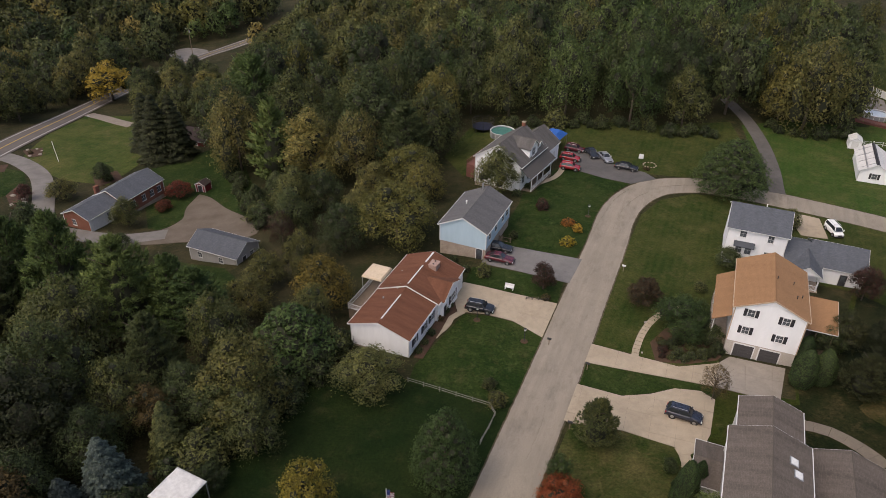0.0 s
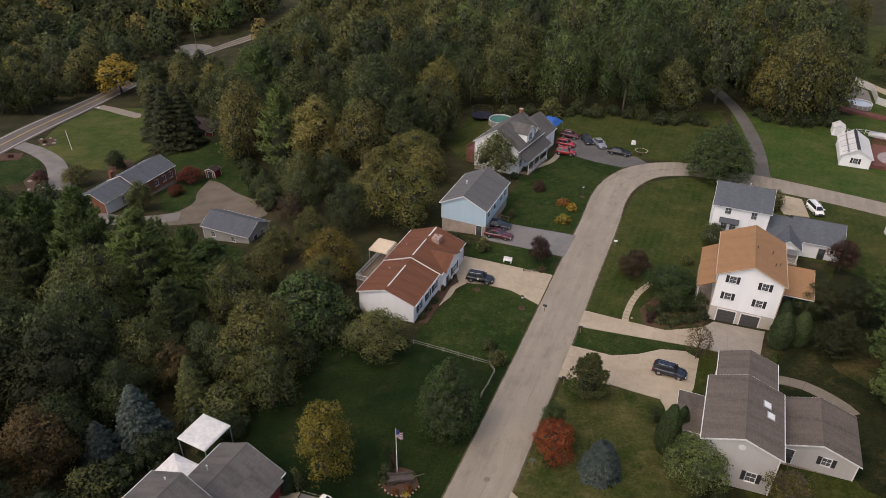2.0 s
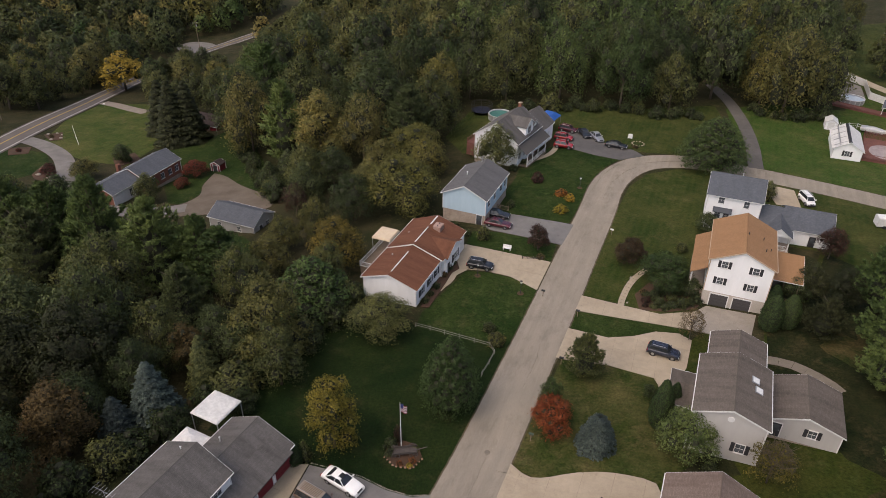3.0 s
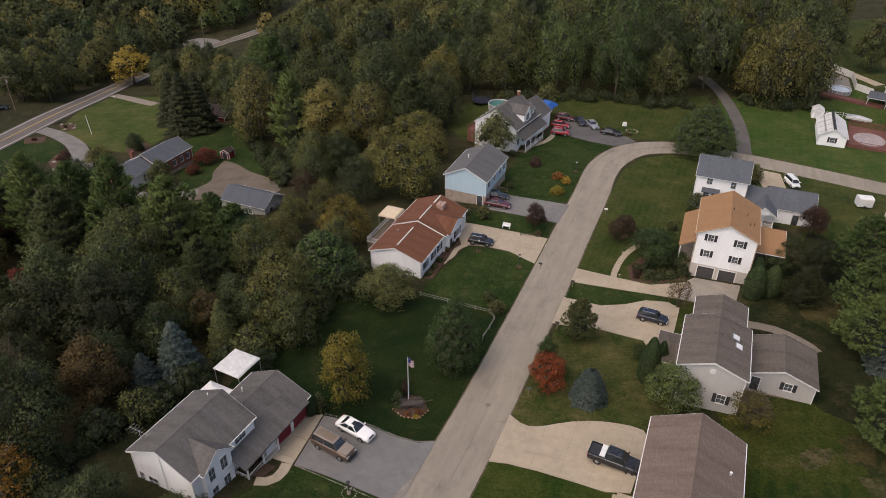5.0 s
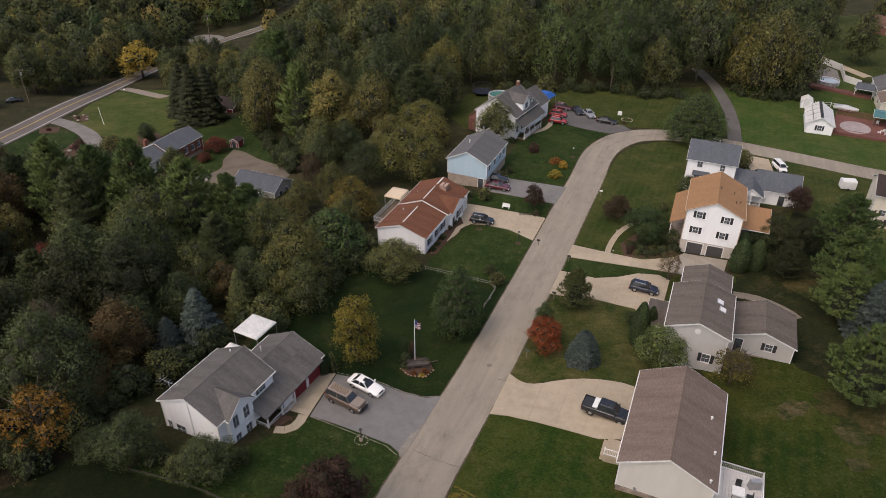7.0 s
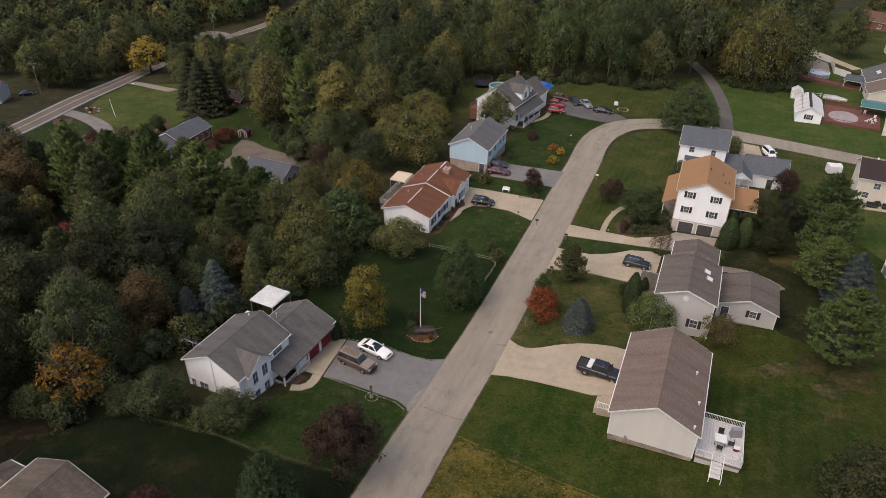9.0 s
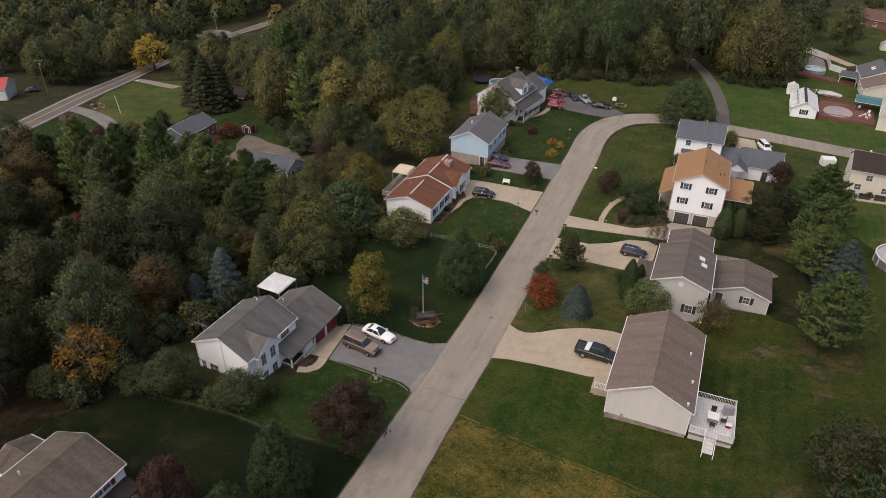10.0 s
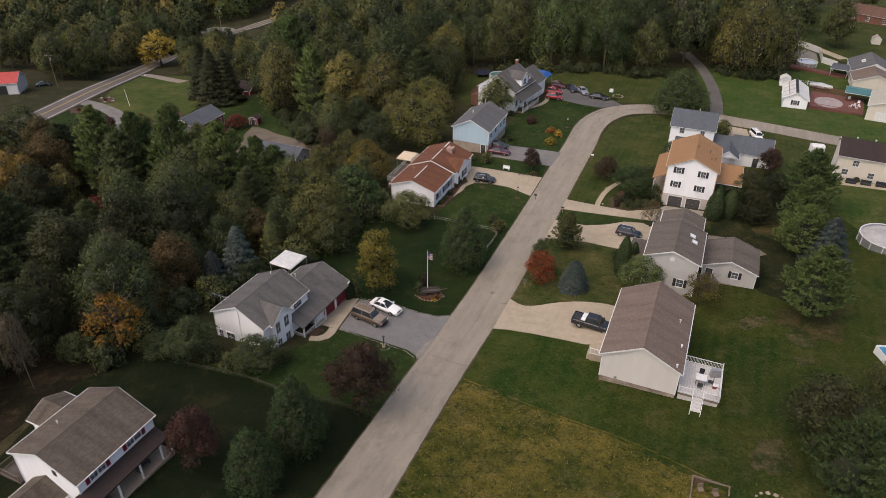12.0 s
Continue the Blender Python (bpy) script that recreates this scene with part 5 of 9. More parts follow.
# cream house at the east edge
h = thing("house", "cream two-storey house with dark brown roof and patio", "house", 54.0, 10.9, 0.2, -25.0)
wing(h, 0.0, 16.0, 0.0, 9.0, 0.0, 5.8, 8.0, "x", CREAM_SIDING, ROOF_DARK)
for wx, wz in ((3.4, 4.6), (2.0, 2.6), (6.5, 2.6), (9.5, 4.6), (12.5, 2.6)):
    window(h, wx, 0.3, wz, "f", 1.0, 1.1)
window(h, 0.3, 4.5, 3.2, "l", 0.6, 1.0)
for vx in (3.0, 6.2, 9.5):
    vent(h, vx, 6.2, 7.4, 0.25, 0.12)

# brick ranch by the main road
h = thing("house", "low brick ranch house with grey roof in two lengths", "house", -98.1, 51.8, -12.3, -22.5)
wing(h, 0.0, 7.6, 0.0, 8.6, 0.0, 3.1, 4.7, "y", BRICK, ROOF_SLATE)
wing(h, 0.2, 8.6, 8.2, 20.4, 0.0, 3.3, 5.3, "y", BRICK, ROOF_SLATE)
part("cladding", Shape().box(7.29, 0.36, 0.05, 7.335, 8.15, 2.85), TRIM, h, "white front cladding")
garage_door(h, 7.34, 2.4, 0.0, "r", 3.0, 2.1)
for gy in (5.2, 6.3, 7.4):
    window(h, 7.34, gy, 1.5, "r", 0.7, 1.7)
for gy in (11.0, 14.0, 16.4, 18.6):
    window(h, 8.3, gy, 1.7, "r", 1.0, 1.3)
window(h, 3.0, 0.3, 1.6, "f", 1.0, 1.2)
ch = part("chimney", Shape().box(0.4, 8.6, -0.5, 1.1, 9.5, 5.2), BRICK, h, "brick chimney")
sheet("patio", [(-88.4, 64.0), (-85.0, 62.2), (-83.2, 67.0), (-86.4, 68.6)], 0.1, CONCRETE, "small concrete patio behind the brick house", category="patio")
# grey shed with the shingle roof
h = thing("garage", "long grey garage with dark shingle roof on gravel", "garage", -66.0, 34.6, -8.4, -22.6)
wing(h, 0.0, 11.0, 0.0, 6.9, 0.0, 2.8, 4.6, "x", DARK_SIDING, ROOF_SLATE)
for gx in (2.6, 7.2):
    window(h, gx, 0.3, 1.5, "f", 0.8, 1.0)
window(h, 10.7, 4.6, 1.6, "r", 0.8, 1.0)
door(h, 10.7, 2.4, 0.1, "r", 1.0, 2.0, BLACK_SHUTTER)
# dark red house among the trees
h = thing("house", "small dark red house with brown roof among trees", "house", -92.5, 101.0, -16.6, -20.0)
wing(h, 0.0, 9.5, 0.0, 8.0, 0.0, 2.8, 4.8, "x", RED_PAINT, ROOF_DARK)
window(h, 3.0, 0.3, 1.5, "f", 0.8, 1.2)
window(h, 6.5, 0.3, 1.5, "f", 0.8, 1.2)
# garage with red roof across the main road
h = thing("garage", "grey garage with bright red metal roof", "garage", -167.0, 90.5, float(land(-160, 94)), 12.0)
wing(h, 0.0, 14.0, 0.0, 9.0, 0.0, 3.6, 5.8, "x", GREY_SIDING, ROOF_RED)
garage_door(h, 9.0, 0.3, 0.0, "f", 3.2, 2.8, DARK_METAL)
garage_door(h, 12.2, 0.3, 0.0, "f", 2.4, 2.6)
# white shed with metal roof by the pool deck
h = thing("shed", "white garden building with pale metal roof and shutters", "shed", 63.2, 56.2, -1.35, -22.5)
wing(h, 0.0, 6.2, 0.0, 12.0, 0.0, 2.4, 4.2, "y", WHITE_SIDING, ROOF_WHITE)
window(h, 3.1, 0.3, 1.5, "f", 0.9, 1.1, BLACK_SHUTTER)
part("ridge_band", Shape().slab([(2.75, 4.03), (3.1, 4.26), (3.45, 4.03)], "y", 0.1, 11.9), BLACK_SHUTTER, h, "black ridge band")
for k in range(4):
    y = 1.2 + 3.0 * k
    part("roof_batten", Shape().slab([(0.25, 2.58), (2.7, 4.0), (2.7, 4.07), (0.25, 2.65)], "y", y, y + 0.08), METAL, h)
part("roof_batten", Shape().slab([(1.3, 3.18), (1.5, 3.31), (1.5, 3.37), (1.3, 3.25)], "y", 0.3, 11.7), METAL, h)
h = thing("shed", "small white shed behind the garden building", "shed", 69.2, 72.2, -1.4, -22.5)
wing(h, 0.0, 2.8, 0.0, 3.4, 0.0, 2.0, 2.8, "y", WHITE_SIDING, ROOF_WHITE, over=0.15, gutter=False)
door(h, 1.4, 0.15, 0.1, "f", 1.2, 1.7)

# houses beyond the pool decks
h = thing("house", "cream house with pale beige roof beside the deck", "house", 79.0, 46.4, -0.6, -32.0)
wing(h, 0.0, 14.0, 0.0, 13.0, 0.0, 3.6, 6.2, "y", CREAM_SIDING, shingles("pale_beige_shingles", (0.46, 0.43, 0.36), (0.40, 0.375, 0.31), (0.85, 0.84, 0.82)))
garage_door(h, 4.2, 0.3, 0.0, "f", 4.0, 2.2)
window(h, 0.3, 3.0, 2.0, "l", 1.0, 1.2)
h = thing("house", "grey and brown roofed house behind the pool decks", "house", 86.6, 68.0, -1.0, -21.0)
wing(h, 0.0, 11.0, 0.0, 8.6, 0.0, 2.8, 4.9, "y", CREAM_SIDING, ROOF_BROWN_GREY)
wing(h, 0.4, 11.4, 8.4, 20.5, 0.0, 3.0, 5.6, "y", WHITE_SIDING, ROOF_MID)
window(h, 0.3, 5.0, 1.7, "l", 1.2, 1.2)
for wy in (11.0, 15.0):
    window(h, 0.7, wy, 1.7, "l", 1.2, 1.2)
for wy in (12.6, 14.0):
    part("skylight", Shape().slab([(3.0, 4.42), (3.9, 4.87), (3.9, 4.93), (3.0, 4.48)], "y", wy, wy + 0.9), TRIM, h)
h = thing("pergola", "open porch with slate-blue roof on white posts", "pergola", 86.4, 80.2, -1.2, -34.0)
roof_gable(h, 0.0, 4.8, 0.0, 6.2, 2.5, 2.8, "x", ROOF_SLATE)
for px in (0.3, 4.5):
    for py in (0.3, 5.9):
        part("post", Shape().box(px - 0.08, py - 0.08, -0.2, px + 0.08, py + 0.08, 2.45), TRIM, h)
h = thing("pavilion", "open pavilion with teal metal roof on posts", "pavilion", 80.0, 58.8, -0.9, -30.0)
roof_gable(h, 0.0, 6.4, 0.0, 6.0, 2.7, 3.2, "x", ROOF_TEAL)
for px in (0.4, 6.0):
    for py in (0.4, 5.6):
        part("post", Shape().box(px - 0.08, py - 0.08, -0.2, px + 0.08, py + 0.08, 2.6), WOOD, h)
h = thing("shed", "little tan garden shed on a far lawn", "shed", 115.6, 112.6, float(land(116, 113)), -20.0)
wing(h, 0.0, 2.6, 0.0, 3.0, 0.0, 1.8, 2.7, "y", CREAM_SIDING, plain("tan_sheet_roof", (0.32, 0.25, 0.20), (0.38, 0.31, 0.25)), over=0.15, gutter=False)
door(h, 1.3, 0.15, 0.1, "f", 1.1, 1.5, CREAM_SIDING)
h = thing("house", "long red brick house with brown roof far off", "house", 124.0, 150.0, float(land(124, 150)), -52.0)
wing(h, 0.0, 26.0, 0.0, 10.0, 0.0, 3.2, 5.6, "x", plain("brown_brick_wall", (0.14, 0.062, 0.044), (0.19, 0.09, 0.065), 7, 0.8, 0.9, 0, 0.4), shingles("dull_brown_shingles", (0.15, 0.085, 0.062), (0.12, 0.068, 0.05), (0.62, 0.6, 0.58)))
for wx in (4.0, 9.0, 15.0, 21.0):
    window(h, wx, 0.3, 1.8, "f", 1.2, 1.2)

# ---- trees ----
rng = np.random.default_rng(11)


def unit(v):
    return v / np.maximum(np.linalg.norm(v, axis=-1, keepdims=True), 1e-9)


def leaf_cards(pos, nrm, size, long=1.3, jitter=0.7):
    """Drooping leaf sprays, one triangle each: corners (n, 3, 3)."""
    n = len(pos)
    nrm = unit(nrm + rng.normal(0, jitter, (n, 3)))
    t = unit(np.cross(nrm, rng.normal(0, 1, (n, 3))))
    b = np.cross(nrm, t)
    s = size * rng.uniform(0.6, 1.35, (n, 1))
    return np.stack([pos - t * s * long * 0.6, pos + t * s * long * 0.45 + b * s * 0.5 - nrm * s * 0.25, pos + t * s * long * 0.45 - b * s * 0.5 - nrm * s * 0.2], 1)


# crown hearts: inner twigs, with the shade of the gaps in their colour
TWIG_SHADE = plain("twigs_and_inner_shade", (0.021, 0.024, 0.013), (0.032, 0.033, 0.018), 3.0, 0.5, 0.95)
ICO = None


def ico():
    """Corners and triangles of a coarse ball."""
    global ICO
    if ICO is None:
        bm = bmesh.new()
        bmesh.ops.create_icosphere(bm, subdivisions=1, radius=1.12)
        ICO = (np.array([v.co[:] for v in bm.verts]), np.array([[v.index for v in f.verts] for f in bm.faces]))
        bm.free()
    return ICO


def crown_of(lobes, count, size, core=0.80, long=1.3, jitter=0.7, under=-0.45):
    """Quads of leaf sprays over a heap of puffs and the triangles of their dark hearts."""
    c, r = lobes[:, :3], lobes[:, 3:]
    area = r[:, 0] * r[:, 1] + r[:, 1] * r[:, 2]
    got, gotn = [], []
    need = count
    while need > 0:
        k = rng.choice(len(lobes), need * 2, p=area / area.sum())
        d = unit(rng.normal(0, 1, (need * 2, 3)))
        p = c[k] + d * r[k] * rng.uniform(0.82, 1.16, (need * 2, 1))
        inside = (np.linalg.norm((p[:, None] - c[None]) / r[None], axis=2) < 0.84).any(1)
        ok = ~inside & (d[:, 2] > under + rng.uniform(-0.25, 0.25, need * 2))
        got.append(p[ok][:need])
        gotn.append(unit(d / r[k])[ok][:need])
        need -= len(got[-1])
    quads = leaf_cards(np.concatenate(got), np.concatenate(gotn), size, long, jitter)
    shade = unit(np.concatenate(gotn) + np.array([0, 0, 0.5]))
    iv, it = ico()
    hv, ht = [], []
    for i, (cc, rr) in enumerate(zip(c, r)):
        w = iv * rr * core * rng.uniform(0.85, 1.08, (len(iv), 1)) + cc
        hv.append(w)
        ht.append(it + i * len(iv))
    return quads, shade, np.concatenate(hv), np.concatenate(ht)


def crown_mesh(name, quads, shade, hv, ht, material, twig_shade=True):
    """One mesh of leaf sprays over hearts; the sprays share the soft shading of their clumps."""
    n = len(quads)
    own = unit(np.cross(quads[:, 1] - quads[:, 0], quads[:, 2] - quads[:, 0]))
    back = np.sum(own * shade, 1) < 0
    quads[back] = quads[back][:, ::-1]
    own[back] *= -1
    soft = np.repeat(unit(shade * 0.62 + own * 0.38), 3, 0)
    v = np.concatenate([quads.reshape(-1, 3), hv])
    me = bpy.data.meshes.new(name)
    me.vertices.add(len(v))
    me.vertices.foreach_set("co", v.astype(np.float32).ravel())
    loops = np.concatenate([np.arange(3 * n), (ht + 3 * n).ravel()]).astype(np.int32)
    totals = np.full(n + len(ht), 3).astype(np.int32)
    me.loops.add(len(loops))
    me.loops.foreach_set("vertex_index", loops)
    me.polygons.add(len(totals))
    me.polygons.foreach_set("loop_start", np.concatenate([[0], np.cumsum(totals)[:-1]]).astype(np.int32))
    me.polygons.foreach_set("loop_total", totals)
    me.materials.append(material)
    if twig_shade:
        me.materials.append(TWIG_SHADE)
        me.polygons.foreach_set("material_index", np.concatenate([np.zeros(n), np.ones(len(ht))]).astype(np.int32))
    me.polygons.foreach_set("use_smooth", np.ones(len(totals), bool))
    me.update(calc_edges=True)
    out = unit(hv - np.array([0, 0, 0.3]) * (1.0 if len(hv) and abs(hv).max() < 3 else 0.0) - (0.0 if len(hv) and abs(hv).max() < 3 else hv.mean(0)))
    me.normals_split_custom_set(np.concatenate([soft, out[ht.ravel()]]).astype(np.float32))
    return me


def round_heads(limbs, w, low, rise):
    """The heads of a broad crown: one heart, a spiral of limbs and a top."""
    heads = [(0, 0, low + (1 - low) * 0.50, 0.31 * w, 0.31 * w, (1 - low) * 0.40)]
    for i in range(limbs):
        a, q = i * 2.39996 + rng.uniform(-0.5, 0.5), (i + 0.5) / limbs
        r = w * rng.uniform(0.13, 0.22) * (1.12 - 0.35 * q)
        reach = (0.5 * w * math.sqrt(max(0.06, 1 - ((q - 0.32) / 0.80) ** 2)) - r * 0.85) * rng.uniform(0.75, 1.12)
        heads.append((math.cos(a) * reach, math.sin(a) * reach, low + (1 - low) * (0.16 + rise * q * rng.uniform(0.85, 1.15)), r, r, r * rng.uniform(0.85, 1.25)))
    heads.append((rng.uniform(-0.08, 0.08) * w, rng.uniform(-0.08, 0.08) * w, 0.86, 0.15 * w, 0.15 * w, 0.13))
    return heads


def limbs_crown(limbs, clumps, leaves, w, low, size, clump=0.05, core=0.52, rise=0.6, jitter=0.75, heads=None):
    """A broad-leaved crown: a few heads on limbs, each clad in drooping clumps of leaf sprays over a dark heart."""
    if heads is None:
        heads = round_heads(limbs, w, low, rise)
    heads = np.array(heads)
    c, r = heads[:, :3], heads[:, 3:]
    area = r[:, 0] * r[:, 1] + r[:, 1] * r[:, 2]
    n = clumps * 9
    k = rng.choice(len(heads), n, p=area / area.sum())
    d = unit(rng.normal(0, 1, (n, 3)))
    p = c[k] + d * r[k] * rng.uniform(0.86, 1.10, (n, 1))
    own = np.arange(len(heads))[None] == k[:, None]
    deep = ((np.linalg.norm((p[:, None] - c[None]) / r[None], axis=2) < 0.9) & ~own).any(1)
    ok = ~deep & (d[:, 2] > -0.55 + rng.uniform(-0.3, 0.3, n))
    p, d = p[ok], d[ok]
    got, gotd = np.empty((0, 3)), []
    gap = clump * 0.95
    for q, e in zip(p, d):
        if len(got) >= clumps:
            break
        if len(got) == 0 or np.min(np.sum((got - q) ** 2, 1)) > gap * gap:
            got, gotd = np.vstack([got, q]), gotd + [e]
    gotd = np.array(gotd)
    rc = clump * rng.uniform(0.65, 1.45, len(got))
    inner = leaves * 2 // 5 if leaves > 5000 else leaves // 4
    leaves -= inner
    j = rng.choice(len(got), leaves, p=rc ** 2 / np.sum(rc ** 2))
    flat = rng.normal(0, 0.55, (leaves, 2)) * rc[j][:, None]
    pos = got[j] + np.concatenate([flat, rng.normal(0, 0.30, (leaves, 1)) * rc[j][:, None]], 1)
    pos[:, 2] += 0.35 * rc[j] - 0.55 * np.sum(flat ** 2, 1) / rc[j]
    nrm = gotd[j] * 0.45 + np.array([0, 0, 0.75]) + np.concatenate([flat / rc[j][:, None] * 0.7, np.zeros((leaves, 1))], 1)
    k = rng.choice(len(heads), inner, p=area / area.sum())
    d = unit(rng.normal(0, 1, (inner, 3)))
    d[:, 2] = np.abs(d[:, 2]) * np.where(rng.random(inner) < 0.25, -1, 1)
    under = c[k] + d * r[k] * rng.uniform(0.72, 0.98, (inner, 1))
    tris = np.concatenate([leaf_cards(pos, unit(nrm), size, 1.25, jitter), leaf_cards(under, d, size * 1.5, 1.1, 0.5)])
    lean = gotd[j] * 1.0 + np.array([0, 0, 0.22]) + np.concatenate([flat, pos[:, 2:] - got[j][:, 2:]], 1) / rc[j][:, None] * 0.55
    shade = np.concatenate([unit(lean), unit(d)])
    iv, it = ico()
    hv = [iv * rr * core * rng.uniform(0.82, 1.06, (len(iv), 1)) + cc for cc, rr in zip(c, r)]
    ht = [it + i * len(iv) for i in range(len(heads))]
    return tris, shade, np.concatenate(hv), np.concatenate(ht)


def puffs_round(n, w=1.0, low=0.3):
    """Puffs of a broad-leaved crown in a unit tree (height 1, width w of height)."""
    out = [(0, 0, low + (1 - low) * 0.52, 0.30 * w, 0.30 * w, (1 - low) * 0.40)]
    for i in range(n):
        a, q = i * 2.39996 + rng.uniform(-0.4, 0.4), (i + 0.5) / n
        z = low + (1 - low) * (0.14 + 0.70 * q)
        reach = math.sqrt(max(0.05, 1 - ((q - 0.38) / 0.68) ** 2)) * 0.34 * w * rng.uniform(0.70, 1.14)
        s = rng.uniform(0.065, 0.155) * w
        out.append((math.cos(a) * reach, math.sin(a) * reach, z, s, s, s * rng.uniform(0.75, 1.0)))
    out.append((rng.uniform(-0.05, 0.05), rng.uniform(-0.05, 0.05), 0.89, 0.15 * w, 0.15 * w, 0.11))
    return np.array(out)


def puffs_egg(n, w, low=0.05):
    """Puffs of a dense, egg-shaped crown that starts near the ground."""
    out = []
    for i in range(n):
        a, q = i * 2.39996, (i + 0.5) / n
        reach = 0.31 * w * math.sin(math.pi * (0.14 + 0.84 * q ** 0.68)) ** 0.85 * rng.uniform(0.9, 1.08)
        s = 0.18 * w * (1.08 - 0.68 * q)
        out.append((math.cos(a) * reach, math.sin(a) * reach, low + 0.06 + (0.90 - low) * q, s, s, s * 1.05))
    for q in (0.25, 0.5, 0.72):
        out.append((0, 0, low + (1 - low) * q, 0.3 * w * (1.2 - q), 0.3 * w * (1.2 - q), 0.2))
    return np.array(out)


def spruce_crown(count, w, size, peak=0.72):
    """Drooping boughs on a cone."""
    q = rng.uniform(0, 1, count) ** 1.35
    ring = np.floor(q * 15) / 15 + rng.uniform(0, 0.028, count)
    a = rng.uniform(0, 2 * np.pi, count)
    reach = 0.5 * w * (1 - ring) ** peak * rng.uniform(0.45, 1.05, count) * (1 + 0.16 * np.sin(a * 5 + ring * 40))
    d = np.stack([np.cos(a), np.sin(a), np.zeros(count)], 1)
    pos = d * reach[:, None] + np.stack([np.zeros(count), np.zeros(count), 0.05 + 0.94 * ring - 0.10 * reach], 1)
    t = unit(d + np.array([0, 0, -0.35]) + rng.normal(0, 0.28, (count, 3)))
    up = unit(np.array([0, 0, 1.0]) + d * 0.5 + rng.normal(0, 0.3, (count, 3)))
    b = np.cross(t, up)
    s = size * rng.uniform(0.7, 1.3, (count, 1)) * (1.15 - 0.6 * ring[:, None])
    quads = np.stack([pos - t * s * 0.8, pos + t * s * 0.6 + b * s * 0.45, pos + t * s * 0.6 - b * s * 0.45], 1)
    k = 18
    ang = np.arange(k) * 2 * np.pi / k
    hv = np.concatenate([np.stack([np.cos(ang) * 0.36 * w, np.sin(ang) * 0.36 * w, np.full(k, 0.07)], 1), [[0, 0, 0.92]]])
    return quads, unit(d * 0.8 + np.array([0, 0, 0.45]) + up * 0.35), hv, np.array([[i, (i + 1) % k, k] for i in range(k)])


def clipped_crown(count, w, size, bumps):
    """A close egg of small sprays down to the ground."""
    q = rng.uniform(0, 1, count) ** 0.85
    a = rng.uniform(0, 2 * np.pi, count)
    lump = 1 + bumps * (np.sin(3 * a + 9 * q) * np.sin(17 * q + a) + 0.6 * np.sin(7 * a - 21 * q))
    r = 0.5 * w * np.sin(np.pi * (0.16 + 0.83 * q ** 0.8)) ** 0.62 * lump * rng.uniform(0.93, 1.05, count)
    pos = np.stack([np.cos(a) * r, np.sin(a) * r, 0.02 + 0.96 * q], 1)
    nrm = unit(np.stack([np.cos(a), np.sin(a), 0.25 + 1.3 * (q - 0.35) * w], 1))
    quads = leaf_cards(pos, nrm, size, 1.5, 0.5)
    k, m = 14, 7
    ang = np.arange(k) * 2 * np.pi / k
    qs = np.linspace(0.0, 0.98, m)
    hv = np.concatenate([np.stack([np.cos(ang), np.sin(ang), np.zeros(k)], 1) * 0.43 * w * math.sin(math.pi * (0.16 + 0.83 * v ** 0.8)) ** 0.62 + np.array([0, 0, 0.02 + 0.94 * v]) for v in qs])
    ht = [[i + o, (i + 1) % k + o, i + k + o] for o in range(0, k * (m - 1), k) for i in range(k)] + [[(i + 1) % k + o, (i + 1) % k + k + o, i + k + o] for o in range(0, k * (m - 1), k) for i in range(k)]
    return quads, unit(nrm + np.array([0, 0, 0.35])), hv, np.array(ht)


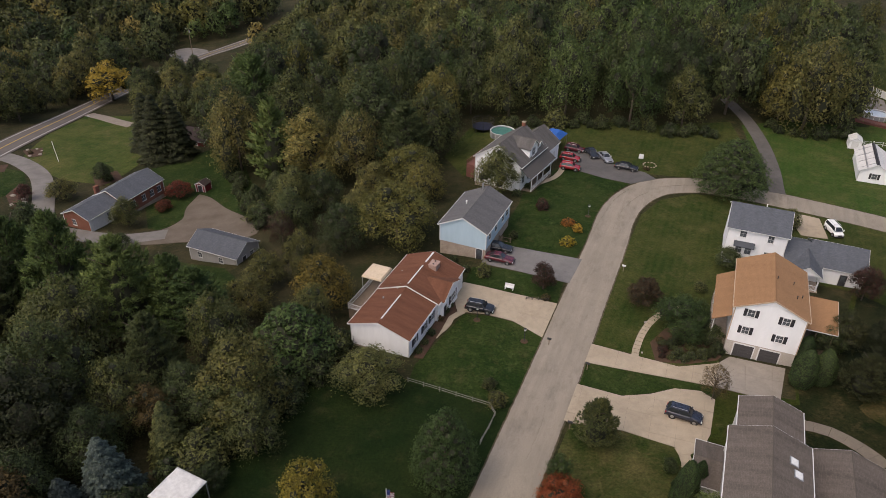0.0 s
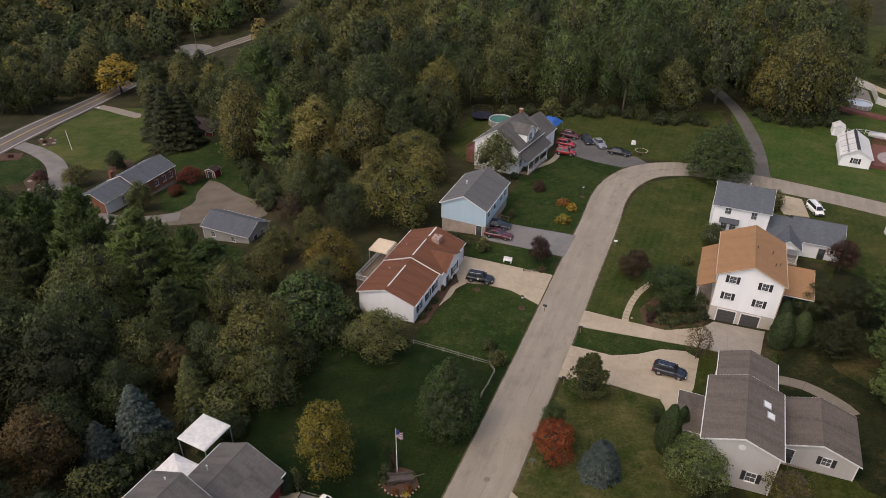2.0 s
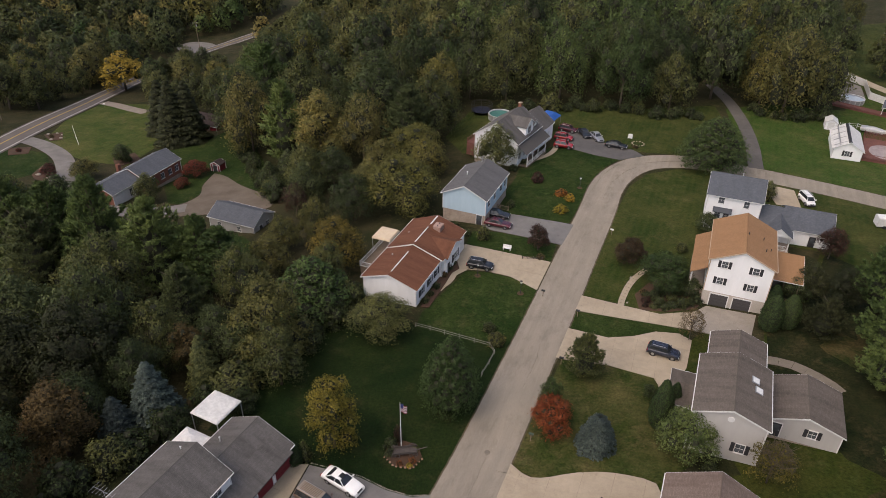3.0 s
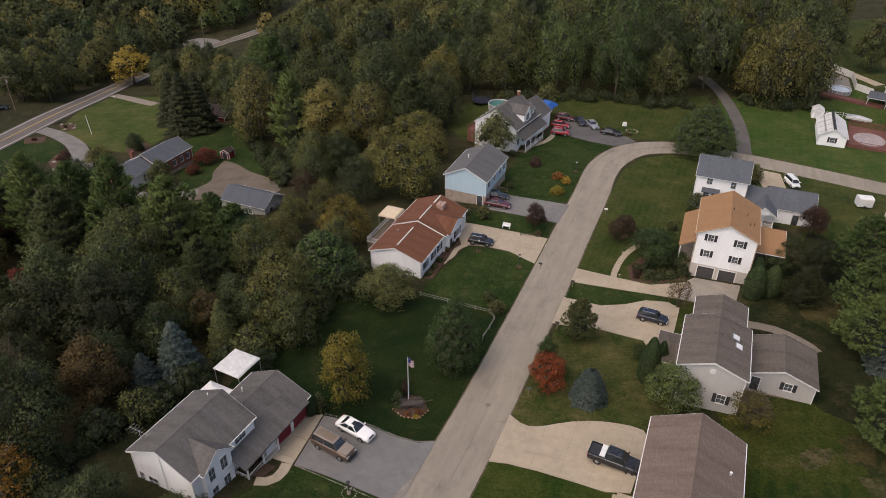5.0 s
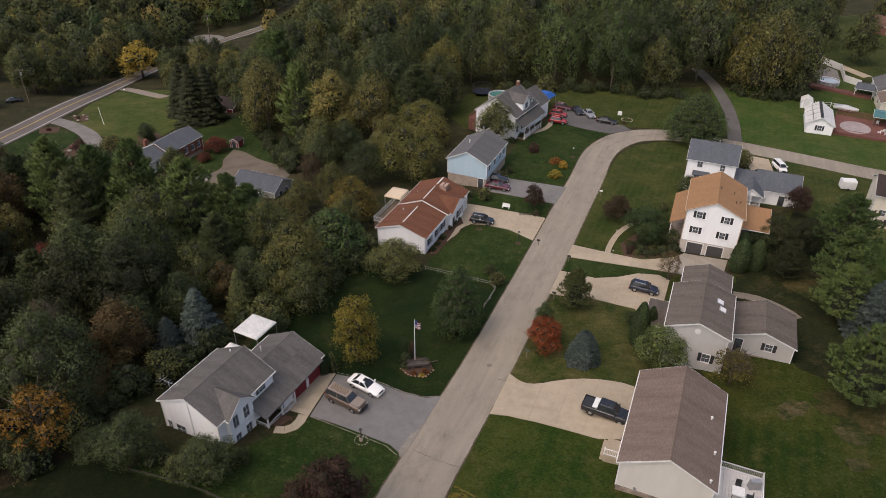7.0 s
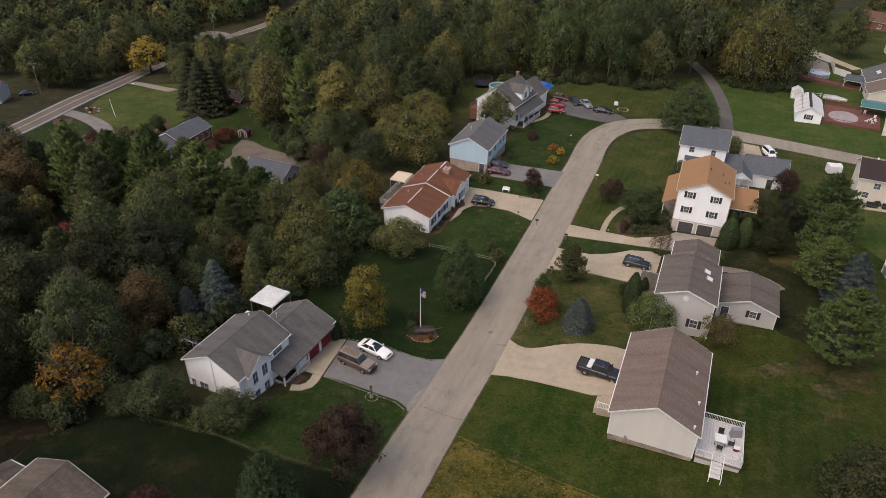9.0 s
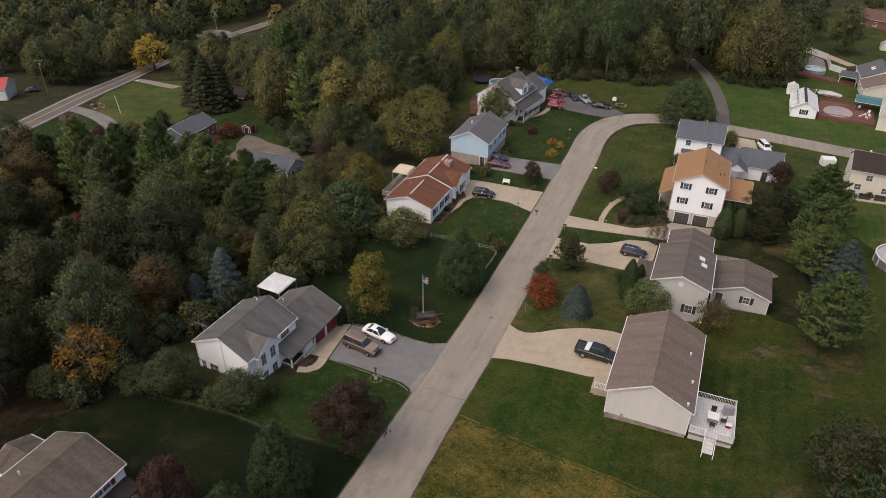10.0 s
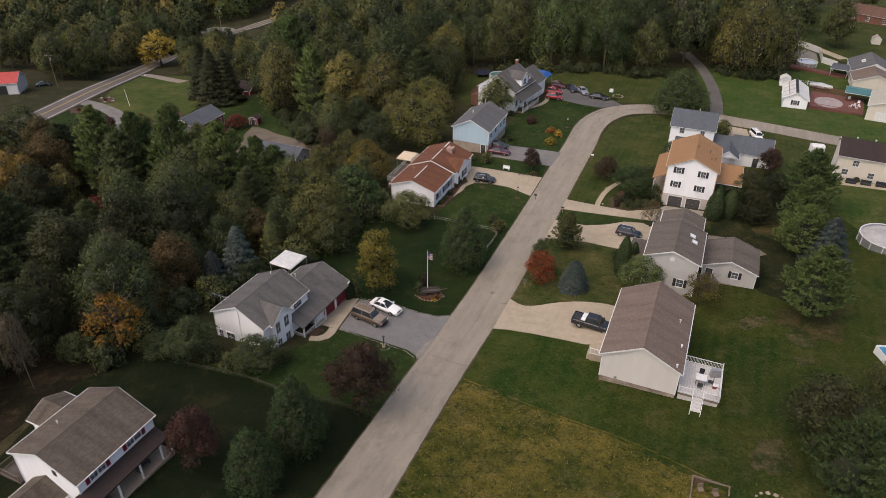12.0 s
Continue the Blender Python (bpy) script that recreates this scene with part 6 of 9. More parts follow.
def pine_crown(boughs, tufts, needles, w, long):
    """Boughs in loose whorls, each a flat plume of needle tufts that sweep outward and turn up at the tips."""
    q = ((np.arange(boughs) + 0.5) / boughs) ** 0.90
    turn = np.arange(boughs) * 2.39996 + rng.normal(0, 0.22, boughs)
    reach = 0.5 * w * (0.66 + 0.34 * np.minimum(1, q / 0.25)) * (1.03 - q ** 1.7) ** 0.80 * rng.uniform(0.66, 1.10, boughs)
    k = np.repeat(np.arange(boughs), tufts)
    n = len(k)
    u = 0.28 + 0.72 * rng.uniform(0, 1, n) ** 0.7
    out = np.stack([np.cos(turn[k]), np.sin(turn[k]), np.zeros(n)], 1)
    side = np.stack([-np.sin(turn[k]), np.cos(turn[k]), np.zeros(n)], 1)
    fan = rng.normal(0, 0.30, n) * (1.1 - 0.65 * u)
    root = out * (reach[k] * u)[:, None] + side * (reach[k] * fan)[:, None]
    root[:, 2] = 0.10 + 0.87 * q[k] - 0.16 * reach[k] * u + 0.34 * reach[k] * u ** 3 + rng.normal(0, 0.006, n)
    head = unit(out * (0.9 - 0.5 * q[k])[:, None] + side * fan[:, None] * 1.2 + np.array([0, 0, 0.45]))
    j = np.repeat(np.arange(n), needles)
    d = unit(head[j] + rng.normal(0, 0.52, (len(j), 3)))
    b = unit(np.cross(d, rng.normal(0, 1, (len(j), 3))))
    span = long * rng.uniform(0.7, 1.25, (len(j), 1))
    c = root[j] + rng.normal(0, 0.22, (len(j), 3)) * long
    tris = np.stack([c - b * span * 0.16 - d * span * 0.25, c + b * span * 0.16 - d * span * 0.25, c + d * span], 1)
    shade = unit(d * 0.55 + head[j] * 0.4 + np.array([0, 0, 0.40]))
    m = 14
    ang = np.arange(m) * 2 * np.pi / m
    rings = [np.stack([np.cos(ang) * r * w, np.sin(ang) * r * w, np.full(m, z)], 1) for r, z in ((0.12, 0.10), (0.20, 0.25), (0.13, 0.5))]
    hv = np.concatenate(rings + [[[0, 0, 0.72]]])
    ht = [[i + o, (i + 1) % m + o, i + m + o] for o in (0, m) for i in range(m)] + [[(i + 1) % m + o, (i + 1) % m + m + o, i + m + o] for o in (0, m) for i in range(m)] + [[2 * m + i, 2 * m + (i + 1) % m, 3 * m] for i in range(m)]
    return tris, shade, hv, np.array(ht)


def trunk_mesh(name, h, r, limbs, spread):
    """A tapered trunk with limbs that reach into the crown, for a unit tree."""
    s, bend = Shape(), [(0, 0, 0), (rng.uniform(-.01, .01), rng.uniform(-.01, .01), h * 0.5), (rng.uniform(-.02, .02), rng.uniform(-.02, .02), h)]
    s.tube(bend[0], bend[1], r, r * 0.75, 7)
    s.tube(bend[1], bend[2], r * 0.75, r * 0.35, 7)
    for i in range(limbs):
        a, z = i * 2.4, h * (0.5 + 0.4 * i / max(1, limbs))
        p = (bend[1][0], bend[1][1], z)
        q = (math.cos(a) * spread, math.sin(a) * spread, z + spread * 0.9)
        s.tube(p, q, r * 0.45, r * 0.15, 5)
    s.smooth = True
    return s.mesh(name, BARK)


FORMS = {}


def form(key, leaf):
    """The crown and trunk meshes of one kind of tree (height 1), made once for each foliage."""
    if (key, leaf) in FORMS:
        return FORMS[key, leaf]
    if key.startswith("round"):
        w, limbs, clumps = {"round": (0.80, 13, 230), "round2": (0.95, 17, 280), "round3": (0.66, 11, 200), "roundyard": (0.84, 16, 300)}[key.removesuffix("fine")]
        cnt, size = (7800, 0.0160) if key.endswith(("fine", "yard")) else (3500, 0.024)
        data, tr = limbs_crown(limbs, clumps, cnt, w, 0.14 if key == "roundyard" else 0.08, size, 0.050 if key == "roundyard" else 0.056, 0.40 if cnt > 5000 else 0.52), (0.62, 0.022, 6, 0.2)
    elif key == "oval":
        data, tr = limbs_crown(15, 150, 7000, 0.62, 0.06, 0.0135, 0.046, 0.45, 0.74, 0.9), (0.7, 0.018, 6, 0.14)
    elif key == "pear":
        data, tr = limbs_crown(0, 480, 13500, 0.8, 0.0, 0.0130, 0.036, 0.34, 0.6, 0.7, puffs_egg(64, 0.92)), (0.5, 0.022, 4, 0.15)
    elif key == "sparse":
        data, tr = limbs_crown(12, 70, 1900, 0.8, 0.2, 0.020, 0.05, 0.05, 0.6, 0.9), (0.8, 0.016, 18, 0.32)
    elif key == "column":
        data, tr = clipped_crown(7500, 0.5, 0.018, 0.075), (0.5, 0.02, 0, 0.1)
    elif key == "dome":
        data, tr = spruce_crown(9000, 0.86, 0.046, 0.42), (0.8, 0.018, 0, 0.1)
    elif key == "conifer":
        data, tr = crown_of(puffs_egg(40, 1.05, 0.0), 6000, 0.028, 0.88, 2.0), (0.6, 0.022, 0, 0.1)
    elif key == "spruce":
        data, tr = spruce_crown(7500, 0.62, 0.042), (0.8, 0.018, 0, 0.1)
    elif key in ("pine", "pinewood"):
        data, tr = pine_crown(*((80, 19, 12, 0.92, 0.035) if key == "pine" else (44, 12, 9, 0.92, 0.060))), (0.93, 0.018, 5, 0.2)
    elif key == "bare":
        data, tr = crown_of(puffs_round(26, 0.95, low=0.2), 2600, 0.0075, 0.02, 9.0, 2.0), (0.75, 0.016, 26, 0.34)
    else:  # bush
        data, tr = limbs_crown(12, 110, 1400, 1.15, -0.15, 0.052, 0.11, 0.7), (0.4, 0.02, 0, 0.1)
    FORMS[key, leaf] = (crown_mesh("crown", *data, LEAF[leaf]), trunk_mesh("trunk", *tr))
    return FORMS[key, leaf]


WIDTH = {"roundyard": 0.86, "roundfine": 0.86, "round2fine": 1.0, "round3fine": 0.72, "pinewood": 0.84, "round": 0.86, "round2": 1.0, "round3": 0.72, "oval": 0.66, "sparse": 0.82, "pear": 0.80, "column": 0.5, "dome": 0.86, "conifer": 0.88, "spruce": 0.62, "pine": 0.86, "bare": 1.0, "bush": 1.15}


def tree(x, y, key, leaf, h, w, name, label, category, group="", turn=None):
    """One tree of height h and crown width w."""
    crown, trunk = form(key, leaf)
    top = thing(name, label, category, x, y, float(land(x, y)) - 0.05, 0, group)
    k = w / (WIDTH[key] * h)
    top.matrix_basis = top.matrix_basis @ pose(0, 0, 0, 0, 0, rng.uniform(0, 360) if turn is None else turn) @ Matrix.Diagonal((h * k, h * k, h, 1))
    part("trunk", trunk, BARK, top)
    part("crown", crown, LEAF[leaf], top)
    return top


LOOKS = {"green": "green", "deep": "dark green", "lush": "lush green", "forest": "dark forest green", "sunny": "bright yellow", "dark": "dull dark olive", "mellow": "yellowing green", "fresh": "fresh green", "olive": "olive-yellow", "gold": "golden autumn", "amber": "amber and olive", "rust": "rusty brown", "orange": "orange autumn", "red": "fiery red", "pear": "deep green", "plum": "dark purple", "dusky": "dull brown-purple", "crimson": "deep crimson",
         "pine": "soft green", "spruce": "blue-green", "bare": "thin brown", "yellow": "bright yellow"}
KINDS = {"round": ("tree", "broad-leaved tree", "tree"), "oval": ("tree", "slender tree", "tree"), "sparse": ("tree", "half-bare tree", "tree"), "pear": ("ornamental_pear", "dense egg-shaped tree", "tree"), "column": ("arborvitae", "columnar evergreen", "shrub"),
         "dome": ("spruce", "dense rounded spruce", "tree"), "conifer": ("juniper", "dense spreading evergreen", "shrub"), "spruce": ("spruce", "conical spruce", "tree"), "pine": ("white_pine", "tall white pine", "tree"), "bare": ("small_tree", "nearly bare small tree", "tree"), "bush": ("flower_bush", "flowering bush", "bush")}
YARD = []


def plant(key, leaf, x, y, hh, ww):
    """One tree or shrub of the yards: form, foliage, place, height and width."""
    nm, lb, cat = KINDS[key]
    where = "on a lawn" if x > -45 and y < 60 else "at the wood's edge"
    if hh < 4.5 and key == "round":
        nm, lb, cat = "shrub", "rounded garden shrub", "shrub"
    tree(x, y, ("round2fine" if ww > 9 else "roundyard") if key == "round" and y < 100 else key, leaf, hh, ww, nm, f"{LOOKS[leaf]} {lb} {where}", cat)
    YARD.append((x, y, ww))


plant("pear", "pear", -18.9, -20.7, 10.7, 6.6)
plant("oval", "gold", -31.9, -27.7, 10.6, 6.4)
plant("round", "red", -7.4, -24.6, 5.1, 5.3)
plant("oval", "fresh", -7.2, -22.4, 6.2, 3.4)
plant("dome", "spruce", -2.6, -27.4, 5.0, 4.1)
plant("pine", "green", -1.8, -15.0, 6.9, 5.6)
plant("round", "lush", 7.0, -28.6, 6.2, 6.8)
plant("column", "forest", 5.2, -24.2, 7.2, 2.6)
plant("column", "forest", 7.2, -22.4, 5.2, 1.8)
plant("sparse", "amber", 14.1, -33.1, 5.6, 5.2)
plant("round", "fresh", 13.6, 5.2, 6.4, 8.3)
plant("round", "deep", 17.2, 3.0, 3.4, 3.2)
plant("column", "forest", 25.6, -5.2, 6.0, 3.1)
plant("column", "forest", 28.2, -4.8, 5.6, 2.9)
plant("round", "green", 102.4, 110.0, 15.0, 12.0)
plant("round", "deep", 98.8, 128.0, 14.0, 11.0)
plant("round", "green", 141.0, 166.0, 13.0, 10.0)
plant("round", "deep", 107.6, 156.0, 14.0, 11.0)
plant("round", "olive", 121.5, 168.0, 13.0, 10.0)
plant("round", "green", -84.6, 51.6, 7.0, 6.0)
plant("round", "deep", -81.7, 42.0, 3.2, 3.6)
plant("round", "plum", -113.0, 64.6, 4.0, 3.6)
plant("round", "dusky", 10.0, 12.0, 4.8, 5.3)
plant("pear", "lush", 35.1, 49.4, 10.8, 12.8)
plant("round", "plum", -4.4, 15.2, 5.0, 4.0)
plant("bush", "yellow", 1.0, 27.6, 1.8, 2.5)
plant("bush", "yellow", 3.3, 32.2, 1.6, 2.0)
plant("bush", "orange", 2.1, 34.6, 1.4, 2.3)
plant("column", "forest", 27.4, -1.2, 5.0, 2.6)
plant("round", "mellow", -27.6, 30.7, 12.2, 14.8)
plant("round", "green", -28.5, -6.7, 6.4, 8.9)
plant("round", "green", -9.6, 48.0, 9.6, 9.0)
plant("round", "plum", -31.3, -54.3, 9.5, 7.8)
plant("round", "plum", -46.2, -65.0, 8.1, 5.1)
plant("pear", "pear", -36.9, -62.0, 10.0, 5.6)
plant("pear", "pear", -39.9, -67.8, 8.1, 5.0)
plant("round", "deep", -52.7, -46.8, 6.4, 6.2)
plant("round", "deep", -44.4, -48.5, 5.2, 5.8)
plant("sparse", "orange", -62.0, -46.0, 9.4, 7.6)
plant("bare", "bare", -66.5, -34.0, 13.5, 6.5)
plant("bare", "bare", -69.0, -53.4, 11.0, 4.0)
plant("round", "dark", -73.0, -47.5, 11.5, 9.6)
plant("round", "dark", -78.5, -52.5, 13.0, 11.0)
plant("round", "dark", -74.5, -57.5, 8.0, 6.6)
plant("round", "deep", -66.8, -47.0, 4.2, 4.6)
plant("pine", "pine", 28.0, -36.3, 11.4, 9.6)
plant("pine", "pine", 34.2, -19.0, 9.0, 8.8)
plant("pine", "pine", 42.6, -1.8, 11.4, 11.0)
plant("spruce", "spruce", 36.4, -22.6, 8.6, 6.6)
plant("pine", "dark", 31.8, -7.3, 6.6, 6.0)
plant("round", "dark", 17.0, -61.0, 10.2, 8.8)
plant("round", "crimson", -83.0, -6.0, 8.5, 6.0)
plant("pine", "lush", 16.5, -67.2, 11.2, 7.9)
plant("round", "green", 26.6, -54.8, 7.4, 3.8)
plant("round", "plum", 42.6, 13.3, 6.2, 5.0)
plant("round", "sunny", -130.6, 148.5, 13.6, 16.0)
plant("spruce", "dark", -92.1, 90.3, 17.9, 9.9)
plant("spruce", "dark", -98.2, 98.9, 15.8, 9.6)
plant("spruce", "dark", -88.2, 91.5, 17.4, 9.0)
plant("round", "olive", -105.3, 65.4, 5.0, 6.7)
plant("round", "deep", -100.8, 76.1, 5.2, 5.0)
plant("round", "crimson", -79.0, 66.2, 4.4, 6.2)
plant("round", "crimson", -80.2, 59.8, 2.5, 4.1)
plant("spruce", "spruce", -53.4, -23.1, 9.4, 6.0)
plant("spruce", "spruce", -56.6, -26.0, 6.4, 4.6)
plant("spruce", "green", -49.6, -16.8, 8.8, 4.7)
plant("oval", "green", -40.2, -16.8, 9.4, 6.5)
plant("oval", "deep", -45.8, -13.2, 8.0, 6.0)
plant("round", "deep", -49.5, -10.5, 9.0, 7.0)
plant("round", "deep", -57.0, -19.0, 9.5, 7.4)
plant("round", "deep", -43.8, -21.8, 3.4, 4.2)
plant("round", "deep", -61.0, -25.0, 9.0, 7.0)
plant("oval", "rust", -52.4, -13.6, 8.0, 5.6)
plant("bare", "rust", 13.8, -7.8, 5.2, 4.6)
plant("conifer", "pine", -39.1, -0.4, 9.3, 10.6)
plant("round", "amber", -37.2, 12.2, 10.1, 9.0)
plant("round", "olive", -48.1, 21.2, 6.9, 7.0)
plant("bare", "plum", -48.6, 35.2, 7.4, 6.4)
plant("round", "deep", -43.5, 50.1, 9.3, 9.8)
plant("conifer", "deep", -54.4, 56.6, 7.5, 5.3)
plant("round", "green", 41.4, 36.4, 3.7, 3.9)
plant("pine", "pine", -54.3, 7.6, 12.4, 10.5)
plant("pine", "pine", -64.9, 8.9, 17.8, 13.5)
plant("pine", "pine", -74.6, 12.0, 20.9, 12.8)
plant("pine", "pine", -83.3, 14.7, 19.2, 12.0)
plant("pine", "pine", -92.2, 17.4, 19.9, 12.3)
plant("pine", "pine", -58.2, 9.1, 14.2, 9.5)
plant("column", "forest", -35.9, -30.1, 3.3, 2.1)
plant("round", "deep", -57.2, -45.7, 3.0, 4.9)
plant("round", "deep", 25.7, 22.5, 3.7, 4.5)
plant("round", "green", 19.5, 15.7, 1.7, 2.2)
plant("conifer", "deep", -58.2, 54.1, 6.4, 3.9)
plant("bare", "bare", 14.7, -32.5, 5.2, 4.6)
plant("round", "deep", 5.4, -19.4, 2.2, 1.8)
plant("round", "deep", 31.3, 0.9, 4.8, 4.5)
plant("round", "dark", 37.5, -0.5, 6.8, 5.3)
plant("round", "dark", 34.0, 1.7, 6.1, 5.4)
plant("round", "mellow", -26.0, 53.0, 10.6, 13.0)
plant("round", "mellow", 58.5, 85.0, 14.0, 11.0)
plant("pine", "pine", 37.8, -11.7, 10.4, 8.8)

# ---- the woods ----
WOOD_WEST = [(-33, 4), (-37, -6), (-45, -17), (-52, -26), (-59, -36), (-62, -46), (-69, -54), (-78, -62), (-102, -44), (-124, 0), (-134, 30), (-128, 46), (-112, 40), (-92, 36), (-74, 20), (-58, 14), (-50, 26), (-48, 46), (-56, 56), (-64, 70), (-74, 78), (-80, 92), (-98, 96), (-112, 130), (-122, 150)]
WOOD_NORTH = [(-120, 200), (-108, 225), (-60, 250), (20, 235), (60, 215), (110, 200), (96, 150), (82, 110), (77, 88), (74, 79.5), (66, 79), (58, 81), (54, 88), (47, 88), (42.5, 78), (33, 78.5), (22, 82.5), (12, 84.5), (-14, 88), (-22, 76), (-22, 58), (-16, 44), (-24, 40), (-30, 28), (-29, 20)]
WOOD_FAR = [(-142.5, 108), (-142, 150), (-140, 180), (-135, 212), (-125, 250), (-100, 290), (-200, 305), (-222, 210), (-188, 140), (-165, 128)]
WOOD_BEYOND = [(-222, 212), (-202, 306), (-150, 335), (-262, 352), (-310, 300), (-285, 232)]
WOODS = [WOOD_WEST + WOOD_NORTH, WOOD_FAR, WOOD_BEYOND]


def in_poly(p, poly):
    x, y, hit = p[0], p[1], False
    for (x0, y0), (x1, y1) in zip(poly, poly[1:] + poly[:1]):
        if (y0 > y) != (y1 > y) and x < (x1 - x0) * (y - y0) / (y1 - y0) + x0:
            hit = not hit
    return hit


CLEAR = [(-52, -30, 6), (-47.5, -24, 6), (-45.5, -19, 4), (-56, -31, 4), (-54, 30, 8), (-49, 23, 6), (-56, 17, 5), (-105, 188, 12), (-106, 168, 11), (-97, 205, 10), (-12, 87, 8), (-114, 190, 11), (-110, 208, 11), (-104, 225, 10)]
CLEAR += [(-122, 196, 9), (-117, 208, 9), (-112, 220, 8), (-124, 180, 6), (-121, 168, 6), (-130, 226, 9), (-136, 232, 9), (-126, 240, 8), (-77, 84, 6), (-80, 93, 6), (-70, 73, 5), (-34.5, 20.5, 5), (-21, 41, 6), (-29, 43, 5)]
CLEAR += [(-57, 27, 9), (-66, 31, 6), (-62, 27, 8), (-56, 22, 7), (-100, 46, 10), (-160, 96, 20), (82, 88, 6), (-92, 60, 20), (-72, 52, 16), (-62, 38, 10), (-88, 105, 9), (-84, 95, 8), (-80, 89, 6), (-112, 100, 18), (-138, 100, 8), (-46, -26, 6), (-29, 10, 8)]
spots = []
taken = [(x, y, ww * 0.38) for x, y, ww in YARD]
for poly in WOODS:
    xs, ys = [p[0] for p in poly], [p[1] for p in poly]
    tries = int((max(xs) - min(xs)) * (max(ys) - min(ys)) / 7)
    for _ in range(tries):
        p = (rng.uniform(min(xs), max(xs)), rng.uniform(min(ys), max(ys)))
        gap = 9.0 if p[1] > 60 and p[0] > -80 else 8.6 if p[1] > 8 and p[0] > -62 else 7.0
        if in_poly(p, poly) and all(math.dist(p, c[:2]) > c[2] for c in CLEAR) and all(math.dist(p, s) > gap for s in spots) and all(math.dist(p, s[:2]) > s[2] + 1.5 for s in taken):
            spots.append(p)
spots.sort(key=lambda p: math.dist(p, (-20, -60)))
MIX = [("round", "green"), ("round2", "green"), ("round", "deep"), ("round3", "olive"), ("round2", "olive"), ("round", "olive"), ("round2", "deep"), ("round3", "green"), ("round", "green"), ("pinewood", "pine"), ("round2", "deep"), ("round2", "green"), ("round2", "green"), ("round", "olive"), ("round3", "deep"), ("round", "green"), ("round2", "olive"), ("round", "green"), ("round3", "rust"), ("round2", "mellow"), ("round3", "mellow")]
far = {}
for i, p in enumerate(spots):
    south = p[1] < 30 and p[0] < -40
    pick = MIX[int(rng.integers(len(MIX)))]
    if south and rng.random() < 0.14:
        pick = ("pinewood", "pine")
    if south and rng.random() < 0.13:
        pick = (("round3", "rust"), ("round", "amber"), ("round3", "rust"))[int(rng.integers(3))]
    if p[1] > 60 and p[0] > -20 and rng.random() < 0.68:
        pick = ("round2", ("lush", "lush", "deep", "green")[int(rng.integers(4))])
    tall = p[1] > 60 and p[0] > -80
    if p[1] > 60 and (pick[0] == "bare" or pick[1] == "rust"):
        pick = ("round", "green")
    # leaf colour carries the shadow of the dense wood in the south-west
    if p[1] < -4 and p[0] < -50 and pick[1] in ("green", "olive", "mellow", "amber") and rng.random() < 0.82:
        pick = (pick[0], "dark")
    hh = rng.uniform(14.0, 23.0) if tall else rng.uniform(9.5, 17.0)
    ww = hh * (rng.uniform(0.62, 0.84) if tall else rng.uniform(0.66, 0.88))
    if p[0] < -84 and 100 < p[1] < 235 and in_poly(p, WOODS[0]):
        hh, ww = hh * 0.78, ww * 0.85
    if p[0] > -62 and 8 < p[1] < 62:
        hh, ww = hh * 0.80, ww * 0.92
        if pick[1] == "rust" or pick[0] == "pinewood":
            pick = ("round2", "olive")
    if -78 < p[0] < -44 and 0 < p[1] < 32:
        hh, ww = hh * 0.78, ww * 0.85
    if i < 100 and pick[0].startswith("round"):
        pick = (pick[0] + "fine", pick[1])
    if i < 70 and pick[0] == "pinewood":
        pick = ("pine", "deep")
    if i < 290:
        tree(p[0], p[1], *pick, hh, ww, "woodland_tree" if not pick[0].startswith("pine") else "woodland_pine", f"{LOOKS[pick[1]]} tree in the dense wood", "tree", "trees of the wood")
    else:
        far.setdefault(pick[1], []).append((p, hh, ww))


for line in ([(-54, 46), (-58, 54), (-64, 62), (-68, 72), (-72, 84)], [(-14, 86), (10, 83.5), (24, 80.5), (32, 77), (44, 76.5)], [(55, 83), (60, 79), (66, 77), (74, 77.5)], [(-33, 2), (-44, -16), (-58, -35), (-64, -50)]):
    for (x0, y0), (x1, y1) in zip(line, line[1:]):
        for k in range(int(math.dist((x0, y0), (x1, y1)) / 2.3)):
            t = k * 2.3 / math.dist((x0, y0), (x1, y1))
            hh = rng.uniform(1.8, 4.8)
            if math.dist((x0 + (x1 - x0) * t, y0 + (y1 - y0) * t), (-11.3, 85)) < 5:
                continue
            leaf = ("green", "deep", "deep")[int(rng.integers(3))]
            tree(x0 + (x1 - x0) * t + rng.normal(0, 0.7), y0 + (y1 - y0) * t + rng.normal(0, 0.9), "bush", leaf, hh, hh * rng.uniform(1.0, 1.4), "bush", f"{LOOKS[leaf]} wild bush at the wood's edge", "bush", "bushes of the wood's edge")


